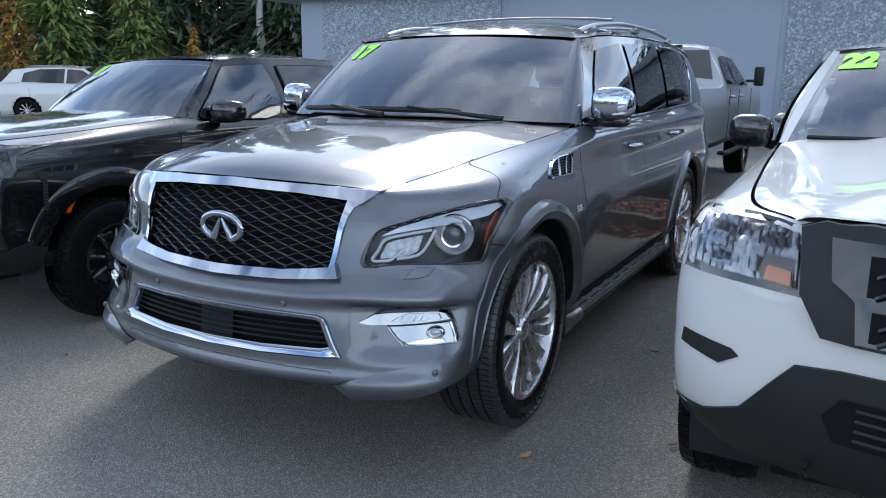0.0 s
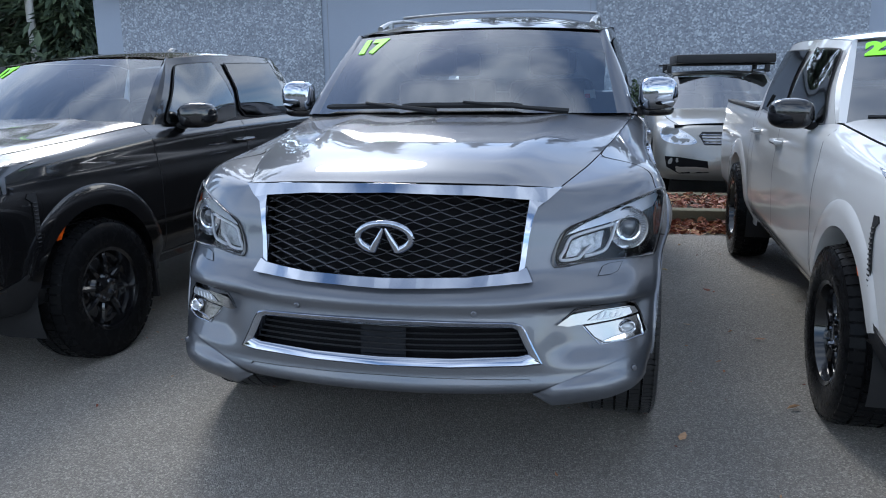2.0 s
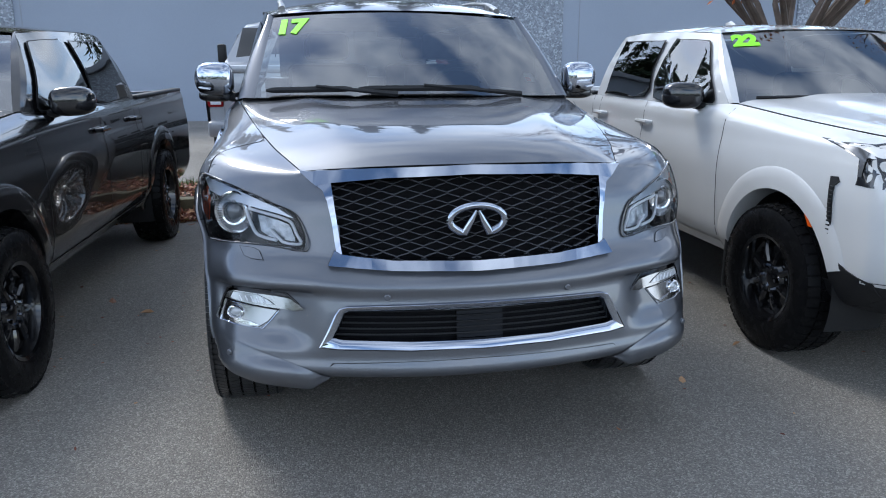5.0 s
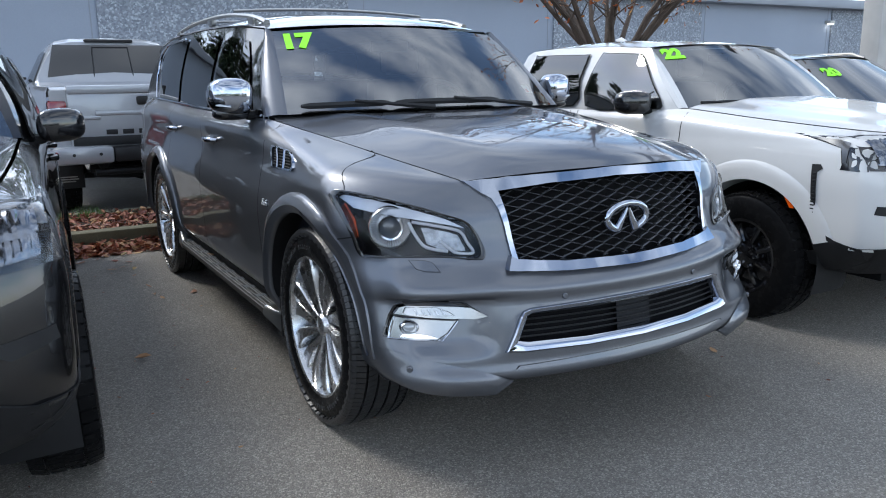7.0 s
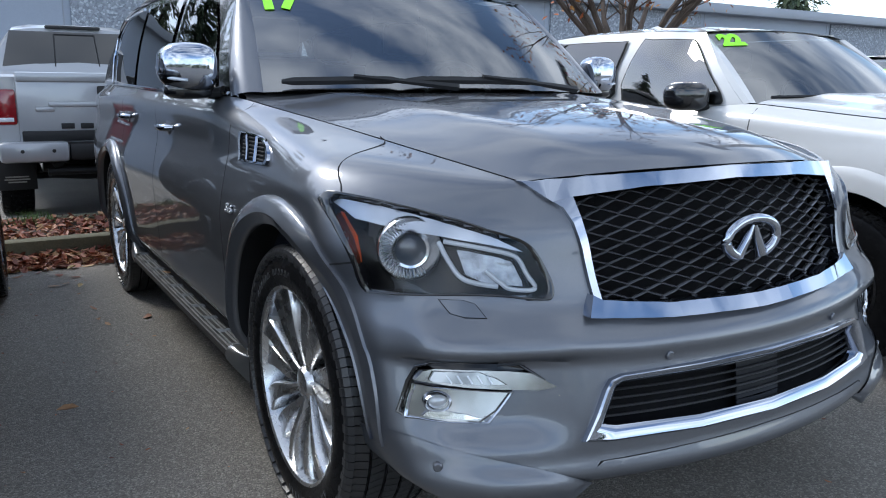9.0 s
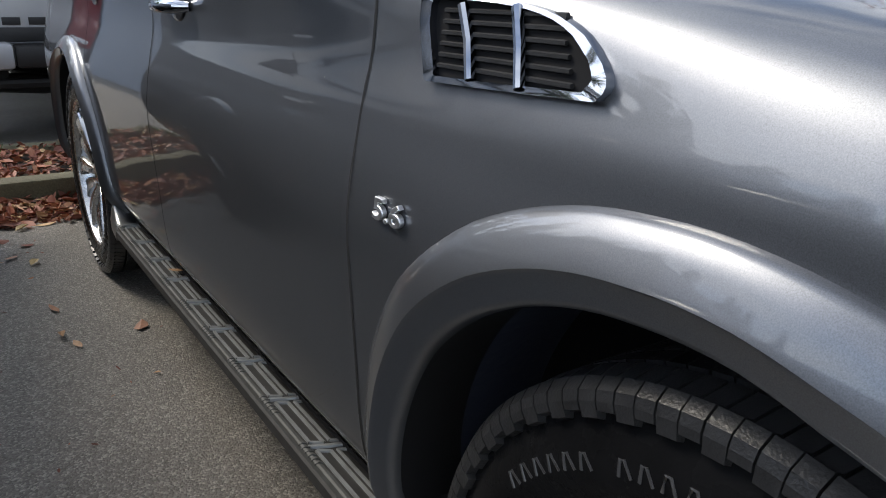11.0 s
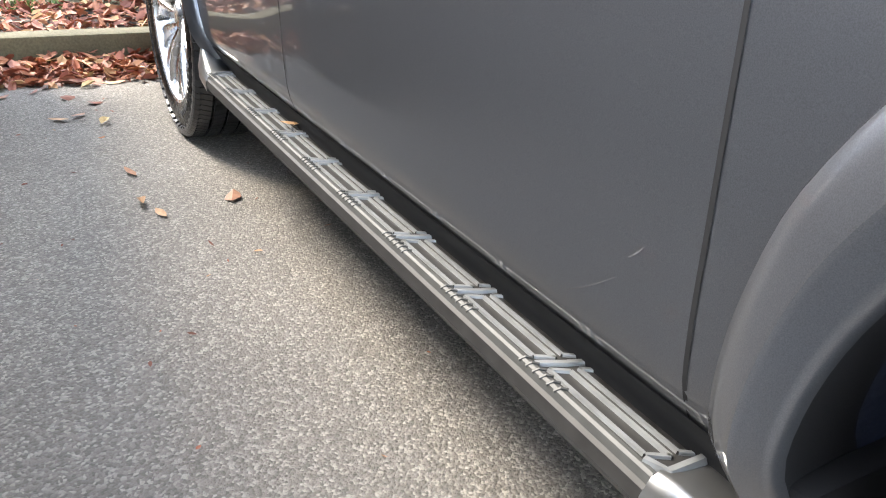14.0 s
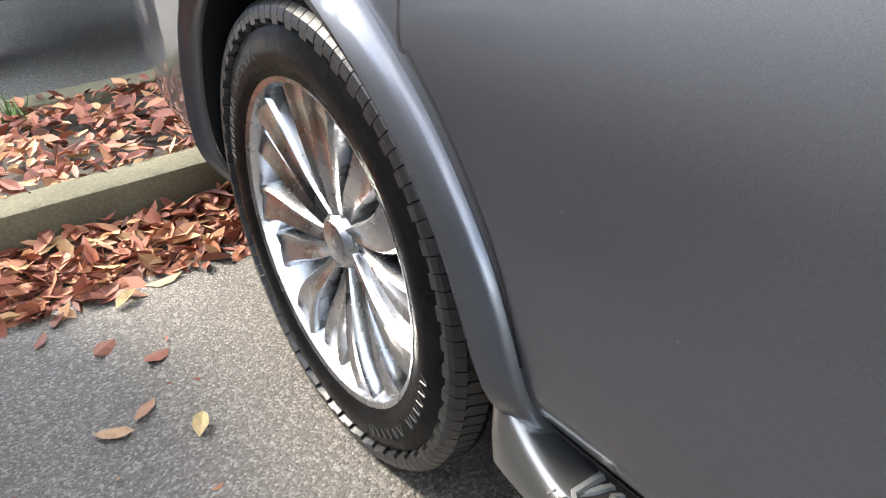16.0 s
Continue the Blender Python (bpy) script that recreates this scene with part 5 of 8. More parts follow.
M_LINER = material("arch_liner_plastic", (0.030, 0.037, 0.058), 0.55, vary=0.1, scale=8, bump=0.2, bump_scale=60)
M_GAP = material("panel_gap", (0.004, 0.004, 0.005), 0.9)
for s in (-1, 1):
    side_strip("front_door_seam", [(1.555 - 0.03 * max(0, (z - 1.0) / 0.24) ** 2, z) for z in np.linspace(0.40, 1.235, 40)], 0.006, M_GAP, suv, s)
    side_strip("middle_door_seam", [(2.71 + 0.03 * max(0, (z - 0.6) / 0.6), z) for z in np.linspace(0.385, 1.25, 40)], 0.006, M_GAP, suv, s)
    rear = [(3.66, z) for z in np.linspace(1.262, 1.03, 14)] + [(HUB_R - 0.556 * math.cos(a), HUB_Z + 0.57 * math.sin(a)) for a in np.linspace(math.radians(50), math.radians(8), 16)]
    side_strip("rear_door_seam", spline(rear, 3), 0.006, M_GAP, suv, s)
    # hood-side seam: from the hood edge straight down to the lamp's top corner
    z_lo, z_hi = 1.024, 1.147
    seam = []
    for f in np.linspace(0, 1, 14):
        y, z = FENDER_LO + (FENDER_HI - FENDER_LO) * f ** 1.3, z_lo + (z_hi - z_lo) * f
        seam.append((s * (suv_skin.x_at(y, z) + 0.0004), y, z))
    bm = bmesh.new()
    tube(bm, seam, 0.0018, 6)
    part("fender_seam", bm, M_GAP, suv)
    side_strip("bumper_seam", [(0.505 + 0.09 * t, 0.869 - 0.02 * t) for t in np.linspace(0, 1, 8)], 0.005, M_GAP, suv, s)
    # wheel arch flares
    for hy, inner, table in ((HUB_F, INNER_F, FLARE_F), (HUB_R, INNER_R, FLARE_R)):
        lo, hi = table[0][0], table[-1][0]
        rows, lips, liner = [], [], []
        for a in np.linspace(lo, hi, 72):
            ro = np.interp(a, [t[0] for t in table], [t[1] for t in table])
            r_in = np.interp(a, [t[0] for t in inner], [t[1] for t in inner])
            ca, sa = math.cos(radians(a)), math.sin(radians(a))
            swell = 1.0 - 0.86 * step01(95, 142, a) if hy < 2 else 1.0
            row = []
            for f, h in ((-0.005, 0.000), (0.0, 0.008), (0.04, 0.017), (0.12, 0.022), (0.38, 0.028), (0.43, 0.033), (0.52, 0.031), (0.72, 0.024), (0.93, 0.016), (0.985, 0.008), (1.0, -0.004)):
                r = r_in + (ro - r_in) * f
                y, z = hy + r * ca, HUB_Z + r * sa
                rr = max(r, r_in)
                row.append((s * (suv_skin.x_at(hy + rr * ca, HUB_Z + rr * sa) + h * (swell if h > 0.01 else 1.0)), y, z))
            rows.append(row)
            x = suv_skin.x_at(hy + r_in * ca, HUB_Z + r_in * sa)
            lips.append([(s * (x + h), hy + (r_in + d) * ca, HUB_Z + (r_in + d) * sa) for d, h in ((0.002, -0.001), (0.006, -0.03), (0.012, -0.11))])
            liner.append([(s * xx, hy + (r_in + 0.012) * k * ca, HUB_Z + (r_in + 0.012) * k * sa) for xx, k in ((0.955, 1.0), (0.80, 1.004), (0.70, 0.995), (0.62, 0.96), (0.62, 0.02))])
        part("arch_lip", grid(lips), M_TRIM, suv, "black plastic arch lip")
        bm = grid(rows)
        bmesh.ops.recalc_face_normals(bm, faces=bm.faces)
        part("wheel_arch_flare", bm, M_GREYDUST_LIFT, suv, sharp=40)
        part("arch_liner", grid(liner), M_LINER, suv, "dark plastic arch liner")
    bm = bmesh.new()
    box(bm, s * 0.80, s * 0.955, HUB_F + 0.50, HUB_F + 0.53, 0.22, 0.42, 0.006)
    part("mud_flap", bm, M_TRIM, suv)

    # fender vent
    VENT = [(1.430, 1.130), (1.395, 1.137), (1.300, 1.134), (1.215, 1.124), (1.150, 1.104), (1.105, 1.072), (1.108, 1.054), (1.140, 1.050), (1.370, 1.042), (1.405, 1.052)]
    V = smooth_poly(VENT, 3)
    bm = plate(shrink(V, 0.9), 0.02)
    vent = part("fender_vent", suv_skin.on_side(bm, 0.002, s), M_DARK, suv, "chrome-framed fender vent with three slots")
    bm = frame_strip(V, shrink(V, 0.87, (0, 0.001)))
    thicken(bm, lambda co: (0, 0, 1), 0.011)
    part("vent_frame", suv_skin.on_side(bm, 0.0, s), M_CHROME, vent)
    for y0 in (1.315, 1.225):
        bm = bmesh.new()
        tube(bm, [(s * (suv_skin.x_at(y, z) + 0.010), y, z) for y, z in ((y0 + 0.035, 1.126), (y0 + 0.012, 1.09), (y0 - 0.005, 1.050))], 0.0065, 8)
        part("vent_bar", bm, M_CHROME, vent)
    for k in range(6):
        z = 1.060 + k * 0.012
        bm = bmesh.new()
        tube(bm, [(s * (suv_skin.x_at(y, z) + 0.005), y, z) for y in (1.15 + k * 0.008, 1.28, 1.385)], 0.003, 5)
        part("vent_slat", bm, M_TRIM, vent)

    # door handles
    for y, z in ((2.49, 1.102), (3.51, 1.118)):
        x = suv_skin.x_at(y, z)
        bm = bmesh.new()
        tube(bm, [(s * (x + h), y + d, z) for d, h in ((-0.105, 0.002), (-0.09, 0.026), (-0.04, 0.038), (0.04, 0.038), (0.09, 0.026), (0.105, 0.002))], [0.010, 0.015, 0.016, 0.016, 0.015, 0.010], 10, flat=1.0)
        h = part("door_handle", bm, M_CHROME, suv, "chrome pull handle")
        bm = bmesh.new()
        bmesh.ops.create_uvsphere(bm, u_segments=20, v_segments=10, radius=1, matrix=Matrix.Translation((s * (x + 0.0005), y, z)) @ Matrix.Diagonal((0.004, 0.062, 0.034, 1)))
        part("handle_recess", bm, M_GREY, h)
    # door mirror
    def blob(cx, cy, cz, ax, ay, az, e=0.6, cut=None):
        bm = bmesh.new()
        bmesh.ops.create_uvsphere(bm, u_segments=32, v_segments=20, radius=1)
        for v in bm.verts:
            p = [math.copysign(abs(c) ** e, c) for c in v.co]
            v.co = (cx + p[0] * ax, cy + p[1] * ay, cz + p[2] * az)
        if cut:
            bmesh.ops.bisect_plane(bm, geom=bm.verts[:] + bm.edges[:] + bm.faces[:], plane_co=cut[0], plane_no=cut[1], clear_outer=True)
        return bm
    bm = blob(s * 1.012, 1.865, 1.352, 0.102, 0.085, 0.088, 0.68, ((0, 1.925, 0), (0, 1, 0)))
    for v in bm.verts:
        v.co.x -= s * 0.10 * (v.co.z - 1.352) * (-1 if v.co.z < 1.352 else 0.6)
        v.co.y += 0.25 * (abs(v.co.x) - 1.012)
    mir = part("door_mirror", bm, M_CHROME, suv, "chrome-capped door mirror")
    bm = blob(s * 1.000, 1.88, 1.268, 0.096, 0.062, 0.034, 0.7)
    part("mirror_base", bm, M_GLOSSBK, mir)
    bm = bmesh.new()
    tube(bm, [(s * 0.96, 1.885, 1.262), (s * 0.92, 1.86, 1.256), (s * 0.885, 1.83, 1.262)], [0.030, 0.032, 0.034], 10, flat=0.7)
    part("mirror_arm", bm, M_TRIM, mir)
    bm = bmesh.new()
    tube(bm, [(s * 1.098, 1.86, 1.315), (s * 1.072, 1.808, 1.308), (s * 1.03, 1.780, 1.302)], [0.008, 0.011, 0.006], 8, flat=0.6)
    part("mirror_lamp", bm, M_LAMPW, mir)
    bm = bmesh.new()
    tube(bm, [(s * (suv_side(y, suv_edge(y)[1]) + 0.004), y, suv_edge(y)[1] + 0.012) for y in np.linspace(1.74, 4.55, 40)], 0.008, 6)
    part("belt_moulding", bm, M_CHROME, suv, "chrome belt moulding")
    bm = bmesh.new()
    q = [(4.56, 1.300), (4.60, 1.46), (4.60, 1.60), (4.52, 1.66), (4.30, 1.702), (3.70, 1.712)]
    tube(bm, [(s * (suv_side(y, z) + 0.003), y, z) for y, z in spline(q, 5)], 0.008, 6)
    part("window_moulding", bm, M_CHROME, suv)
    # roof rail
    bm = bmesh.new()
    rail = spline([(0.645, 2.34, 1.742), (0.650, 2.50, 1.776), (0.658, 2.70, 1.802), (0.66, 3.2, 1.834), (0.66, 3.9, 1.832), (0.65, 4.45, 1.806), (0.64, 4.62, 1.772)], 6)
    tube(bm, [(s * x, y, z) for x, y, z in rail], [0.019] * 5 + [0.016] * (len(rail) - 10) + [0.019] * 5, 10, flat=0.8)
    for yy, zz in ((2.56, 1.77), (3.5, 1.82), (4.5, 1.785)):
        box(bm, s * 0.635, s * 0.670, yy - 0.05, yy + 0.07, zz - 0.03, zz + 0.018, 0.01)
    part("roof_rail", bm, M_SATIN, suv, "silver roof rail")

    # running board: side step with a stepped grey edge, raised tread bars in linked boxes
    M_TREAD = bpy.data.materials.get("tread_rubber") or material("tread_rubber", (0.22, 0.225, 0.225), 0.36, 0.3, vary=0.2, scale=20, bump=0.1, bump_scale=300)
    M_BOARDBK = bpy.data.materials.get("board_rubber") or material("board_rubber", (0.026, 0.025, 0.024), 0.5, vary=0.3, scale=30, specular=0.3)
    M_EDGE = bpy.data.materials.get("board_edge_metal") or material("board_edge_metal", (0.055, 0.055, 0.052), 0.55, 0.0, vary=0.2, scale=30)
    sec = [(0.850, 0.336), (0.870, 0.3465), (0.974, 0.3465), (0.980, 0.347), (0.988, 0.347), (1.000, 0.336), (1.003, 0.318), (0.985, 0.296), (0.86, 0.300)]
    rows = [[(s * x, y, z) for x, z in sec] for y in np.linspace(1.56, 3.40, 30)]
    bm = grid(np.array(rows).transpose(1, 0, 2), close=True)
    bmesh.ops.recalc_face_normals(bm, faces=bm.faces)
    board = part("running_board", bm, M_BOARDBK, suv, "black ribbed running board with worn grey edge")
    # worn grey nosing: a thin bead over a flat outer face
    nose = [(0.9815, 0.3480), (0.9835, 0.3522), (0.9890, 0.3530), (0.9925, 0.3500), (0.9975, 0.3330), (1.0010, 0.3180), (0.9960, 0.3050)]
    bm = grid([[(s * x, y, z) for x, z in nose] for y in np.linspace(1.56, 3.405, 40)])
    bmesh.ops.recalc_face_normals(bm, faces=bm.faces)
    part("board_edge", bm, M_EDGE, board, "scuffed grey edge strip", sharp=24)
    y0, pitch_b = 1.566, 0.2025

    def ridge(bm, pts, w=0.0028, top=0.3500, foot=0.3462):
        """Flat-topped moulded ridge with sloping flanks along a run of (x, y)."""
        P = [np.array(p) for p in pts]
        rows = []
        for i, p in enumerate(P):
            d = P[min(i + 1, len(P) - 1)] - P[max(i - 1, 0)]
            n = np.array((-d[1], d[0])) / (np.hypot(*d) + 1e-9)
            rows.append([(s * (p[0] + n[0] * w * u), p[1] + n[1] * w * u, z) for u, z in ((-1.3, foot), (-0.8, top), (0.8, top), (1.3, foot))])
        g = grid(rows)
        me = bpy.data.meshes.new("ridge")
        g.to_mesh(me)
        g.free()
        bm.from_mesh(me)
        bpy.data.meshes.remove(me)

    def cell(bm, x0, x1, a, e, c, w):
        """Long box of four ridges with slanted ends."""
        ridge(bm, [(x1, a + c), (x1, e)], w)
        ridge(bm, [(x0, a), (x0, e - c)], w)
        ridge(bm, [(x1, e), (x0, e - c)], w)
        ridge(bm, [(x1, a + c), (x0, a)], w)

    for k in range(9):
        a, e = y0 + k * pitch_b, y0 + (k + 1) * pitch_b
        bm = bmesh.new()
        cell(bm, 0.950, 0.9725, a + 0.010, e - 0.008, 0.014, 0.0030)
        cell(bm, 0.919, 0.9375, a + 0.000, e - 0.022, 0.012, 0.0027)
        ridge(bm, [(0.904, a + 0.016), (0.904, e - 0.034)], 0.0025, 0.3480)
        # cranked link to the next box
        ridge(bm, [(0.9810, e + 0.010), (0.943, e - 0.007)], 0.0042, 0.3512)
        ridge(bm, [(0.943, e - 0.006), (0.915, e - 0.016), (0.893, e - 0.018)], 0.0042, 0.3512)
        bmesh.ops.recalc_face_normals(bm, faces=bm.faces)
        part("tread_pad", bm, M_TREAD, board, smooth=False)
        for d in range(6):
            bm = bmesh.new()
            y = e - 0.052 + d * 0.0145
            tube(bm, [(s * 0.9800, y - 0.004, 0.3520), (s * 0.9875, y, 0.3538), (s * 0.9935, y + 0.005, 0.3480)], 0.0021, 5)
            part("edge_rib", bm, M_EDGE, board)
    # rubber lip that frames the tread at both ends
    for ya, yb in ((1.556, 1.572), (3.394, 3.384)):
        bm = bmesh.new()
        tube(bm, [(s * 0.982, ya + (yb - ya) * 1.6, 0.3495), (s * 0.972, ya, 0.3495), (s * 0.88, ya, 0.3495)], 0.007, 6)
        part("tread_lip", bm, M_TREAD, board)
    # silver end caps: the front one drops and tapers to the arch, the rear one sweeps up to the flare
    CAPF = [(1.560, 0.000, 0.000, 0.000), (1.530, 0.002, -0.006, 0.004), (1.490, -0.004, -0.020, 0.014), (1.455, -0.010, -0.045, 0.034), (1.425, -0.014, -0.075, 0.060)]
    CAPR = [(3.385, 0.000, 0.000, 0.000), (3.420, 0.006, 0.004, 0.002), (3.460, 0.022, 0.010, 0.004), (3.495, 0.045, 0.014, 0.006), (3.520, 0.062, 0.010, 0.012), (3.540, 0.060, -0.004, 0.024)]
    for prof in (CAPF, CAPR):
        rows = []
        for y, up, low, inn in prof:
            rows.append([(s * 0.865, y, 0.344 + up), (s * (0.955 - inn * 0.4), y, 0.350 + up), (s * (0.980 - inn * 0.5), y, 0.3545 + up), (s * (0.992 - inn * 0.7), y, 0.350 + up * 0.75),
                         (s * (1.004 - inn), y, 0.330 + up * 0.30 + low * 0.4), (s * (1.003 - inn), y, 0.304 + low), (s * 0.90, y, 0.292 + low)])
        K = np.array(rows)
        K = spline(K.reshape(len(prof), -1), 4).reshape(-1, 7, 3)
        bm = grid(K)
        bmesh.ops.recalc_face_normals(bm, faces=bm.faces)
        part("board_end_cap", bm, M_SATIN, board, "silver end cap", sharp=75)
    bm = bmesh.new()
    box(bm, s * 0.74, s * 0.90, 1.46, 3.50, 0.30, 0.40, 0.02)
    part("sill", bm, M_DARK, suv)
    # black strip laid over the sill as the shaded gap under the doors
    rows = [[(s * (suv_skin.x_at(y, max(z, 0.36)) + 0.003), y, z) for z in (0.33, 0.36, 0.39, 0.416)] for y in np.linspace(1.48, 3.46, 24)]
    bm = grid(rows)
    bmesh.ops.recalc_face_normals(bm, faces=bm.faces)
    part("sill_gap_shade", bm, M_GAP, suv, "black strip in place of the shaded gap under the doors")
    # engine badge
    bm = text_bm("5.6", 0.058, 0.0024, 0.0016, 0.0002)
    for v in bm.verts:
        x, z, d = v.co.x * 1.02, v.co.y * 0.66, v.co.z
        y = 1.436 + x * (1 if s > 0 else -1)
        v.co = Vector((s * (suv_skin.x_at(y, 0.876 + z) + 0.005 + d), y, 0.876 + z))
    bmesh.ops.recalc_face_normals(bm, faces=bm.faces)
    part("engine_badge", bm, material("badge_chrome", (0.60, 0.61, 0.63), 0.34, 0.9, vary=0.05, scale=90), suv, "chrome numerals 5.6")

for y, z in ((2.95, 1.846), (4.10, 1.846)):
    bm = bmesh.new()
    tube(bm, [(0.655 * u, y, z + 0.024 * (1 - u * u)) for u in np.linspace(-1, 1, 15)], 0.013, 8, flat=0.75)
    part("roof_crossbar", bm, M_SATIN, suv, "slim silver roof crossbar")

# scratches and scuffs in the lacquer of the doors
M_SCRATCH = material("pale_scratch", (0.095, 0.096, 0.10), 0.6, vary=0.3, scale=60)
for width, run in ((0.0016, [(2.728, 0.767), (2.678, 0.771), (2.636, 0.774)]), (0.0028, [(2.612, 0.785), (2.584, 0.797), (2.556, 0.807)]), (0.0016, [(2.430, 0.849), (2.342, 0.848), (2.268, 0.845)]),
                   (0.0018, [(2.613, 0.834), (2.590, 0.842), (2.569, 0.849)]), (0.0042, [(2.897, 0.482), (2.893, 0.472), (2.889, 0.463)]), (0.0012, [(1.740, 0.470), (1.700, 0.495), (1.660, 0.525)]), (0.0022, [(1.643, 0.556), (1.634, 0.564), (1.625, 0.574)])):
    side_strip("scratch", spline(run, 3), width, M_SCRATCH, suv, -1, 0.0006)

# wipers, cowl, sticker, window numbers
bm = grid([[(0.86 * u, 1.47 + 0.15 * u * u + d, 1.252 + 0.006 * (1 - u * u) - h) for u in np.linspace(-1, 1, 20)] for d, h in ((-0.02, 0.03), (0.02, 0.006), (0.09, -0.010), (0.13, 0.0))])
part("cowl", bm, M_TRIM, suv, "black cowl panel")
for ua, ub, uc in ((-0.93, -0.40, -0.62), (-0.36, 0.42, 0.05)):
    bm = bmesh.new()
    tube(bm, [Vector(windscreen(u, 0.045)) + Vector((0, -0.024, 0.016)) for u in np.linspace(ua, ub, 12)], [0.006] + [0.012] * 10 + [0.006], 6, flat=1.4)
    w = part("wiper", bm, M_TRIM, suv, "black wiper blade")
    bm = bmesh.new()
    tube(bm, [Vector(windscreen(ub + 0.28, -0.02)) + Vector((0, -0.03, 0.02)), Vector(windscreen((ub + uc) / 2 + 0.1, 0.01)) + Vector((0, -0.035, 0.03)), Vector(windscreen(uc, 0.05)) + Vector((0, -0.035, 0.03))], [0.016, 0.010, 0.008], 6)
    part("wiper_arm", bm, M_TRIM, w)


def on_screen(bm, screen, u0, v0, off, wx, wz):
    """Lays flat lettering on a windscreen function, centred at (u0, v0)."""
    for v in bm.verts:
        p = Vector(screen(u0 + v.co.x / wx, v0 + v.co.y / wz))
        e = 0.02
        du = Vector(screen(u0 + e, v0)) - Vector(screen(u0 - e, v0))
        dv = Vector(screen(u0, v0 + e)) - Vector(screen(u0, v0 - e))
        n = du.cross(dv).normalized()
        v.co = p + n * (off + v.co.z)
    return bm


part("window_number", on_screen(text_bm("17", 0.168, 0.0008, 0, 0.010), windscreen, -0.845, 0.805, 0.004, 0.73, 0.66), M_GREEN, suv, "bright green 17 painted on the glass")
bm = plate([(-0.026, -0.030), (0.026, -0.030), (0.026, 0.030), (-0.026, 0.030)], 0.03)
part("window_sticker", on_screen(bm, windscreen, 0.85, 0.20, -0.003, 0.74, 0.66), M_PAPER, suv, "small white sticker")
bm = plate([(-0.026, -0.02), (0.0, -0.02), (0.0, 0.01), (-0.026, 0.01)], 0.03)
part("sticker_print", on_screen(bm, windscreen, 0.85, 0.185, -0.001, 0.74, 0.66), M_REDPR, suv)
# cabin
def cabin(parent, x_wheel, y0, z0, w, seat_mat, rear=True):
    bm = bmesh.new()
    box(bm, -w, w, y0, y0 + 0.42, z0 - 0.22, z0 - 0.02, 0.05)
    part("dashboard", bm, M_CABIN, parent)
    bm = bmesh.new()
    rows = []
    for k in range(28):
        a = 2 * math.pi * k / 28
        c = Vector((x_wheel + 0.185 * math.cos(a), y0 + 0.50 + 0.07 * math.sin(a), z0 - 0.03 + 0.17 * math.sin(a)))
        rows.append(c)
    tube(bm, rows + [rows[0]], 0.015, 8, cap=False)
    box(bm, x_wheel - 0.17, x_wheel + 0.17, y0 + 0.48, y0 + 0.51, z0 - 0.06, z0 - 0.01, 0.01)
    part("steering_wheel", bm, M_CABIN, parent)
    for sx in (-1, 1):
        for yy in ((y0 + 0.95,) if not rear else (y0 + 0.95, y0 + 1.95)):
            bm = bmesh.new()
            box(bm, sx * 0.37 - 0.25, sx * 0.37 + 0.25, yy, yy + 0.14, z0 - 0.35, z0 + 0.16, 0.05)
            seat = part("seat", bm, seat_mat, parent)
            bm = bmesh.new()
            box(bm, sx * 0.37 - 0.13, sx * 0.37 + 0.13, yy + 0.06, yy + 0.15, z0 + 0.19, z0 + 0.36, 0.04)
            part("headrest", bm, seat_mat, seat)


cabin(suv, 0.38, 1.66, 1.262, 0.76, M_SEAT)
bm = bmesh.new()
box(bm, -0.12, 0.12, 2.10, 2.13, 1.575, 1.635, 0.012)
part("interior_mirror", bm, M_CABIN, suv)
bm = bmesh.new()
box(bm, -0.07, 0.07, 2.02, 2.10, 1.655, 1.695, 0.01)
part("camera_housing", bm, M_CABIN, suv)


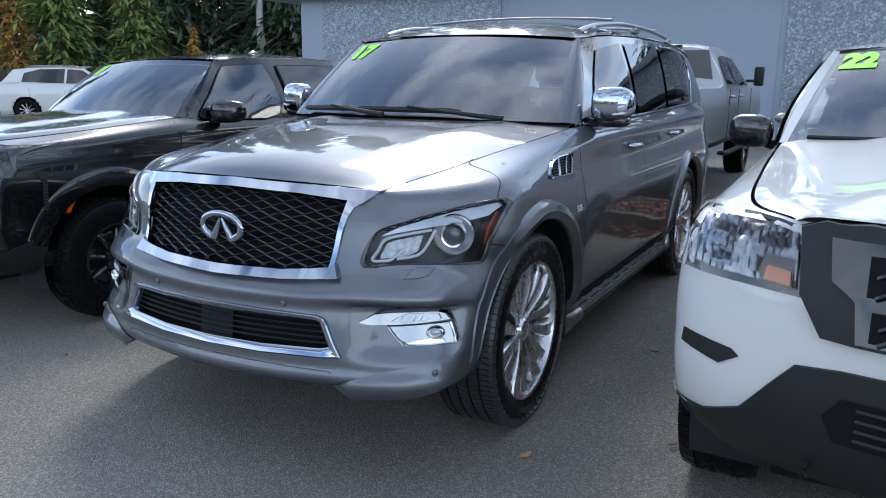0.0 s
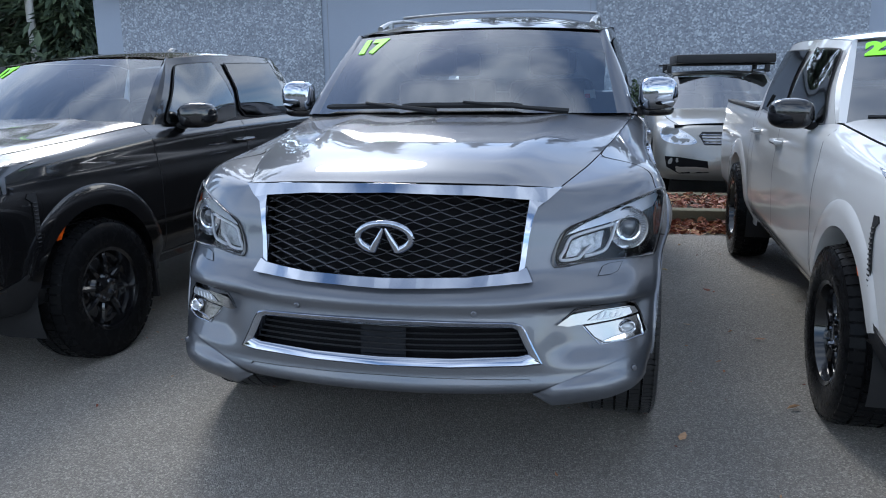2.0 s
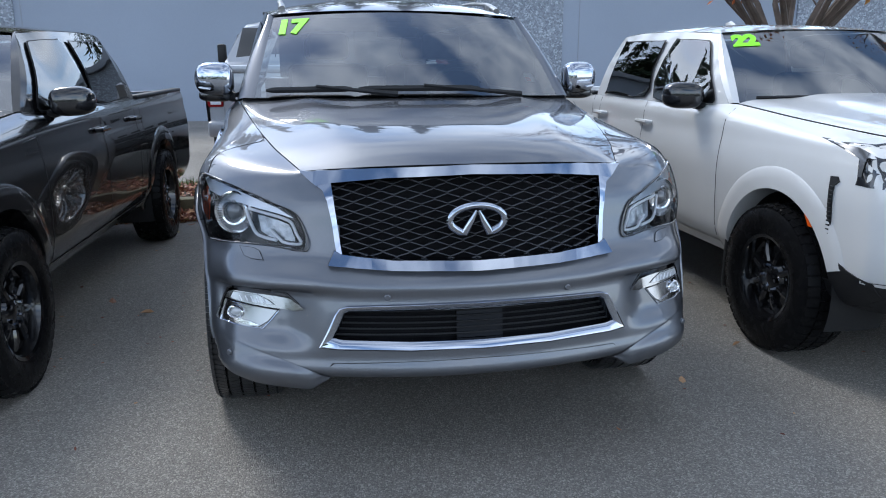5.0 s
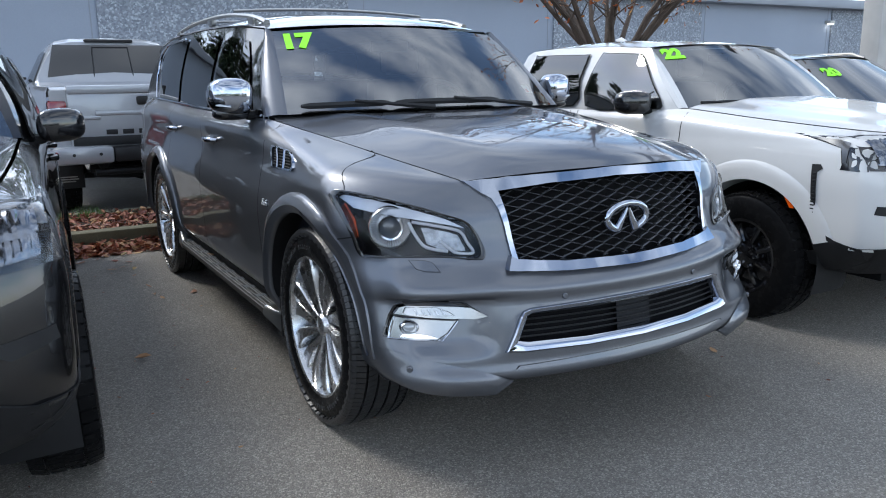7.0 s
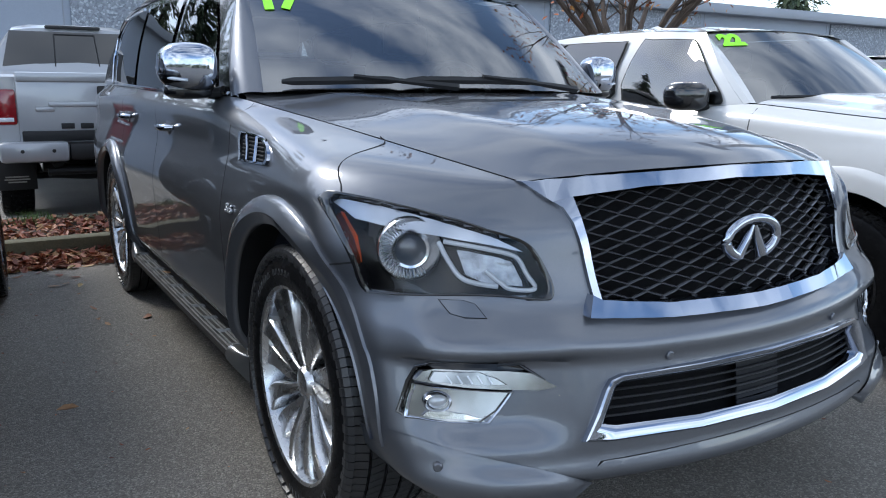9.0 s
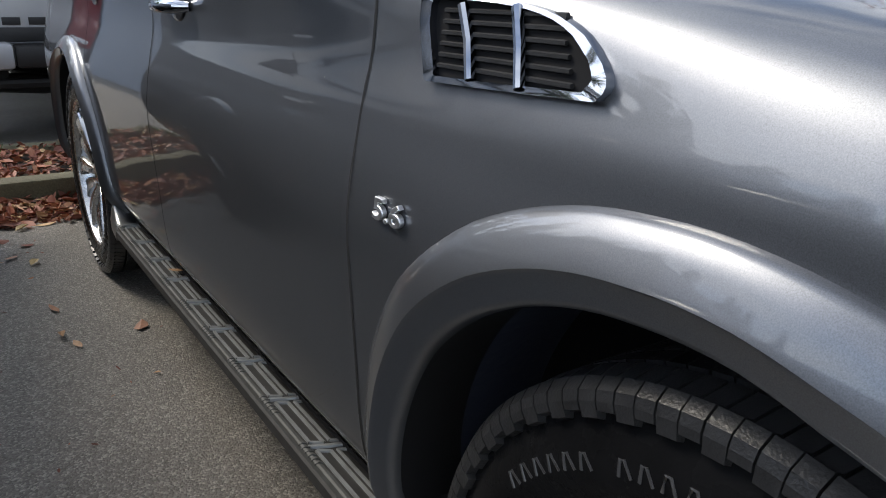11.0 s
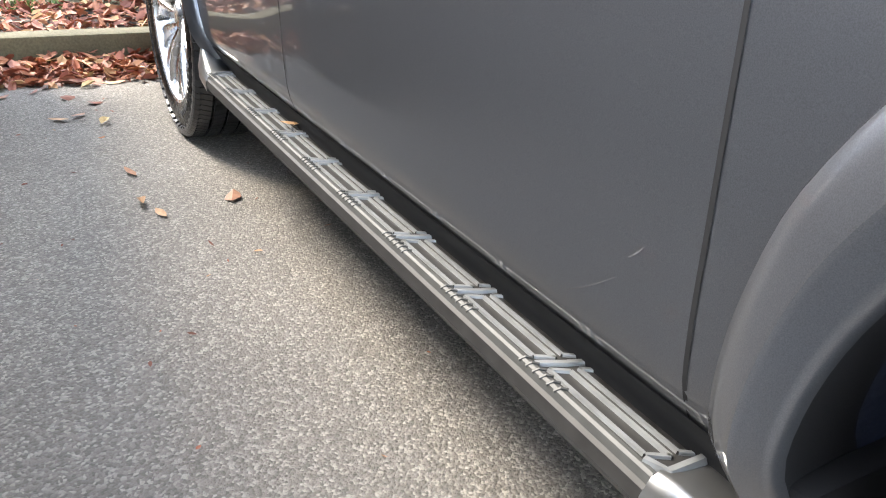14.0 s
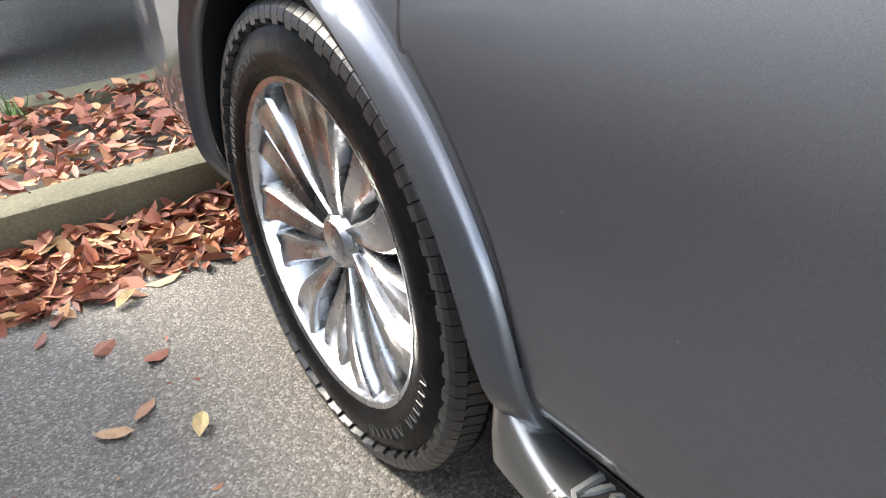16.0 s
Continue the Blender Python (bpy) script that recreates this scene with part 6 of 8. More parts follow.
# ---- SUV wheels ----
def suv_wheel():
    """Alloy wheel at the origin, outer face towards -x."""
    R, W = 0.417, 0.275
    bm = bmesh.new()
    lathe(bm, [(0.10, 0.290), (-0.06, 0.285), (-0.122, 0.294), (-0.131, 0.299), (-0.127, 0.289), (-0.090, 0.278), (-0.02, 0.270), (0.04, 0.25)], 64)
    wheel = part("wheel", bm, M_ALU, None, "polished multi-spoke alloy wheel")
    prof = [(0.135, 0.29), (0.1375, 0.33), (0.132, 0.37), (0.118, R - 0.012), (0.09, R - 0.004), (0, R), (-0.09, R - 0.004), (-0.118, R - 0.012), (-0.132, 0.372),
            (-0.139, 0.345), (-0.1385, 0.325), (-0.134, 0.312), (-0.130, 0.298), (-0.115, 0.290)]
    bm = bmesh.new()
    lathe(bm, prof, 72)
    tyre = part("tyre", bm, M_RUBBER, wheel, "black all-season tyre")
    bm = bmesh.new()
    for k in range(104):
        for j, (x0, x1, h, skew) in enumerate(((-0.128, -0.080, 0.004, 0.015), (-0.070, -0.030, 0.004, -0.02), (-0.020, 0.022, 0.004, 0.02), (0.032, 0.072, 0.004, -0.02), (0.082, 0.128, 0.004, 0.015))):
            a0 = 2 * math.pi * (k + 0.15 * j) / 104
            w = 2 * math.pi / 104 * (0.86 if j in (0, 4) else 0.90)
            q = []
            for a, x, sk in ((a0, x0, 0), (a0 + w, x0, 0), (a0 + w, x1, skew), (a0, x1, skew)):
                for rr in (R - 0.02, R + 0.005 - (0.012 if abs(x) > 0.12 else 0)):
                    q.append(bm.verts.new((x, rr * math.cos(a + sk), rr * math.sin(a + sk))))
            b, t = q[0::2], q[1::2]
            bm.faces.new(t)
            for i in range(4):
                bm.faces.new([b[i], b[(i + 1) % 4], t[(i + 1) % 4], t[i]])
    for k in range(104):
        for sx in (-1, 1):
            a0, w = 2 * math.pi * k / 104, 2 * math.pi / 104 * (0.93 if k % 2 else 0.90)
            lo = 0.383 if k % 2 else 0.390
            pts = [(0.120, R + 0.002), (0.1335, 0.409), (0.1372, 0.399), (0.1375, lo)]
            ring = [[bm.verts.new((sx * x, r * math.cos(a), r * math.sin(a))) for x, r in pts] for a in (a0, a0 + w)]
            back = [[bm.verts.new((sx * (x - 0.014), (r - 0.006) * math.cos(a), (r - 0.006) * math.sin(a))) for x, r in pts] for a in (a0 - 0.001, a0 + w + 0.001)]
            for q in range(3):
                bm.faces.new([ring[0][q], ring[0][q + 1], ring[1][q + 1], ring[1][q]])
                for e in (0, 1):
                    bm.faces.new([ring[e][q], ring[e][q + 1], back[e][q + 1], back[e][q]])
            bm.faces.new([ring[0][3], ring[1][3], back[1][3], back[0][3]])
    bmesh.ops.recalc_face_normals(bm, faces=bm.faces)
    # tread rubber coloured paler to make up for little light under the arch
    part("tread", bm, bpy.data.materials.get("lightened_tread") or material("lightened_tread", (0.022, 0.022, 0.023), 0.30, vary=0.3, scale=40, bump=0.12, bump_scale=300, specular=0.45), tyre, smooth=False)
    # raised bars coloured paler than the rubber for the light they catch
    M_LET = bpy.data.materials.get("raised_letter_sheen") or material("raised_letter_sheen", (0.05, 0.05, 0.052), 0.34)
    for base, count in ((200, 13), (20, 13)):
        for k in range(count):
            if k in (6,):
                continue
            a = radians(base + k * 4.4)
            bm = bmesh.new()
            tube(bm, [(-0.1390, (0.340 + r) * math.cos(a + radians(d)), (0.340 + r) * math.sin(a + radians(d))) for d, r in ((0, -0.008), (0.9, 0.009), (1.8, 0.009), (2.7, -0.008))], 0.0022, 5, flat=1.0)
            for v in bm.verts:
                v.co.x = -0.1390 + (v.co.x + 0.1390) * 0.5
            part("sidewall_bar", bm, M_LET, tyre)
    # seven pairs of curved spokes
    for k in range(7):
        for j in (0, 1):
            a_hub = 2 * math.pi * (k + (0.40 if j else -0.02)) / 7
            sweep = radians(10)
            rows = []
            for t in np.linspace(0, 1, 10):
                r = 0.046 + (0.291 - 0.046) * t
                a = a_hub + sweep * math.sin(t * math.pi * 0.75) + (0.10 if j else -0.06) * t
                half = 0.013 + 0.029 * t ** 1.2
                x = -0.092 - 0.030 * math.sin(t * math.pi * 0.55) + (0.010 if j else 0.0)
                c, n = np.array([math.cos(a), math.sin(a)]), np.array([-math.sin(a), math.cos(a)])
                row = []
                for u, dx in ((-1.0, 0.045), (-1.0, 0.008), (-0.82, 0.0), (-0.2, 0.003), (0.25, 0.007), (0.82, 0.004), (1.0, 0.012), (1.0, 0.045)):
                    p = c * r + n * half * u
                    row.append((x + dx, p[0], p[1]))
                rows.append(row)
            bm = grid(rows)
            bmesh.ops.recalc_face_normals(bm, faces=bm.faces)
            part("spoke", bm, M_ALU, wheel)
    bm = bmesh.new()
    lathe(bm, [(-0.02, 0.088), (-0.070, 0.084), (-0.080, 0.072), (-0.082, 0.056), (-0.092, 0.050), (-0.098, 0.046), (-0.096, 0.043), (-0.100, 0.040), (-0.103, 0.028), (-0.104, 0.0)], 48)
    part("hub", bm, M_ALU, wheel)
    for k in range(6):
        a = 2 * math.pi * (k + 0.5) / 6
        bm = bmesh.new()
        lathe(bm, [(-0.060, 0.009), (-0.084, 0.0085), (-0.087, 0.006), (-0.087, 0.0)], 6, centre=(0, 0.064 * math.cos(a), 0.064 * math.sin(a)))
        part("lug_nut", bm, M_CHROME, wheel)
    bm = bmesh.new()
    lathe(bm, [(-0.01, 0.20), (-0.03, 0.20), (-0.03, 0.09), (0.03, 0.09), (0.03, 0.0)], 40)
    part("brake_disc", bm, material("brake_steel", (0.10, 0.095, 0.09), 0.5, 0.8, vary=0.2, scale=30), wheel)
    bm = bmesh.new()
    lathe(bm, [(0.05, 0.27), (0.06, 0.0)], 24)
    part("wheel_back", bm, M_DARK, wheel)
    return wheel


w0 = suv_wheel()
w0.parent = suv
w0.matrix_basis = pose(-0.85, HUB_F, HUB_Z, 20, 0, 0)
for m in (pose(-0.848, HUB_R, HUB_Z, -8, 0, 0), pose(0.85, HUB_F, HUB_Z, 35, 0, 180), pose(0.85, HUB_R, HUB_Z, 5, 0, 180)):
    copy_thing(w0, m)

# ---- other vehicles ----
def loft_top(front_y, front_c, front_z, edge):
    E = spline(edge, 6)

    def top(nf, nc, ym, ye, ns, xs):
        out = [(xs * i / nf, front_y + front_c * (xs * i / nf) ** 2, front_z - 0.04 * (xs * i / nf) ** 2) for i in range(nf)]
        for y in list(np.linspace(E[0, 0], ym, nc + 1)[:-1]) + list(np.linspace(ym, ye, ns)):
            out.append((np.interp(y, E[:, 0], E[:, 1]), y, np.interp(y, E[:, 0], E[:, 2])))
        return np.array(out)
    return top, E


def drape_front(skin, name, poly, mat, parent, off, thick=0.0, label="", step=0.04):
    bm = outward(skin.on_front(plate(poly, step), off), lambda c: (c.x * 0.8, -1, 0))
    if thick:
        thicken(bm, lambda co: (0, 1, 0), thick)
    return part(name, bm, mat, parent, label)


def drape_side(skin, name, poly, mat, parent, off, s, thick=0.0, label="", step=0.05):
    bm = outward(skin.on_side(plate(poly, step), off, s), lambda c: (s, -0.3, 0))
    if thick:
        thicken(bm, lambda co: (-s, 0, 0), thick)
    return part(name, bm, mat, parent, label)


def band(skin, name, run, width, mat, parent, s, off=0.001):
    R = np.array(run, float)
    T = np.gradient(R, axis=0)
    T /= np.linalg.norm(T, axis=1)[:, None]
    N = np.stack([-T[:, 1], T[:, 0]], 1)
    P = [[(*(R[i] + N[i] * w), 0) for w in (-width / 2, width / 2)] for i in range(len(R))]
    return part(name, skin.on_side(grid(P), off, s), mat, parent)


def plain_wheel(R, W, rim, face_mat, style, tyre_label):
    """Wheel at the origin, outer face towards -x."""
    bm = bmesh.new()
    lathe(bm, [(0.08, rim + 0.005), (-W * 0.30, rim - 0.012), (-W * 0.44, rim), (-W * 0.465, rim + 0.008), (-W * 0.44, rim - 0.010), (-W * 0.24, rim - 0.022), (-W * 0.20, rim * 0.80),
               (-W * 0.26, rim * 0.62), (-W * 0.23, rim * 0.42), (-W * 0.30, rim * 0.36), (-W * 0.31, rim * 0.20), (-W * 0.33, rim * 0.16), (-W * 0.34, 0.0)] if style == "steel" else
          [(0.08, rim + 0.005), (-W * 0.30, rim - 0.012), (-W * 0.44, rim), (-W * 0.465, rim + 0.008), (-W * 0.42, rim - 0.012), (0.0, rim - 0.03), (0.02, 0.0)], 48)
    wheel = part("wheel", bm, face_mat if style == "steel" else M_DARK, None, "black steel wheel" if style == "steel" else "alloy wheel")
    bm = bmesh.new()
    h = W / 2
    lathe(bm, [(h * 0.9, rim), (h, rim + 0.05), (h * 0.96, R - 0.03), (h * 0.80, R - 0.006), (0, R), (-h * 0.80, R - 0.006), (-h * 0.96, R - 0.03), (-h, rim + 0.06), (-h * 0.96, rim + 0.02), (-h * 0.86, rim - 0.004)], 56)
    tyre = part("tyre", bm, M_RUBBER, wheel, tyre_label)
    bm = bmesh.new()
    N = 46
    for k in range(N):
        for j, (x0, x1) in enumerate(((-0.92 * h, -0.52 * h), (-0.44 * h, -0.06 * h), (0.06 * h, 0.44 * h), (0.52 * h, 0.92 * h))):
            a0 = 2 * math.pi * (k + 0.3 * j) / N
            w = 2 * math.pi / N * 0.8
            q = []
            for a, x in ((a0, x0), (a0 + w, x0), (a0 + w, x1), (a0, x1)):
                for rr in (R - 0.02, R + 0.004 - (0.014 if abs(x) > 0.85 * h else 0)):
                    q.append(bm.verts.new((x, rr * math.cos(a), rr * math.sin(a))))
            b, t = q[0::2], q[1::2]
            bm.faces.new(t)
            for i in range(4):
                bm.faces.new([b[i], b[(i + 1) % 4], t[(i + 1) % 4], t[i]])
    bmesh.ops.recalc_face_normals(bm, faces=bm.faces)
    part("tread", bm, M_RUBBER, tyre, smooth=False)
    if style == "steel":
        for k in range(8):
            a = 2 * math.pi * k / 8
            bm = bmesh.new()
            lathe(bm, [(-W * 0.245, 0.022), (-W * 0.262, 0.019), (-W * 0.262, 0.0)], 14, centre=(0, 0, 0))
            for v in bm.verts:
                v.co.y *= 1.25
                v.co = Matrix.Rotation(a, 3, "X") @ (v.co + Vector((0.012, rim * 0.72, 0)))
            part("wheel_slot", bm, M_DARK, wheel)
            bm = bmesh.new()
            tube(bm, [Matrix.Rotation(a + math.pi / 8, 3, "X") @ Vector((-W * x, rim * r, 0)) for x, r in ((0.29, 0.38), (0.285, 0.62), (0.25, 0.88))], [0.016, 0.020, 0.014], 8)
            part("wheel_rib", bm, face_mat, wheel)
        for k in range(6):
            a = 2 * math.pi * k / 6
            bm = bmesh.new()
            lathe(bm, [(-W * 0.28, 0.011), (-W * 0.37, 0.010), (-W * 0.38, 0.0)], 6, centre=(0, rim * 0.30 * math.cos(a), rim * 0.30 * math.sin(a)))
            part("lug_nut", bm, M_CHROME, wheel)
    else:
        for k in range(10):
            a = 2 * math.pi * k / 10
            bm = bmesh.new()
            tube(bm, [Matrix.Rotation(a + d, 3, "X") @ Vector((-W * x, rim * r, 0)) for x, r, d in ((0.30, 0.12, 0), (0.36, 0.5, 0.03), (0.40, 0.96, 0.0))], [0.014, 0.013, 0.017], 6)
            part("spoke", bm, face_mat, wheel)
        bm = bmesh.new()
        lathe(bm, [(-W * 0.2, 0.06), (-W * 0.34, 0.05), (-W * 0.37, 0.0)], 20)
        part("hub", bm, face_mat, wheel)
    return wheel


def fit_wheels(thing, proto, places):
    for k, (x, y, z) in enumerate(places):
        m = pose(x, y, z, 17 * k, 0, 0 if x < 0 else 180)
        if k == 0:
            proto.parent = thing
            proto.matrix_basis = m
        else:
            copy_thing(proto, m)


# crew-cab pickup
TR_LEVELS = [(0.38, 0.20, 0.30, 0.82, 0.20), (0.50, 0.02, 0.33, 0.885, 0.22), (0.62, -0.03, 0.33, 0.902, 0.22), (0.75, -0.03, 0.33, 0.908, 0.22),
             (0.86, -0.02, 0.33, 0.912, 0.22), (0.96, 0.00, 0.33, 0.905, 0.22), (1.04, 0.03, 0.33, 0.892, 0.24)]
tr_top, TR_E = loft_top(0.07, 0.33, 1.130, [(0.20, 0.60, 1.116), (0.42, 0.735, 1.124), (1.00, 0.785, 1.162), (1.45, 0.80, 1.198), (1.66, 0.808, 1.208), (2.10, 0.855, 1.182), (3.40, 0.865, 1.180), (5.40, 0.87, 1.185)])
tr_skin = Skin(TR_LEVELS, tr_top, n_front=30, n_corner=44, y_mid=0.88, y_end=5.25, n_side=120, taper=(9, 1, 0), mix10=(0.2, 0.6))


def tr_screen(u, v):
    xb, yb, zb = 0.775 * u, 1.620 - 0.15 * (1 - u * u), 1.214 + 0.010 * (1 - u * u)
    xt, yt, zt = 0.635 * u, 2.120 - 0.09 * (1 - u * u), 1.608 + 0.022 * (1 - u * u)
    return (xb + (xt - xb) * v, yb + (yt - yb) * v - 0.010 * math.sin(math.pi * v), zb + (zt - zb) * v + 0.010 * math.sin(math.pi * v))


TR_ROOF = spline([(2.12, 0.662, 1.612), (2.45, 0.712, 1.630), (3.05, 0.722, 1.638), (3.38, 0.712, 1.624), (3.50, 0.700, 1.594)], 6)


def tr_side(y, z):
    xb, zb = np.interp(y, TR_E[:, 0], TR_E[:, 1]), np.interp(y, TR_E[:, 0], TR_E[:, 2])
    xr, zr = np.interp(y, TR_ROOF[:, 0], TR_ROOF[:, 1]), np.interp(y, TR_ROOF[:, 0], TR_ROOF[:, 2])
    t = (z - zb) / (zr - zb)
    return xb + (xr - xb) * t + 0.020 * math.sin(math.pi * min(max(t, 0), 1))


def side_plate(fn, name, poly, mat, parent, s, off, step=0.05, label=""):
    bm = plate(poly, step)
    for v in bm.verts:
        y, z = v.co.x, v.co.y
        v.co = (s * (fn(y, z) + off), y, z)
    outward(bm, lambda c: (s, 0, 0))
    return part(name, bm, mat, parent, label)


M_FLUTE = material("fluted_reflector", (0.22, 0.23, 0.25), 0.14, 1.0, vary=0.3, scale=40)


def pickup(name, label, paint, m, number):
    t = empty(name, label, "pickup truck")
    bm = tr_skin.mesh(arches=((0.99, 0.385, 0.455), (4.13, 0.385, 0.455)))
    for f in bm.faces:
        c = f.calc_center_median()
        if c.y < 0.62 and c.z < np.interp(abs(c.x), [0.0, 0.44, 0.545, 0.675, 0.78, 0.95], [0.76, 0.755, 0.74, 0.58, 0.53, 0.52]):
            f.material_index = 1
    body = part("body", bm, (paint, M_TRIM), t)
    # hood
    rows = []
    for w in np.linspace(0, 1, 26) ** 1.3:
        yc, ye = 0.095 + w * (1.46 - 0.095), 0.16 + w * (1.60 - 0.16)
        xe, ze = np.interp(ye, TR_E[:, 0], TR_E[:, 1]), np.interp(ye, TR_E[:, 0], TR_E[:, 2])
        row = []
        for u in np.linspace(-1, 1, 41):
            a = abs(u)
            lift = 0.020 * min(1, w * 6)
            bulge = 0.022 * (1 / (1 + math.exp((a - 0.55) * 26))) * min(1, w * 5)
            edge = min(1, (1 - a) * 10) ** 0.5
            row.append((xe * u * 0.985, ye + (yc - ye) * (1 - u * u), ze + 0.004 + (lift * (1 - a ** 3) + 0.016) * edge + bulge))
        rows.append(row)
    part("hood", grid(rows), M_WHITEWET if paint is M_WHITEP else M_BLACKWET, t)
    part("windscreen", outward(grid([[tr_screen(u, v) for u in np.linspace(-1, 1, 21)] for v in np.linspace(0, 1, 9)]), lambda c: (0, -1, 1)), M_WINDSH, t, "dark tinted windscreen")
    rows = []
    for w in np.linspace(0, 1, 20):
        ye = 2.118 + w * (3.50 - 2.118)
        xr, zr = np.interp(ye, TR_ROOF[:, 0], TR_ROOF[:, 1]), np.interp(ye, TR_ROOF[:, 0], TR_ROOF[:, 2])
        rows.append([(xr * u, ye - 0.09 * (1 - u * u) * (1 - w), zr + (0.022 + 0.030 * math.sin(math.pi * w)) * (1 - abs(u) ** 2.8)) for u in np.linspace(-1, 1, 25)])
    part("roof", grid(rows), paint, t)
    bm = bmesh.new()
    tube(bm, [(0.0, 3.10, 1.675), (0.0, 3.15, 1.71), (0.0, 3.21, 1.715)], [0.03, 0.02, 0.006], 8, flat=1.4)
    part("roof_antenna", bm, paint, t)
    for s in (-1, 1):
        surround = [(1.67, 1.205), (1.86, 1.385), (2.09, 1.606), (2.45, 1.628), (3.05, 1.636), (3.40, 1.622), (3.50, 1.592), (3.54, 1.40), (3.575, 1.182), (2.7, 1.181), (2.1, 1.182)]
        side_plate(tr_side, "cab_side", surround, paint, t, s, 0.0)
        front = [(1.80, 1.228), (1.94, 1.385), (2.10, 1.540), (2.18, 1.566), (2.42, 1.575), (2.50, 1.550), (2.53, 1.212), (1.95, 1.208)]
        back = [(2.68, 1.212), (2.66, 1.40), (2.64, 1.560), (2.70, 1.574), (3.26, 1.580), (3.31, 1.560), (3.36, 1.222), (3.32, 1.210)]
        for nm, poly, glass in (("front_side_window", front, M_SIDEG), ("rear_side_window", back, M_TINT)):
            side_plate(tr_side, "window_seal", shrink(smooth_poly(poly, 3), 1.035), M_TRIM, t, s, 0.012)
            side_plate(tr_side, nm, smooth_poly(poly, 3), glass, t, s, 0.018)
        rows = []
        for k in np.linspace(0, 1, 10):
            a = Vector(tr_screen(s, k))
            y, z = 1.67 + k * 0.43, 1.207 + k * 0.402
            b = Vector((s * tr_side(y, z), y, z))
            mm = (a + b) / 2 + Vector((s * 0.012, -0.010, 0.005))
            rows.append([a, mm, b])
        part("front_pillar", grid(rows), paint, t)
        # seams, handles, trims
        for run in ([(1.57, z) for z in np.linspace(0.47, 1.19, 24)], [(2.62, z) for z in np.linspace(0.45, 1.175, 24)], [(3.44 + 0.05 * max(0, 1 - (z - 0.45) / 0.4) * -1, z) for z in np.linspace(0.45, 1.17, 24)], [(3.595, z) for z in np.linspace(0.45, 1.18, 24)]):
            band(tr_skin, "door_seam", run, 0.006, M_GAP, t, s)
        band(tr_skin, "sill_line", [(y, 0.440) for y in np.linspace(1.52, 3.60, 30)], 0.012, M_SATIN, t, s, 0.004)
        drape_side(tr_skin, "amber_marker", [(0.716, 0.700), (0.690, 0.700), (0.742, 0.812), (0.785, 0.810)], M_AMBER, t, 0.006, s, 0.006, "amber side marker", 0.02)
        for y, z in ((2.58, 1.045), (3.38, 1.055)):
            x = tr_skin.x_at(y, z)
            bm = bmesh.new()
            tube(bm, [(s * (x + h), y + d, z) for d, h in ((-0.10, 0.0), (-0.08, 0.03), (0.08, 0.03), (0.10, 0.0))], [0.012, 0.016, 0.016, 0.012], 8)
            part("door_handle", bm, paint if paint is M_WHITEP else M_GLOSSBK, t)
        # arch lip with a soft crease round it
        for hy in (0.99, 4.13):
            for (r0, r1, h) in ((0.448, 0.570, 0.012),):
                rows = []
                for a in np.linspace(-4, 162 if hy < 2 else 184, 48):
                    ca, sa = math.cos(radians(a)), math.sin(radians(a))
                    row = []
                    for f, hh in ((-0.10, -0.09), (0.0, 0.0), (0.05, h), (0.5, h * 1.05), (0.85, h * 0.7), (1.0, 0.0)):
                        r = r0 + (r1 - r0) * f
                        y, z = hy + r * ca, 0.385 + r * sa * 0.98
                        row.append((s * (tr_skin.x_at(hy + max(r, r0) * ca, 0.385 + max(r, r0) * sa) + hh), y, z))
                    rows.append(row)
                bm = grid(rows)
                bmesh.ops.recalc_face_normals(bm, faces=bm.faces)
                part("wheel_arch", bm, paint, t)
            bm = bmesh.new()
            lathe(bm, [(s * 0.88, 0.45), (s * 0.66, 0.455), (s * 0.58, 0.44), (s * 0.58, 0.0)], 30, centre=(0, hy, 0.385), a0=radians(-20), a1=radians(200))
            part("arch_liner", bm, M_TRIM, t)
            bm = bmesh.new()
            box(bm, s * 0.66, s * 0.885, hy + 0.45, hy + 0.475, 0.20, 0.50, 0.005)
            part("mud_flap", bm, M_TRIM, t)
        # mirror
        bm = bmesh.new()
        bmesh.ops.create_uvsphere(bm, u_segments=24, v_segments=16, radius=1)
        for v in bm.verts:
            p = [math.copysign(abs(c) ** 0.7, c) for c in v.co]
            v.co = (s * 0.965 + p[0] * 0.105, 1.93 + p[1] * 0.075 + 0.12 * (s * p[0]) * 0.3, 1.245 + p[2] * 0.078)
        mir = part("door_mirror", bm, M_GLOSSBK, t, "gloss black door mirror")
        bm = bmesh.new()
        tube(bm, [(s * 0.93, 1.95, 1.20), (s * 0.87, 1.92, 1.182), (s * 0.83, 1.89, 1.190)], [0.03, 0.03, 0.035], 8, flat=0.7)
        part("mirror_arm", bm, M_TRIM, mir)
        # headlight: dark housing from the grille round to the side, fluted reflector, amber block, clear cover
        wing = drape_side(tr_skin, "headlight_wing", [(0.755, 1.108), (0.600, 1.080), (0.455, 1.045), (0.435, 0.962), (0.440, 0.936), (0.30, 0.936), (0.30, 1.090), (0.49, 1.098)], M_GLOSSBK, t, 0.003, s, 0.0, "dark wrap-round headlight end", 0.03)
        drape_side(tr_skin, "wing_lens", [(0.66, 1.096), (0.560, 1.078), (0.448, 1.046), (0.430, 0.972), (0.41, 0.972), (0.41, 1.075), (0.48, 1.088)], M_LAMPBK, wing, 0.006, s, 0.0, "", 0.03)
        P = [(x * s, z) for x, z in [(0.562, 1.106), (0.67, 1.112), (0.80, 1.108), (0.868, 1.098), (0.885, 1.02), (0.880, 0.940), (0.74, 0.940), (0.645, 0.938), (0.546, 0.934)]]
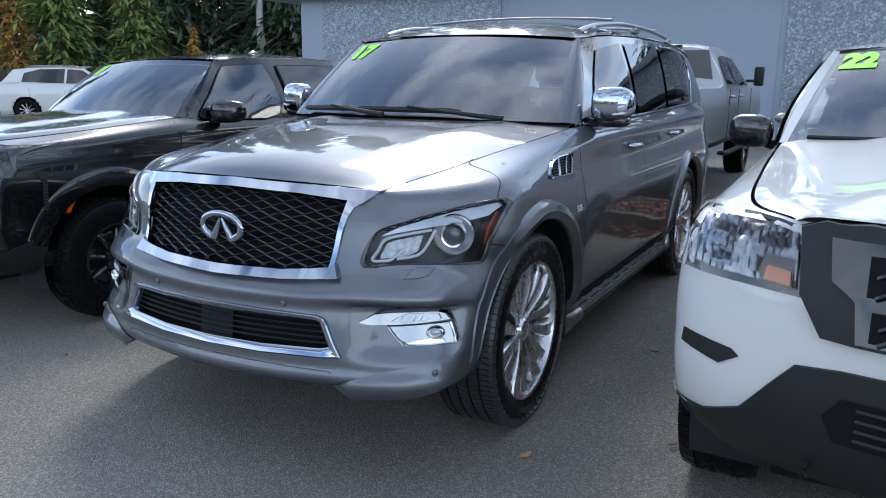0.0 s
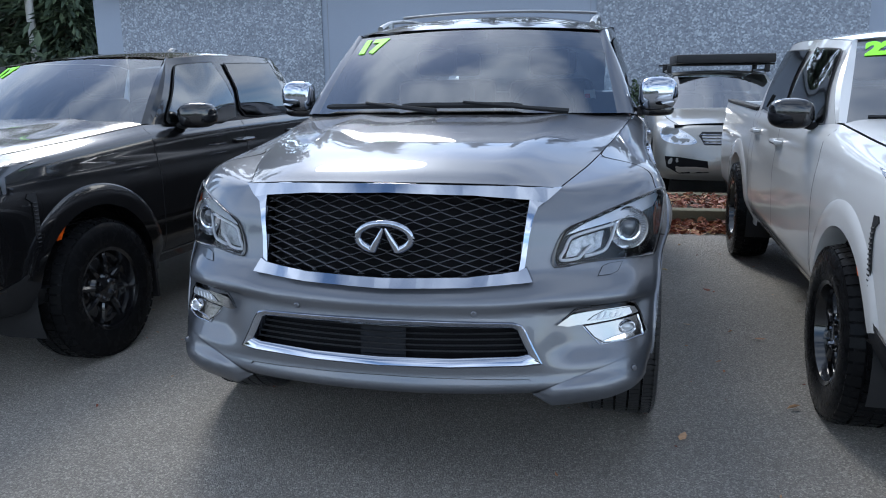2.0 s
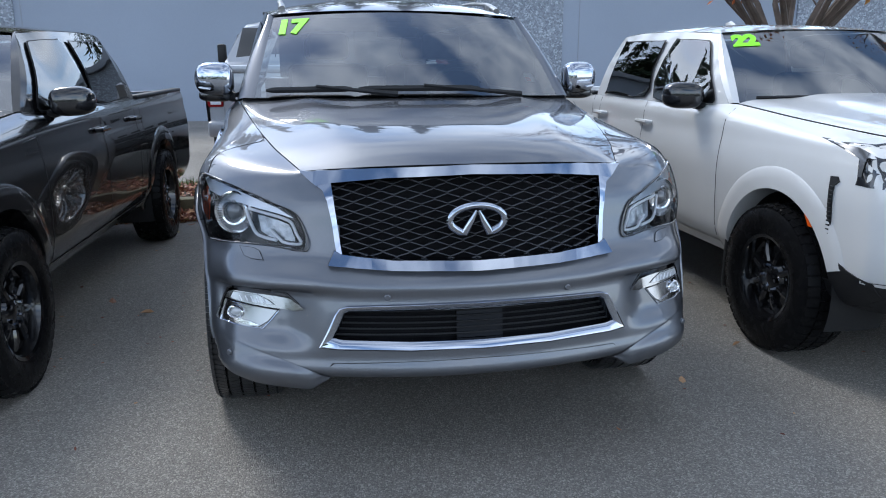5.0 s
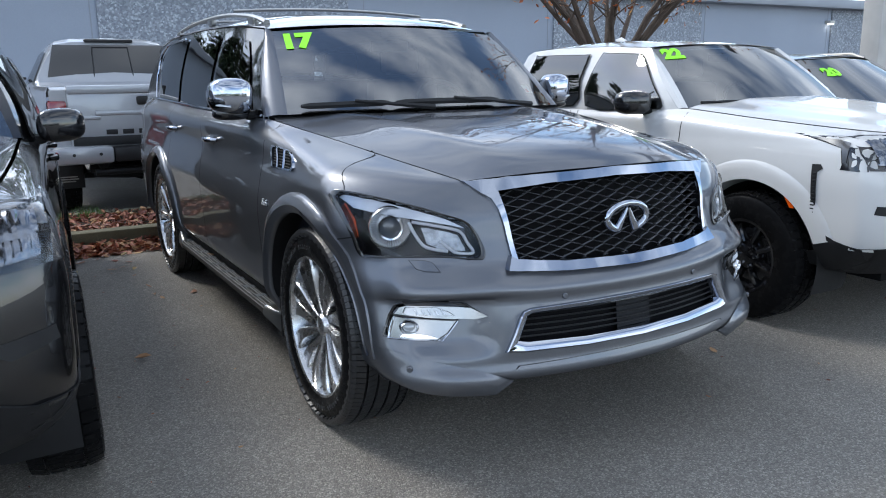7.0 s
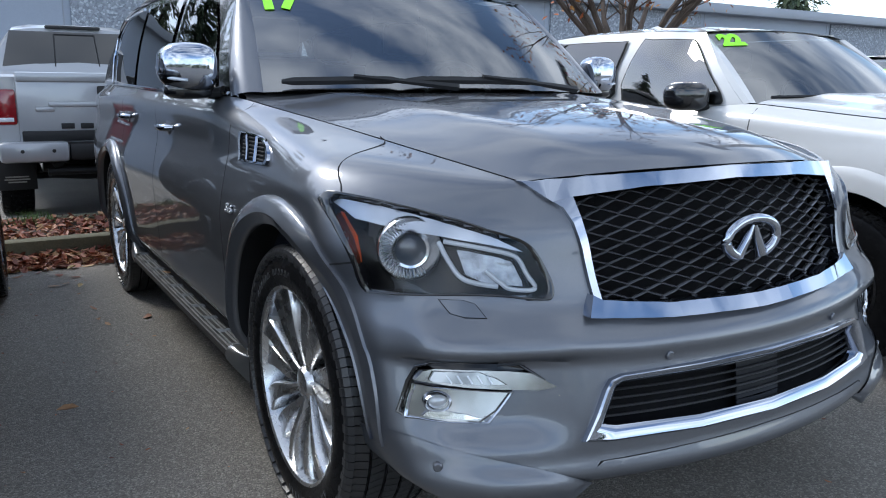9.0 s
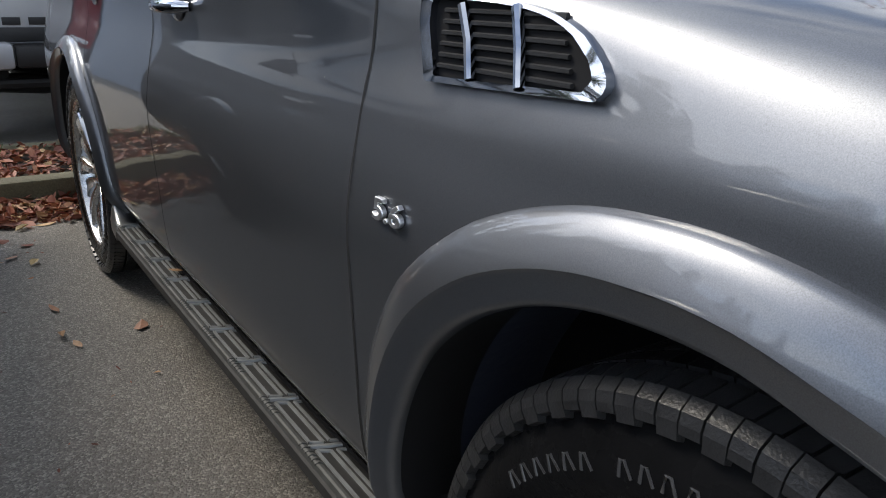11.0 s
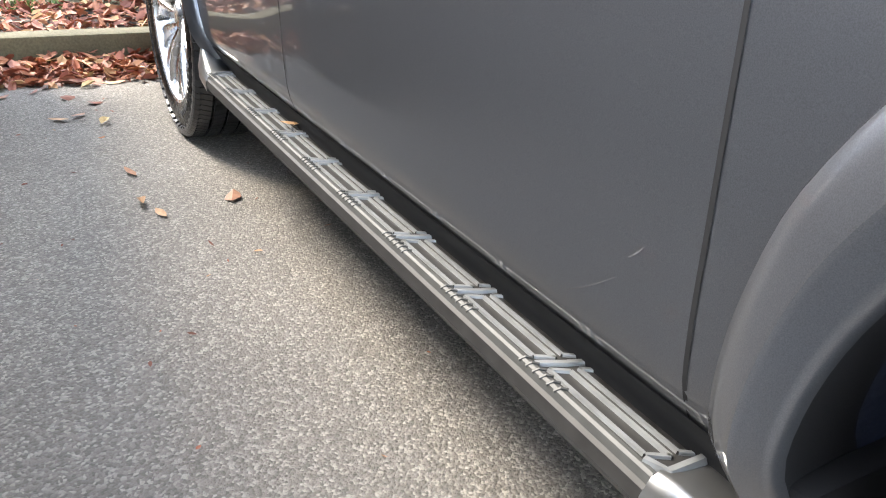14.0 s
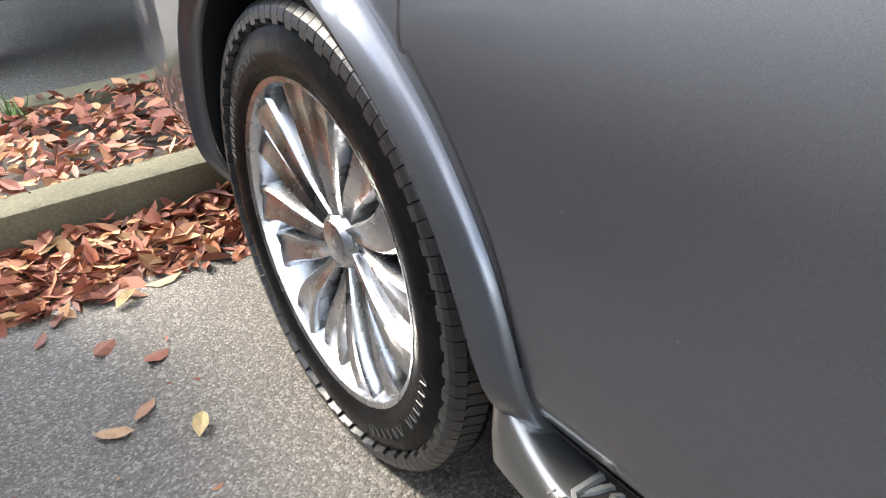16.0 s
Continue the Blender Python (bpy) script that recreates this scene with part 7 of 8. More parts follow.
        lamp = drape_front(tr_skin, "headlight", P, M_GLOSSBK, t, 0.003, 0, "clear headlight with fluted chrome reflector", 0.03)
        bm = plate([(x * s, z) for x, z in [(0.572, 1.086), (0.66, 1.094), (0.76, 1.090), (0.845, 1.078), (0.856, 0.968), (0.74, 0.960), (0.66, 0.958), (0.566, 0.952)]], 0.006)
        for v in bm.verts:
            v.co.z = 0.007 * math.sin(v.co.x * 300) * (0.6 + 0.4 * math.sin(v.co.y * 90)) - 0.05 * (abs(v.co.x) - 0.72) ** 2
        tr_skin.on_front(bm, 0.012)
        part("lamp_reflector", outward(bm, lambda c: (c.x * 0.8, -1, 0)), M_FLUTE, lamp, "fluted chrome reflector")
        drape_front(tr_skin, "lamp_block", [(x * s, z) for x, z in [(0.570, 0.952), (0.572, 1.020), (0.640, 1.026), (0.655, 0.990), (0.650, 0.955)]], M_GLOSSBK, lamp, 0.020, 0, "", 0.03)
        drape_front(tr_skin, "lamp_amber", [(x * s, z) for x, z in [(0.572, 0.956), (0.574, 0.990), (0.634, 0.996), (0.640, 0.962)]], M_AMBERD, lamp, 0.024, 0, "dull amber lens", 0.03)
        turned("lamp_bulb", [(0.012, 0.0), (0.008, 0.012), (-0.004, 0.018)], (s * 0.715, tr_skin.y_at(0.715, 1.045) - 0.014, 1.045), (s * 0.4, -1, 0), M_LAMPW, lamp, 16)
        drape_front(tr_skin, "lamp_cover", shrink(P, 0.985), M_LENS, lamp, 0.030, 0, "clear cover", 0.05).visible_shadow = False
        drape_front(tr_skin, "fog_recess", [(x * s, z) for x, z in [(0.655, 0.742), (0.70, 0.768), (0.870, 0.776), (0.876, 0.710), (0.73, 0.694)]], paint, t, -0.004, 0.0, "", 0.04)
        drape_front(tr_skin, "fog_slot", [(x * s, z) for x, z in [(0.690, 0.742), (0.712, 0.758), (0.862, 0.766), (0.868, 0.722), (0.745, 0.706)]], M_TRIM, t, 0.004, 0.004, "black bumper slot", 0.04)
        drape_side(tr_skin, "bumper_side_trim", [(0.600, 0.952), (0.583, 0.640), (0.538, 0.612), (0.560, 0.700), (0.567, 0.912), (0.536, 0.934), (0.552, 0.955)], M_TRIM, t, 0.006, s, 0.004, "ribbed black side trim", 0.04)
        for k in range(14):
            z = 0.660 + k * 0.019
            bm = bmesh.new()
            tube(bm, [(s * (tr_skin.x_at(y, z) + 0.007), y, z) for y in (0.566, 0.588)], 0.005, 5)
            part("trim_rib", bm, M_TRIM, t)
        drape_side(tr_skin, "lower_side_trim", [(0.30, 0.40), (0.30, 0.535), (0.44, 0.562), (0.592, 0.632), (0.575, 0.55), (0.545, 0.44), (0.535, 0.40)], M_TRIM, t, 0.010, s, 0.006, "", 0.04)
    LOWER = [(0.0, 0.785), (0.30, 0.783), (0.44, 0.779), (0.545, 0.765), (0.60, 0.70), (0.675, 0.605), (0.78, 0.552), (0.88, 0.540), (0.885, 0.44), (0.80, 0.385), (0.0, 0.385)]
    LOWER = LOWER + [(-x, z) for x, z in LOWER[-2:0:-1]]
    low_b = drape_front(tr_skin, "lower_bumper", LOWER, M_TRIM, t, 0.012, 0.03, "black plastic lower bumper", 0.05)
    drape_front(tr_skin, "lower_intake", [(-0.43, 0.715), (0.43, 0.715), (0.47, 0.66), (0.44, 0.60), (-0.44, 0.60), (-0.47, 0.66)], M_DARK, low_b, 0.016, 0, "", 0.06)
    for k in range(4):
        z = 0.618 + k * 0.026
        bm = bmesh.new()
        tube(bm, [(x, tr_skin.y_at(x, z) - 0.018, z) for x in np.linspace(-0.40, 0.40, 13)], 0.006, 5)
        part("intake_slat", bm, M_TRIM, low_b)
    for s in (-1, 1):
        bm = bmesh.new()
        tube(bm, [(s * 0.50, tr_skin.y_at(0.50, 0.48) - 0.01, 0.50), (s * 0.50, tr_skin.y_at(0.50, 0.48) - 0.045, 0.485), (s * 0.50, tr_skin.y_at(0.50, 0.48) - 0.03, 0.455)], 0.011, 6)
        part("tow_hook", bm, M_TRIM, low_b)
    # grille: raised surround, stepped inner frame, deep openings with ridged bars
    gr = [(-0.560, 1.096), (-0.505, 1.128), (0.505, 1.128), (0.560, 1.096), (0.546, 0.944), (0.488, 0.852), (0.41, 0.848), (-0.41, 0.848), (-0.488, 0.852), (-0.546, 0.944)]
    grille = drape_front(tr_skin, "grille", gr, M_TRIM, t, 0.030, 0.04, "large black plastic grille", 0.05)
    drape_front(tr_skin, "grille_frame", [(-0.488, 1.083), (0.488, 1.083), (0.477, 0.987), (0.423, 0.950), (0.412, 0.856), (-0.412, 0.856), (-0.423, 0.950), (-0.477, 0.987)], M_GLOSSBK, grille, 0.034, 0.0, "", 0.06)
    for z0, z1, w in ((0.866, 0.935, 0.385), (0.965, 1.055, 0.40)):
        drape_front(tr_skin, "grille_opening", [(-w, z0), (w, z0), (w, z1), (-w, z1)], M_DARK, grille, 0.038, 0, "", 0.06)
        for k in range(2):
            z = z0 + (z1 - z0) * (k + 0.5) / 2
            bm = bmesh.new()
            tube(bm, [(x, tr_skin.y_at(x, z) - 0.046, z + 0.014 * (1 if i % 2 else -1)) for i, x in enumerate(np.linspace(-w + 0.01, w - 0.01, 17))], 0.007, 5)
            part("grille_bar", bm, M_GLOSSBK, grille)
    # bed
    for s in (-1, 1):
        bm = bmesh.new()
        box(bm, s * 0.80, s * 0.88, 3.62, 5.24, 1.178, 1.208, 0.01)
        part("bed_rail_cap", bm, M_TRIM, t)
    bm = bmesh.new()
    box(bm, -0.82, 0.82, 3.58, 5.2, 0.45, 0.75)
    part("bed_floor", bm, M_DARK, t)
    bm = bmesh.new()
    box(bm, -0.84, 0.84, 5.18, 5.26, 0.50, 1.19, 0.015)
    part("tailgate", bm, paint, t)
    bm = bmesh.new()
    box(bm, -0.84, 0.84, 3.50, 3.575, 0.45, 1.178)
    part("cab_back", bm, paint, t)
    part("rear_window", grid([[(0.80 * u - u * 0.115 * v, 3.572 - 0.075 * v, 1.178 + 0.42 * v) for u in np.linspace(-1, 1, 9)] for v in (0, 0.5, 1)]), M_TINT, t)
    bm = bmesh.new()
    box(bm, -0.60, 0.60, 0.35, 5.1, 0.32, 0.80)
    part("underbody", bm, M_DARK, t)
    bm = bmesh.new()
    for ua, ub in ((-0.9, -0.25), (-0.15, 0.5)):
        tube(bm, [Vector(tr_screen(u, 0.04)) + Vector((0, -0.02, 0.012)) for u in np.linspace(ua, ub, 10)], 0.010, 6)
    part("wipers", bm, M_TRIM, t)
    cabin(t, 0.36, 1.66, 1.205, 0.70, M_CABIN, rear=False)
    bm = bmesh.new()
    box(bm, -0.10, 0.10, 2.08, 2.10, 1.51, 1.565, 0.01)
    part("interior_mirror", bm, M_CABIN, t)
    if number:
        part("window_number", on_screen(text_bm(number, 0.145, 0.0008, 0, 0.010), tr_screen, -0.83, 0.85, 0.004, 0.68, 0.63), M_GREEN, t, "bright green %s painted on the glass" % number)
    fit_wheels(t, plain_wheel(0.375, 0.265, 0.215, M_GLOSSBK, "steel", "all-terrain tyre"), [(-0.815, 0.99, 0.378), (-0.805, 4.13, 0.378), (0.815, 0.99, 0.378), (0.805, 4.13, 0.378)])
    t.matrix_world = m
    return t


M_LAMPCH = material("faceted_reflector", (0.75, 0.77, 0.80), 0.10, 0.9, vary=0.10, scale=26, bump=0.25, bump_scale=22)
pickup("white_pickup", "white crew-cab pickup truck with black wheels and mirrors", M_WHITEP, pose(2.605, -0.075, 0, 0, 0, -1.0), "22")
pickup("black_pickup", "gloss black crew-cab pickup truck with black wheels", M_BLACKP, pose(-2.815, 0.17, -0.035, 0, -1.6, -3.7), "17")


# silver full-size pickup seen from behind
def big_pickup(m):
    t = empty("silver_pickup", "silver-white full-size pickup truck with dark rear bumper", "pickup truck")
    prof = [(0.0, 0.62), (0.0, 1.30), (0.06, 1.335), (2.25, 1.345), (2.30, 1.36), (2.42, 1.40), (2.62, 1.86), (2.80, 1.915), (3.6, 1.93), (4.2, 1.90), (4.75, 1.50), (4.95, 1.36), (6.0, 1.28), (6.12, 1.10), (6.15, 0.60)]

    def section(y):
        zt = np.interp(y, [p[0] for p in prof[1:-1]], [p[1] for p in prof[1:-1]])
        roof = max(0.0, zt - 1.36)
        pts = [(0.90, 0.56), (0.985, 0.66), (1.0, 0.90), (1.0, 1.10), (0.975, 1.28), (0.955, 1.335)]
        if roof > 0.03:
            pts += [(0.955 - 0.20 * roof / 0.56, 1.335 + roof * 0.75), (0.955 - 0.32 * roof / 0.56, 1.36 + roof * 0.97), (0.45, zt + 0.02), (0.0, zt + 0.03)]
        else:
            pts += [(0.94, zt), (0.90, zt), (0.45, zt), (0.0, zt)]
        return pts
    rows = []
    for y in (0.0, 0.03, 0.2, 0.8, 1.5, 2.2, 2.36, 2.45, 2.55, 2.65, 2.8, 3.2, 3.6, 4.2, 4.4, 4.75, 4.95, 5.5, 6.0, 6.1):
        h = section(y)
        rows.append([(x, y, z) for x, z in h] + [(-x, y, z) for x, z in h[-2::-1]])
    part("body", grid(rows), M_SILVERP, t, sharp=25)
    bm = plate([(-0.96, 0.66), (0.96, 0.66), (0.955, 1.30), (-0.955, 1.30)], 0.2)
    for v in bm.verts:
        v.co = (v.co.x, -0.005, v.co.y)
    part("tail_panel", bm, M_SILVERP, t)
    bm = bmesh.new()
    box(bm, -0.80, 0.80, -0.045, 0.02, 0.72, 1.335, 0.02)
    gate = part("tailgate", bm, M_SILVERP, t, "silver tailgate with stepped pressing")
    bm = bmesh.new()
    box(bm, -0.80, 0.80, -0.075, 0.02, 1.26, 1.345, 0.02)
    part("tailgate_lip", bm, M_SILVERP, gate)
    bm = bmesh.new()
    for x0, x1, z0, z1 in ((-0.55, 0.55, 1.04, 1.085), (-0.66, -0.50, 1.00, 1.04), (0.50, 0.66, 1.00, 1.04)):
        box(bm, x0, x1, -0.060, -0.03, z0, z1, 0.012)
    part("tailgate_step", bm, M_SILVERP, gate)
    bm = bmesh.new()
    box(bm, -0.14, 0.14, -0.082, -0.03, 1.14, 1.23, 0.02)
    part("tailgate_handle", bm, M_TRIM, gate)
    for k in range(7):
        if k == 5:
            continue
        bm = bmesh.new()
        x = -0.46 + k * 0.16
        box(bm, x, x + 0.11, -0.052, -0.04, 0.845, 0.895, 0.004)
        part("lettering_bar", bm, M_TRIM, gate)
    bm = bmesh.new()
    box(bm, -0.78, 0.78, -0.056, -0.035, 0.735, 0.83, 0.01)
    part("tailgate_trim", bm, M_TRIM, gate)
    for s in (-1, 1):
        bm = bmesh.new()
        box(bm, s * 0.80, s * 0.985, -0.03, 0.10, 0.88, 1.20, 0.03)
        lamp = part("tail_light", bm, M_RED, t, "red tail light")
        bm = bmesh.new()
        box(bm, s * 0.83, s * 0.95, -0.034, 0.0, 0.91, 0.95, 0.008)
        part("reverse_lens", bm, M_LAMPW, lamp)
        bm = bmesh.new()
        box(bm, s * 0.42, s * 0.98, -0.20, 0.05, 0.56, 0.74, 0.04)
        bp = part("bumper_corner", bm, M_SILVERP, t)
        for x in (0.55, 0.80):
            turned("parking_sensor", [(0.004, 0.0), (0.003, 0.016), (-0.01, 0.018)], (s * x, -0.20, 0.66), (0, -1, 0), M_TRIM, bp, 14)
        # cab windows
        for poly in ([(2.72, 1.40), (2.82, 1.76), (3.35, 1.79), (3.40, 1.38)], [(3.50, 1.38), (3.46, 1.79), (4.05, 1.76), (4.45, 1.50), (4.62, 1.37)]):
            bm = plate(poly, 0.15)
            for v in bm.verts:
                y, z = v.co.x, v.co.y
                v.co = (s * (0.957 - 0.20 * (z - 1.36) / 0.42), y, z)
            outward(bm, lambda c: (c.x, 0, 0))
            part("side_window", bm, M_TINT, t)
        for y in (2.62, 3.45, 4.75):
            bm = bmesh.new()
            box(bm, s * 0.996, s * 1.003, y, y + 0.008, 0.66, 1.32)
            part("door_seam", bm, M_GAP, t)
        for y in (2.75, 3.56):
            bm = bmesh.new()
            tube(bm, [(s * 0.995, y, 1.22), (s * 1.03, y + 0.03, 1.22), (s * 1.03, y + 0.18, 1.22), (s * 0.995, y + 0.21, 1.22)], 0.018, 8)
            part("door_handle", bm, M_SILVERP, t)
        bm = bmesh.new()
        box(bm, s * 1.06, s * 1.20, 4.42, 4.55, 1.36, 1.66, 0.03)
        box(bm, s * 0.94, s * 1.10, 4.46, 4.52, 1.42, 1.46, 0.01)
        part("tow_mirror", bm, M_TRIM, t, "tall black towing mirror")
        bm = bmesh.new()
        tube(bm, [(s * 1.04, 1.95, 0.50), (s * 1.06, 2.2, 0.48), (s * 1.06, 4.5, 0.48), (s * 1.04, 4.75, 0.50)], 0.05, 10, flat=0.6)
        part("side_step", bm, M_TRIM, t)
    bm = bmesh.new()
    box(bm, -0.42, 0.42, -0.19, 0.05, 0.57, 0.72, 0.03)
    part("bumper_centre", bm, M_TRIM, t, "dark centre of the rear bumper")
    bm = plate([(-0.80, 1.39), (0.80, 1.39), (0.68, 1.85), (-0.68, 1.85)], 0.1)
    for v in bm.verts:
        z = v.co.y
        v.co = (v.co.x, 2.412 + (z - 1.40) * 0.435 - 0.006, z)
    outward(bm, lambda c: (0, -1, 0))
    rw = part("rear_window", bm, M_TINT, t, "dark rear window with sliding pane")
    for x0, x1, z in ((-0.22, 0.22, 1.76),):
        bm = bmesh.new()
        for a, b in (((-0.24, 1.42), (-0.22, 1.82)), ((-0.22, 1.82), (0.22, 1.82)), ((0.24, 1.42), (0.22, 1.82))):
            tube(bm, [(p[0], 2.40 + (p[1] - 1.40) * 0.435, p[1]) for p in (a, b)], 0.008, 5)
        part("sliding_pane_frame", bm, M_TRIM, rw)
    bm = bmesh.new()
    box(bm, -0.30, 0.30, 2.60, 2.72, 1.885, 1.925, 0.015)
    part("roof_brake_lamp", bm, M_TRIM, t)
    bm = bmesh.new()
    box(bm, -0.62, 0.62, 0.5, 6.0, 0.50, 0.75)
    part("underbody", bm, M_DARK, t)
    for s in (-1, 1):
        bm = bmesh.new()
        box(bm, s * 0.66, s * 0.99, 0.56, 0.585, 0.24, 0.60, 0.006)
        flap = part("mud_flap", bm, M_TRIM, t, "black mud flap")
        for k, (w, z) in enumerate(((0.20, 0.36), (0.22, 0.335), (0.16, 0.31))):
            bm = bmesh.new()
            box(bm, s * 0.83 - w / 2, s * 0.83 + w / 2, 0.553, 0.561, z, z + 0.012)
            part("flap_bar", bm, M_SATIN, flap)
        bm = bmesh.new()
        tube(bm, [(s * 0.5, 0.1, 0.52), (s * 0.5, 1.0, 0.50), (s * 0.5, 2.4, 0.52)], 0.05, 6)
        tube(bm, [(s * 0.60, 0.55, 0.42), (s * 0.60, 1.05, 0.36), (s * 0.60, 1.7, 0.46)], 0.03, 6, flat=0.5)
        part("frame_rail", bm, M_TRIM, t)
    bm = bmesh.new()
    tube(bm, [(-0.75, 1.05, 0.33), (-0.15, 1.05, 0.34), (0.0, 1.05, 0.35), (0.15, 1.05, 0.34), (0.75, 1.05, 0.33)], [0.045, 0.05, 0.12, 0.05, 0.045], 10)
    part("rear_axle", bm, M_TRIM, t)
    bm = bmesh.new()
    tube(bm, [(-0.6, -0.02, 0.46), (0.6, -0.02, 0.46)], 0.035, 8)
    box(bm, -0.06, 0.06, -0.16, 0.1, 0.42, 0.50, 0.01)
    tube(bm, [(-0.55, 0.5, 0.40), (-0.2, 0.6, 0.36), (0.2, 0.6, 0.38), (0.55, 0.5, 0.42)], 0.05, 8)
    part("tow_hitch", bm, M_TRIM, t)
    bm = bmesh.new()
    ring = [(0.27 * math.cos(a), 1.75 + 0.27 * math.sin(a), 0.47) for a in np.linspace(0, 2 * math.pi, 29)]
    tube(bm, ring, 0.115, 10, cap=False)
    part("spare_tyre", bm, M_RUBBER, t, "spare tyre slung under the bed")
    bm = bmesh.new()
    box(bm, -0.58, -0.12, 2.2, 3.3, 0.34, 0.60, 0.05)
    part("fuel_tank", bm, M_TRIM, t)
    bm = bmesh.new()
    tube(bm, [(0.35, 0.25, 0.44), (0.35, 0.9, 0.42), (0.30, 1.3, 0.46)], 0.035, 8)
    tube(bm, [(-0.62, 0.30, 0.47), (-0.20, 0.32, 0.44), (0.20, 0.32, 0.46), (0.62, 0.30, 0.47)], 0.045, 8)
    part("exhaust_pipe", bm, M_TRIM, t)
    for s in (-1, 1):
        bm = bmesh.new()
        tube(bm, [(s * 0.50, 0.88, 0.60), (s * 0.46, 1.02, 0.33)], 0.032, 8)
        part("shock_absorber", bm, M_TRIM, t)
    fit_wheels(t, plain_wheel(0.445, 0.30, 0.25, M_ALU, "alloy", "chunky all-terrain tyre"), [(-0.83, 1.05, 0.395), (-0.83, 4.90, 0.395), (0.83, 1.05, 0.395), (0.83, 4.90, 0.395)])
    t.matrix_world = m


big_pickup(pose(-0.55, 6.75, 0.05, 0, 0, 0))


# compact hatchbacks and far cars
HB_LEVELS = [(0.22, 0.16, 0.20, 0.78, 0.25), (0.32, 0.02, 0.22, 0.85, 0.28), (0.45, 0.00, 0.24, 0.87, 0.30), (0.58, 0.03, 0.25, 0.88, 0.32), (0.70, 0.07, 0.28, 0.885, 0.36), (0.80, 0.14, 0.32, 0.88, 0.40)]
hb_top, HB_E = loft_top(0.20, 0.36, 0.855, [(0.36, 0.60, 0.84), (0.60, 0.70, 0.89), (1.0, 0.76, 0.945), (1.30, 0.79, 0.975), (2.0, 0.81, 0.99), (3.6, 0.79, 1.03), (4.3, 0.74, 1.04)])
hb_skin = Skin(HB_LEVELS, hb_top, n_front=16, n_corner=26, y_mid=0.80, y_end=4.1, n_side=60, sub=4, taper=(3.3, 0.8, 0.12), mix10=(0.25, 0.6))


def hb_screen(u, v):
    xb, yb, zb = 0.74 * u, 1.28 - 0.16 * (1 - u * u), 0.975
    xt, yt, zt = 0.58 * u, 2.00 - 0.10 * (1 - u * u), 1.40 + 0.02 * (1 - u * u)
    return (xb + (xt - xb) * v, yb + (yt - yb) * v, zb + (zt - zb) * v)


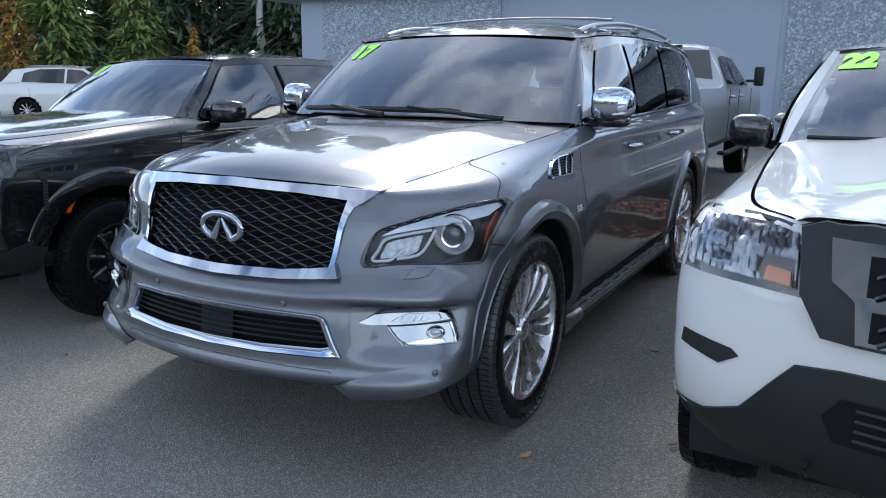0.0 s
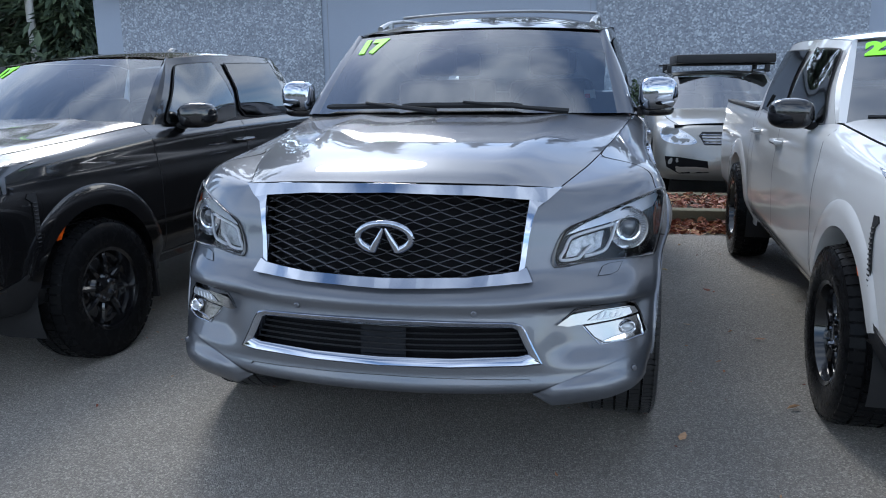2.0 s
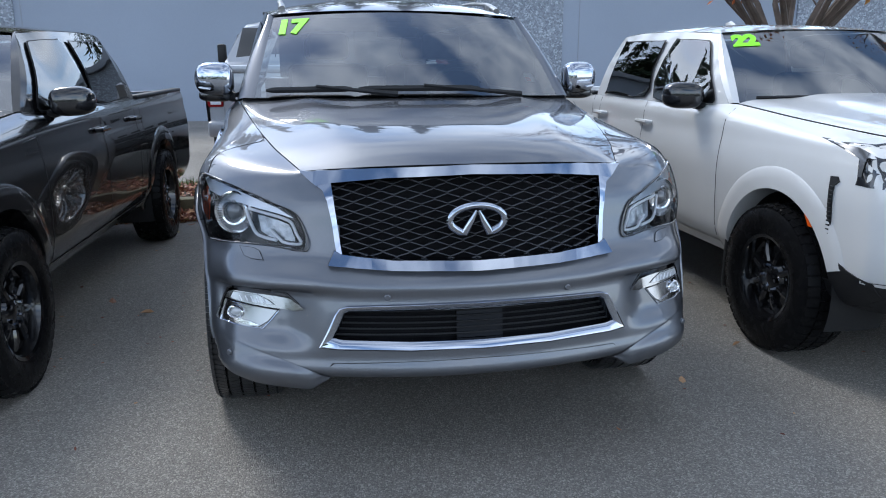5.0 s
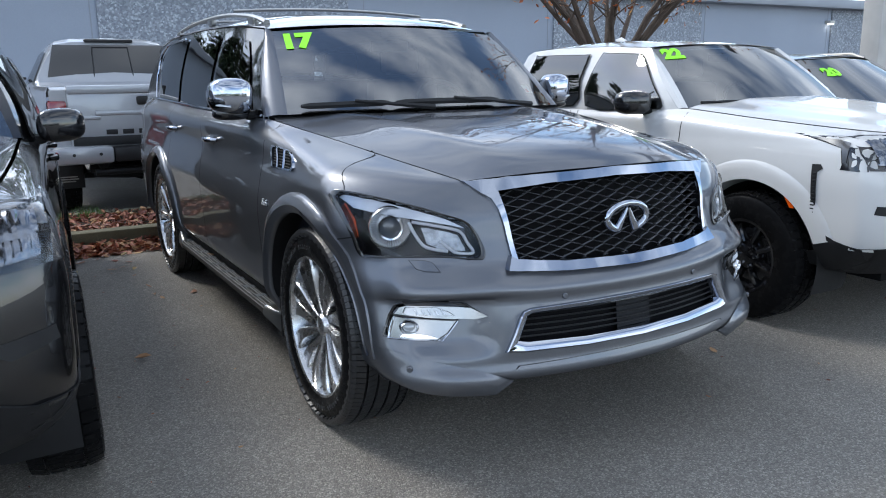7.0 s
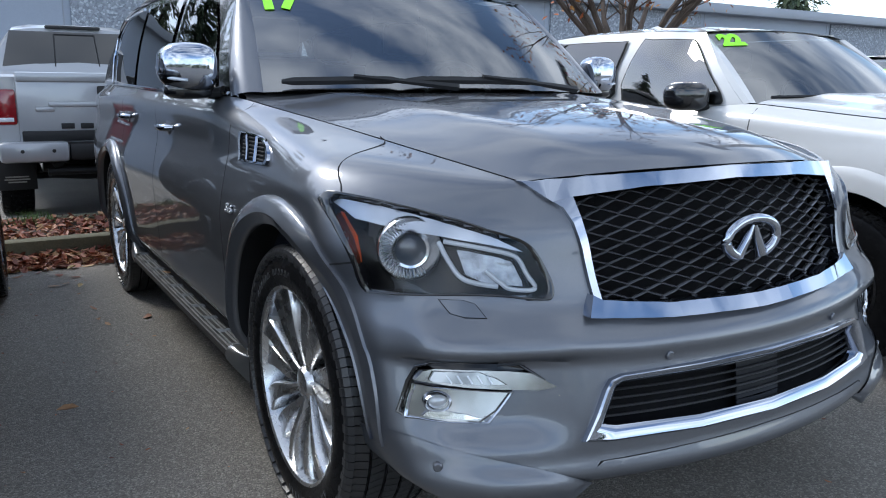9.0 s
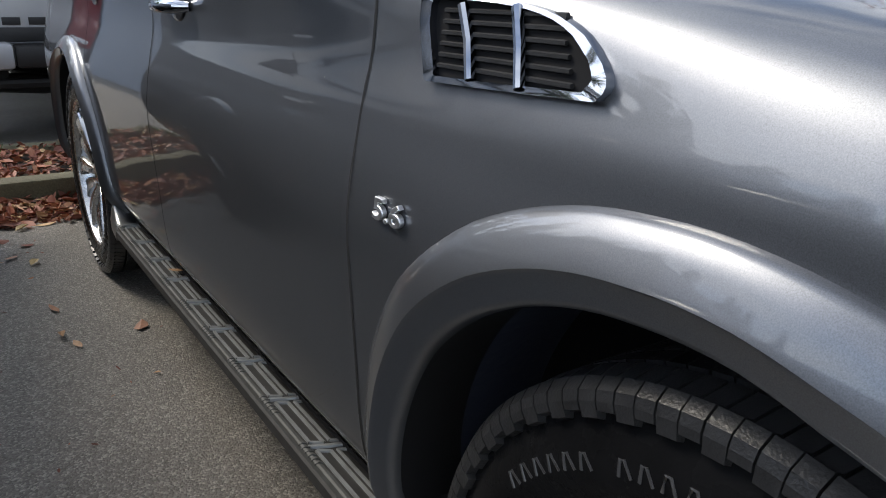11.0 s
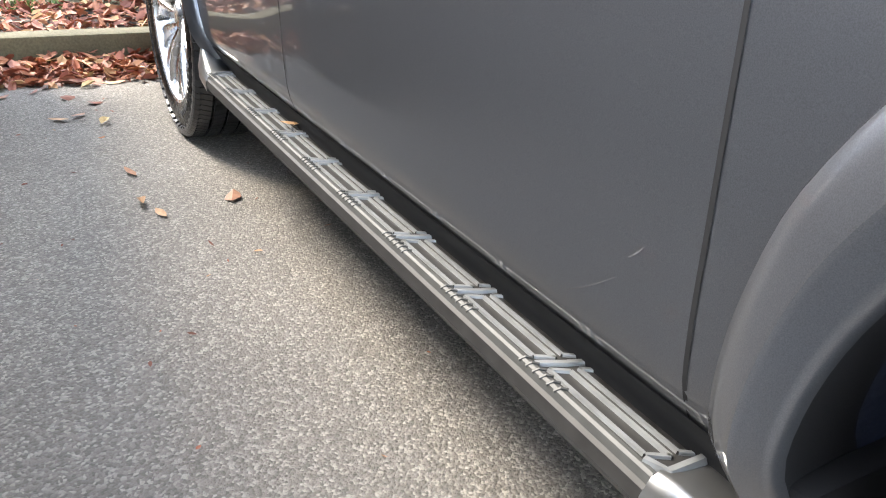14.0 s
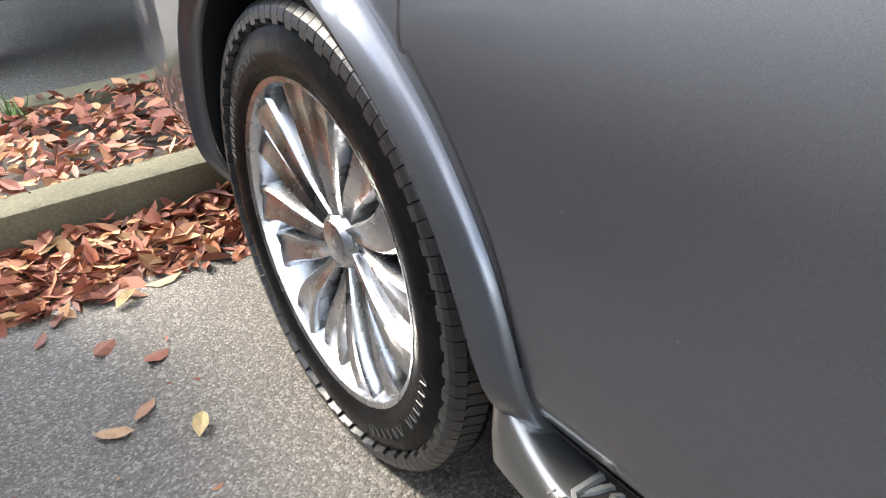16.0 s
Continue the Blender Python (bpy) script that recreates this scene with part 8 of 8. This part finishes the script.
def hatchback(name, label, paint, m, rack=False, number="", scale=1.0):
    t = empty(name, label, "car")
    part("body", hb_skin.mesh(arches=((0.80, 0.32, 0.36), (3.40, 0.32, 0.36))), paint, t)
    rows = []
    for w in np.linspace(0, 1, 16):
        yc, ye = 0.205 + w * 0.92, 0.37 + w * 0.91
        xe, ze = np.interp(ye, HB_E[:, 0], HB_E[:, 1]), np.interp(ye, HB_E[:, 0], HB_E[:, 2])
        rows.append([(xe * u * 0.99, ye + (yc - ye) * (1 - u * u), ze + 0.003 + 0.035 * (1 - abs(u) ** 2.5)) for u in np.linspace(-1, 1, 21)])
    part("hood", grid(rows), paint, t)
    part("windscreen", outward(grid([[hb_screen(u, v) for u in np.linspace(-1, 1, 13)] for v in np.linspace(0, 1, 6)]), lambda c: (0, -1, 1)), M_WINDSH, t)
    roof_tab = [(2.0, 0.60, 1.40), (2.5, 0.63, 1.435), (3.2, 0.61, 1.42), (3.75, 0.57, 1.36)]
    rows = []
    for y, x, z in spline(roof_tab, 5):
        rows.append([(x * u, y - 0.10 * (1 - u * u) * max(0, 1 - (y - 2.0)), z + 0.035 * (1 - abs(u) ** 2.6)) for u in np.linspace(-1, 1, 17)])
    part("roof", grid(rows), paint, t)

    def side(y, z):
        xb, zb = np.interp(y, HB_E[:, 0], HB_E[:, 1]), np.interp(y, HB_E[:, 0], HB_E[:, 2])
        xr = np.interp(y, [r[0] for r in roof_tab], [r[1] for r in roof_tab])
        zr = np.interp(y, [r[0] for r in roof_tab], [r[2] for r in roof_tab])
        return xb + (xr - xb) * (z - zb) / (zr - zb) + 0.012
    for s in (-1, 1):
        side_plate(side, "cab_side", [(1.30, 0.978), (1.98, 1.395), (2.5, 1.432), (3.2, 1.418), (3.75, 1.358), (3.98, 1.04), (3.0, 1.018), (2.0, 0.992)], paint, t, s, -0.006, 0.12)
        side_plate(side, "front_side_window", [(1.52, 1.015), (2.02, 1.360), (2.38, 1.385), (2.40, 1.020)], M_TINT, t, s, 0.002, 0.12)
        side_plate(side, "rear_side_window", [(2.46, 1.022), (2.44, 1.388), (3.05, 1.380), (3.45, 1.28), (3.50, 1.055)], M_TINT, t, s, 0.002, 0.12)
        rows = []
        for k in np.linspace(0, 1, 8):
            a, y, z = Vector(hb_screen(s, k)), 1.31 + 0.67 * k, 0.978 + 0.417 * k
            b = Vector((s * (side(y, z) - 0.006), y, z))
            rows.append([a, (a + b) / 2 + Vector((s * 0.012, -0.01, 0.004)), b])
        part("front_pillar", grid(rows), paint, t)
        lamp = drape_front(hb_skin, "headlight", [(x * s, z) for x, z in smooth_poly([(0.42, 0.66), (0.46, 0.72), (0.60, 0.80), (0.74, 0.835), (0.80, 0.80), (0.80, 0.70), (0.70, 0.65), (0.54, 0.635)], 3)], M_LAMPCH, t, 0.004, 0, "clear oval headlight", 0.05)
        drape_front(hb_skin, "lamp_cover", [(x * s, z) for x, z in smooth_poly([(0.42, 0.66), (0.46, 0.72), (0.60, 0.80), (0.74, 0.835), (0.80, 0.80), (0.80, 0.70), (0.70, 0.65), (0.54, 0.635)], 3)], M_LENS, lamp, 0.012, 0, "", 0.06)
        drape_front(hb_skin, "bumper_intake", [(x * s, z) for x, z in [(0.28, 0.33), (0.30, 0.46), (0.62, 0.50), (0.76, 0.50), (0.74, 0.38), (0.60, 0.31)]], M_DARK, t, 0.004, 0, "black intake", 0.05)
        for d in (2.43, 3.30, 1.32):
            band(hb_skin, "door_seam", [(d, z) for z in np.linspace(0.30, 0.97, 12)], 0.007, M_GAP, t, s)
        bm = bmesh.new()
        bmesh.ops.create_uvsphere(bm, u_segments=16, v_segments=10, radius=1, matrix=Matrix.Translation((s * 0.92, 1.62, 1.04)) @ Matrix.Diagonal((0.10, 0.07, 0.065, 1)))
        part("door_mirror", bm, paint, t)
        bm = bmesh.new()
        tube(bm, [(s * 0.60, 2.05, 1.42), (s * 0.63, 2.2, 1.465), (s * 0.62, 3.2, 1.46), (s * 0.58, 3.4, 1.41)], 0.014, 8)
        part("roof_rail", bm, M_SATIN, t)
        bm = bmesh.new()
        lathe(bm, [(s * 0.85, 0.36), (s * 0.6, 0.36), (s * 0.58, 0.0)], 24, centre=(0, 0.80, 0.32), a0=radians(-20), a1=radians(200))
        part("arch_liner", bm, M_DARK, t)
    drape_front(hb_skin, "grille", [(-0.34, 0.64), (0.34, 0.64), (0.40, 0.74), (0.36, 0.78), (-0.36, 0.78), (-0.40, 0.74)], M_TRIM, t, 0.006, 0, "black slatted grille", 0.06)
    for k in range(4):
        bm = bmesh.new()
        z = 0.660 + k * 0.030
        tube(bm, [(x, hb_skin.y_at(x, z) - 0.012, z) for x in np.linspace(-0.34 - 0.012 * k, 0.34 + 0.012 * k, 9)], 0.006, 5)
        part("grille_slat", bm, M_CHROME, t)
    bm = bmesh.new()
    box(bm, -0.66, 0.66, 0.3, 3.95, 0.20, 0.85)
    part("underbody", bm, M_DARK, t)
    bm = bmesh.new()
    box(bm, -0.70, 0.70, 3.80, 4.12, 0.35, 1.05, 0.06)
    part("tailgate", bm, paint, t)
    part("rear_window", grid([[(0.66 * u - 0.10 * u * v, 4.02 - 0.26 * v, 1.03 + 0.34 * v) for u in np.linspace(-1, 1, 7)] for v in (0, 1)]), M_TINT, t)
    cabin(t, 0.34, 1.38, 0.985, 0.66, M_CABIN)
    if rack:
        bm = bmesh.new()
        box(bm, -0.55, 0.72, 2.0, 3.3, 1.56, 1.68, 0.02)
        rk = part("rack_tray", bm, M_TRIM, t, "black roof rack tray")
        for y in (2.1, 3.1):
            bm = bmesh.new()
            tube(bm, [(-0.72, y, 1.545), (0.72, y, 1.545)], 0.022, 8, flat=0.6)
            part("cross_bar", bm, M_TRIM, rk)
            for s in (-1, 1):
                bm = bmesh.new()
                box(bm, s * 0.60, s * 0.66, y - 0.04, y + 0.04, 1.44, 1.545, 0.01)
                part("rack_foot", bm, M_TRIM, rk)
    if number:
        part("window_number", on_screen(text_bm(number, 0.16, 0.0008, 0, 0.010), hb_screen, -0.60, 0.72, 0.004, 0.66, 0.84), M_GREEN, t, "green %s painted on the glass" % number)
    fit_wheels(t, plain_wheel(0.315, 0.21, 0.20, M_ALU, "alloy", "road tyre"), [(-0.77, 0.80, 0.315), (-0.77, 3.40, 0.315), (0.77, 0.80, 0.315), (0.77, 3.40, 0.315)])
    t.matrix_world = m @ Matrix.Diagonal((scale, scale, scale, 1))
    return t


hatchback("silver_hatchback", "pale silver hatchback with a black roof rack", M_CHAMP, pose(2.16, 6.75, 0, 0, 0, 0), rack=True)
hatchback("parked_crossover", "silver crossover with green window number and roof bars", M_CHAMP, pose(5.35, 0.75, 0, 0, 0, 0), number="20", scale=1.10)
hatchback("white_crossover", "white crossover with silver roof rails by a fence", M_WHITEP, pose(-18.6, 16.9, 0, 0, 0, 127), scale=1.22)
hatchback("distant_wagon", "silver wagon with roof rails far across the lot", M_SILVERP, pose(16.5, 6.0, 0, 0, 0, 20), scale=1.18)
hatchback("distant_dark_car", "dark grey hatchback far across the lot", M_GREY, pose(19.6, 4.0, 0, 0, 0, 15), scale=1.12)
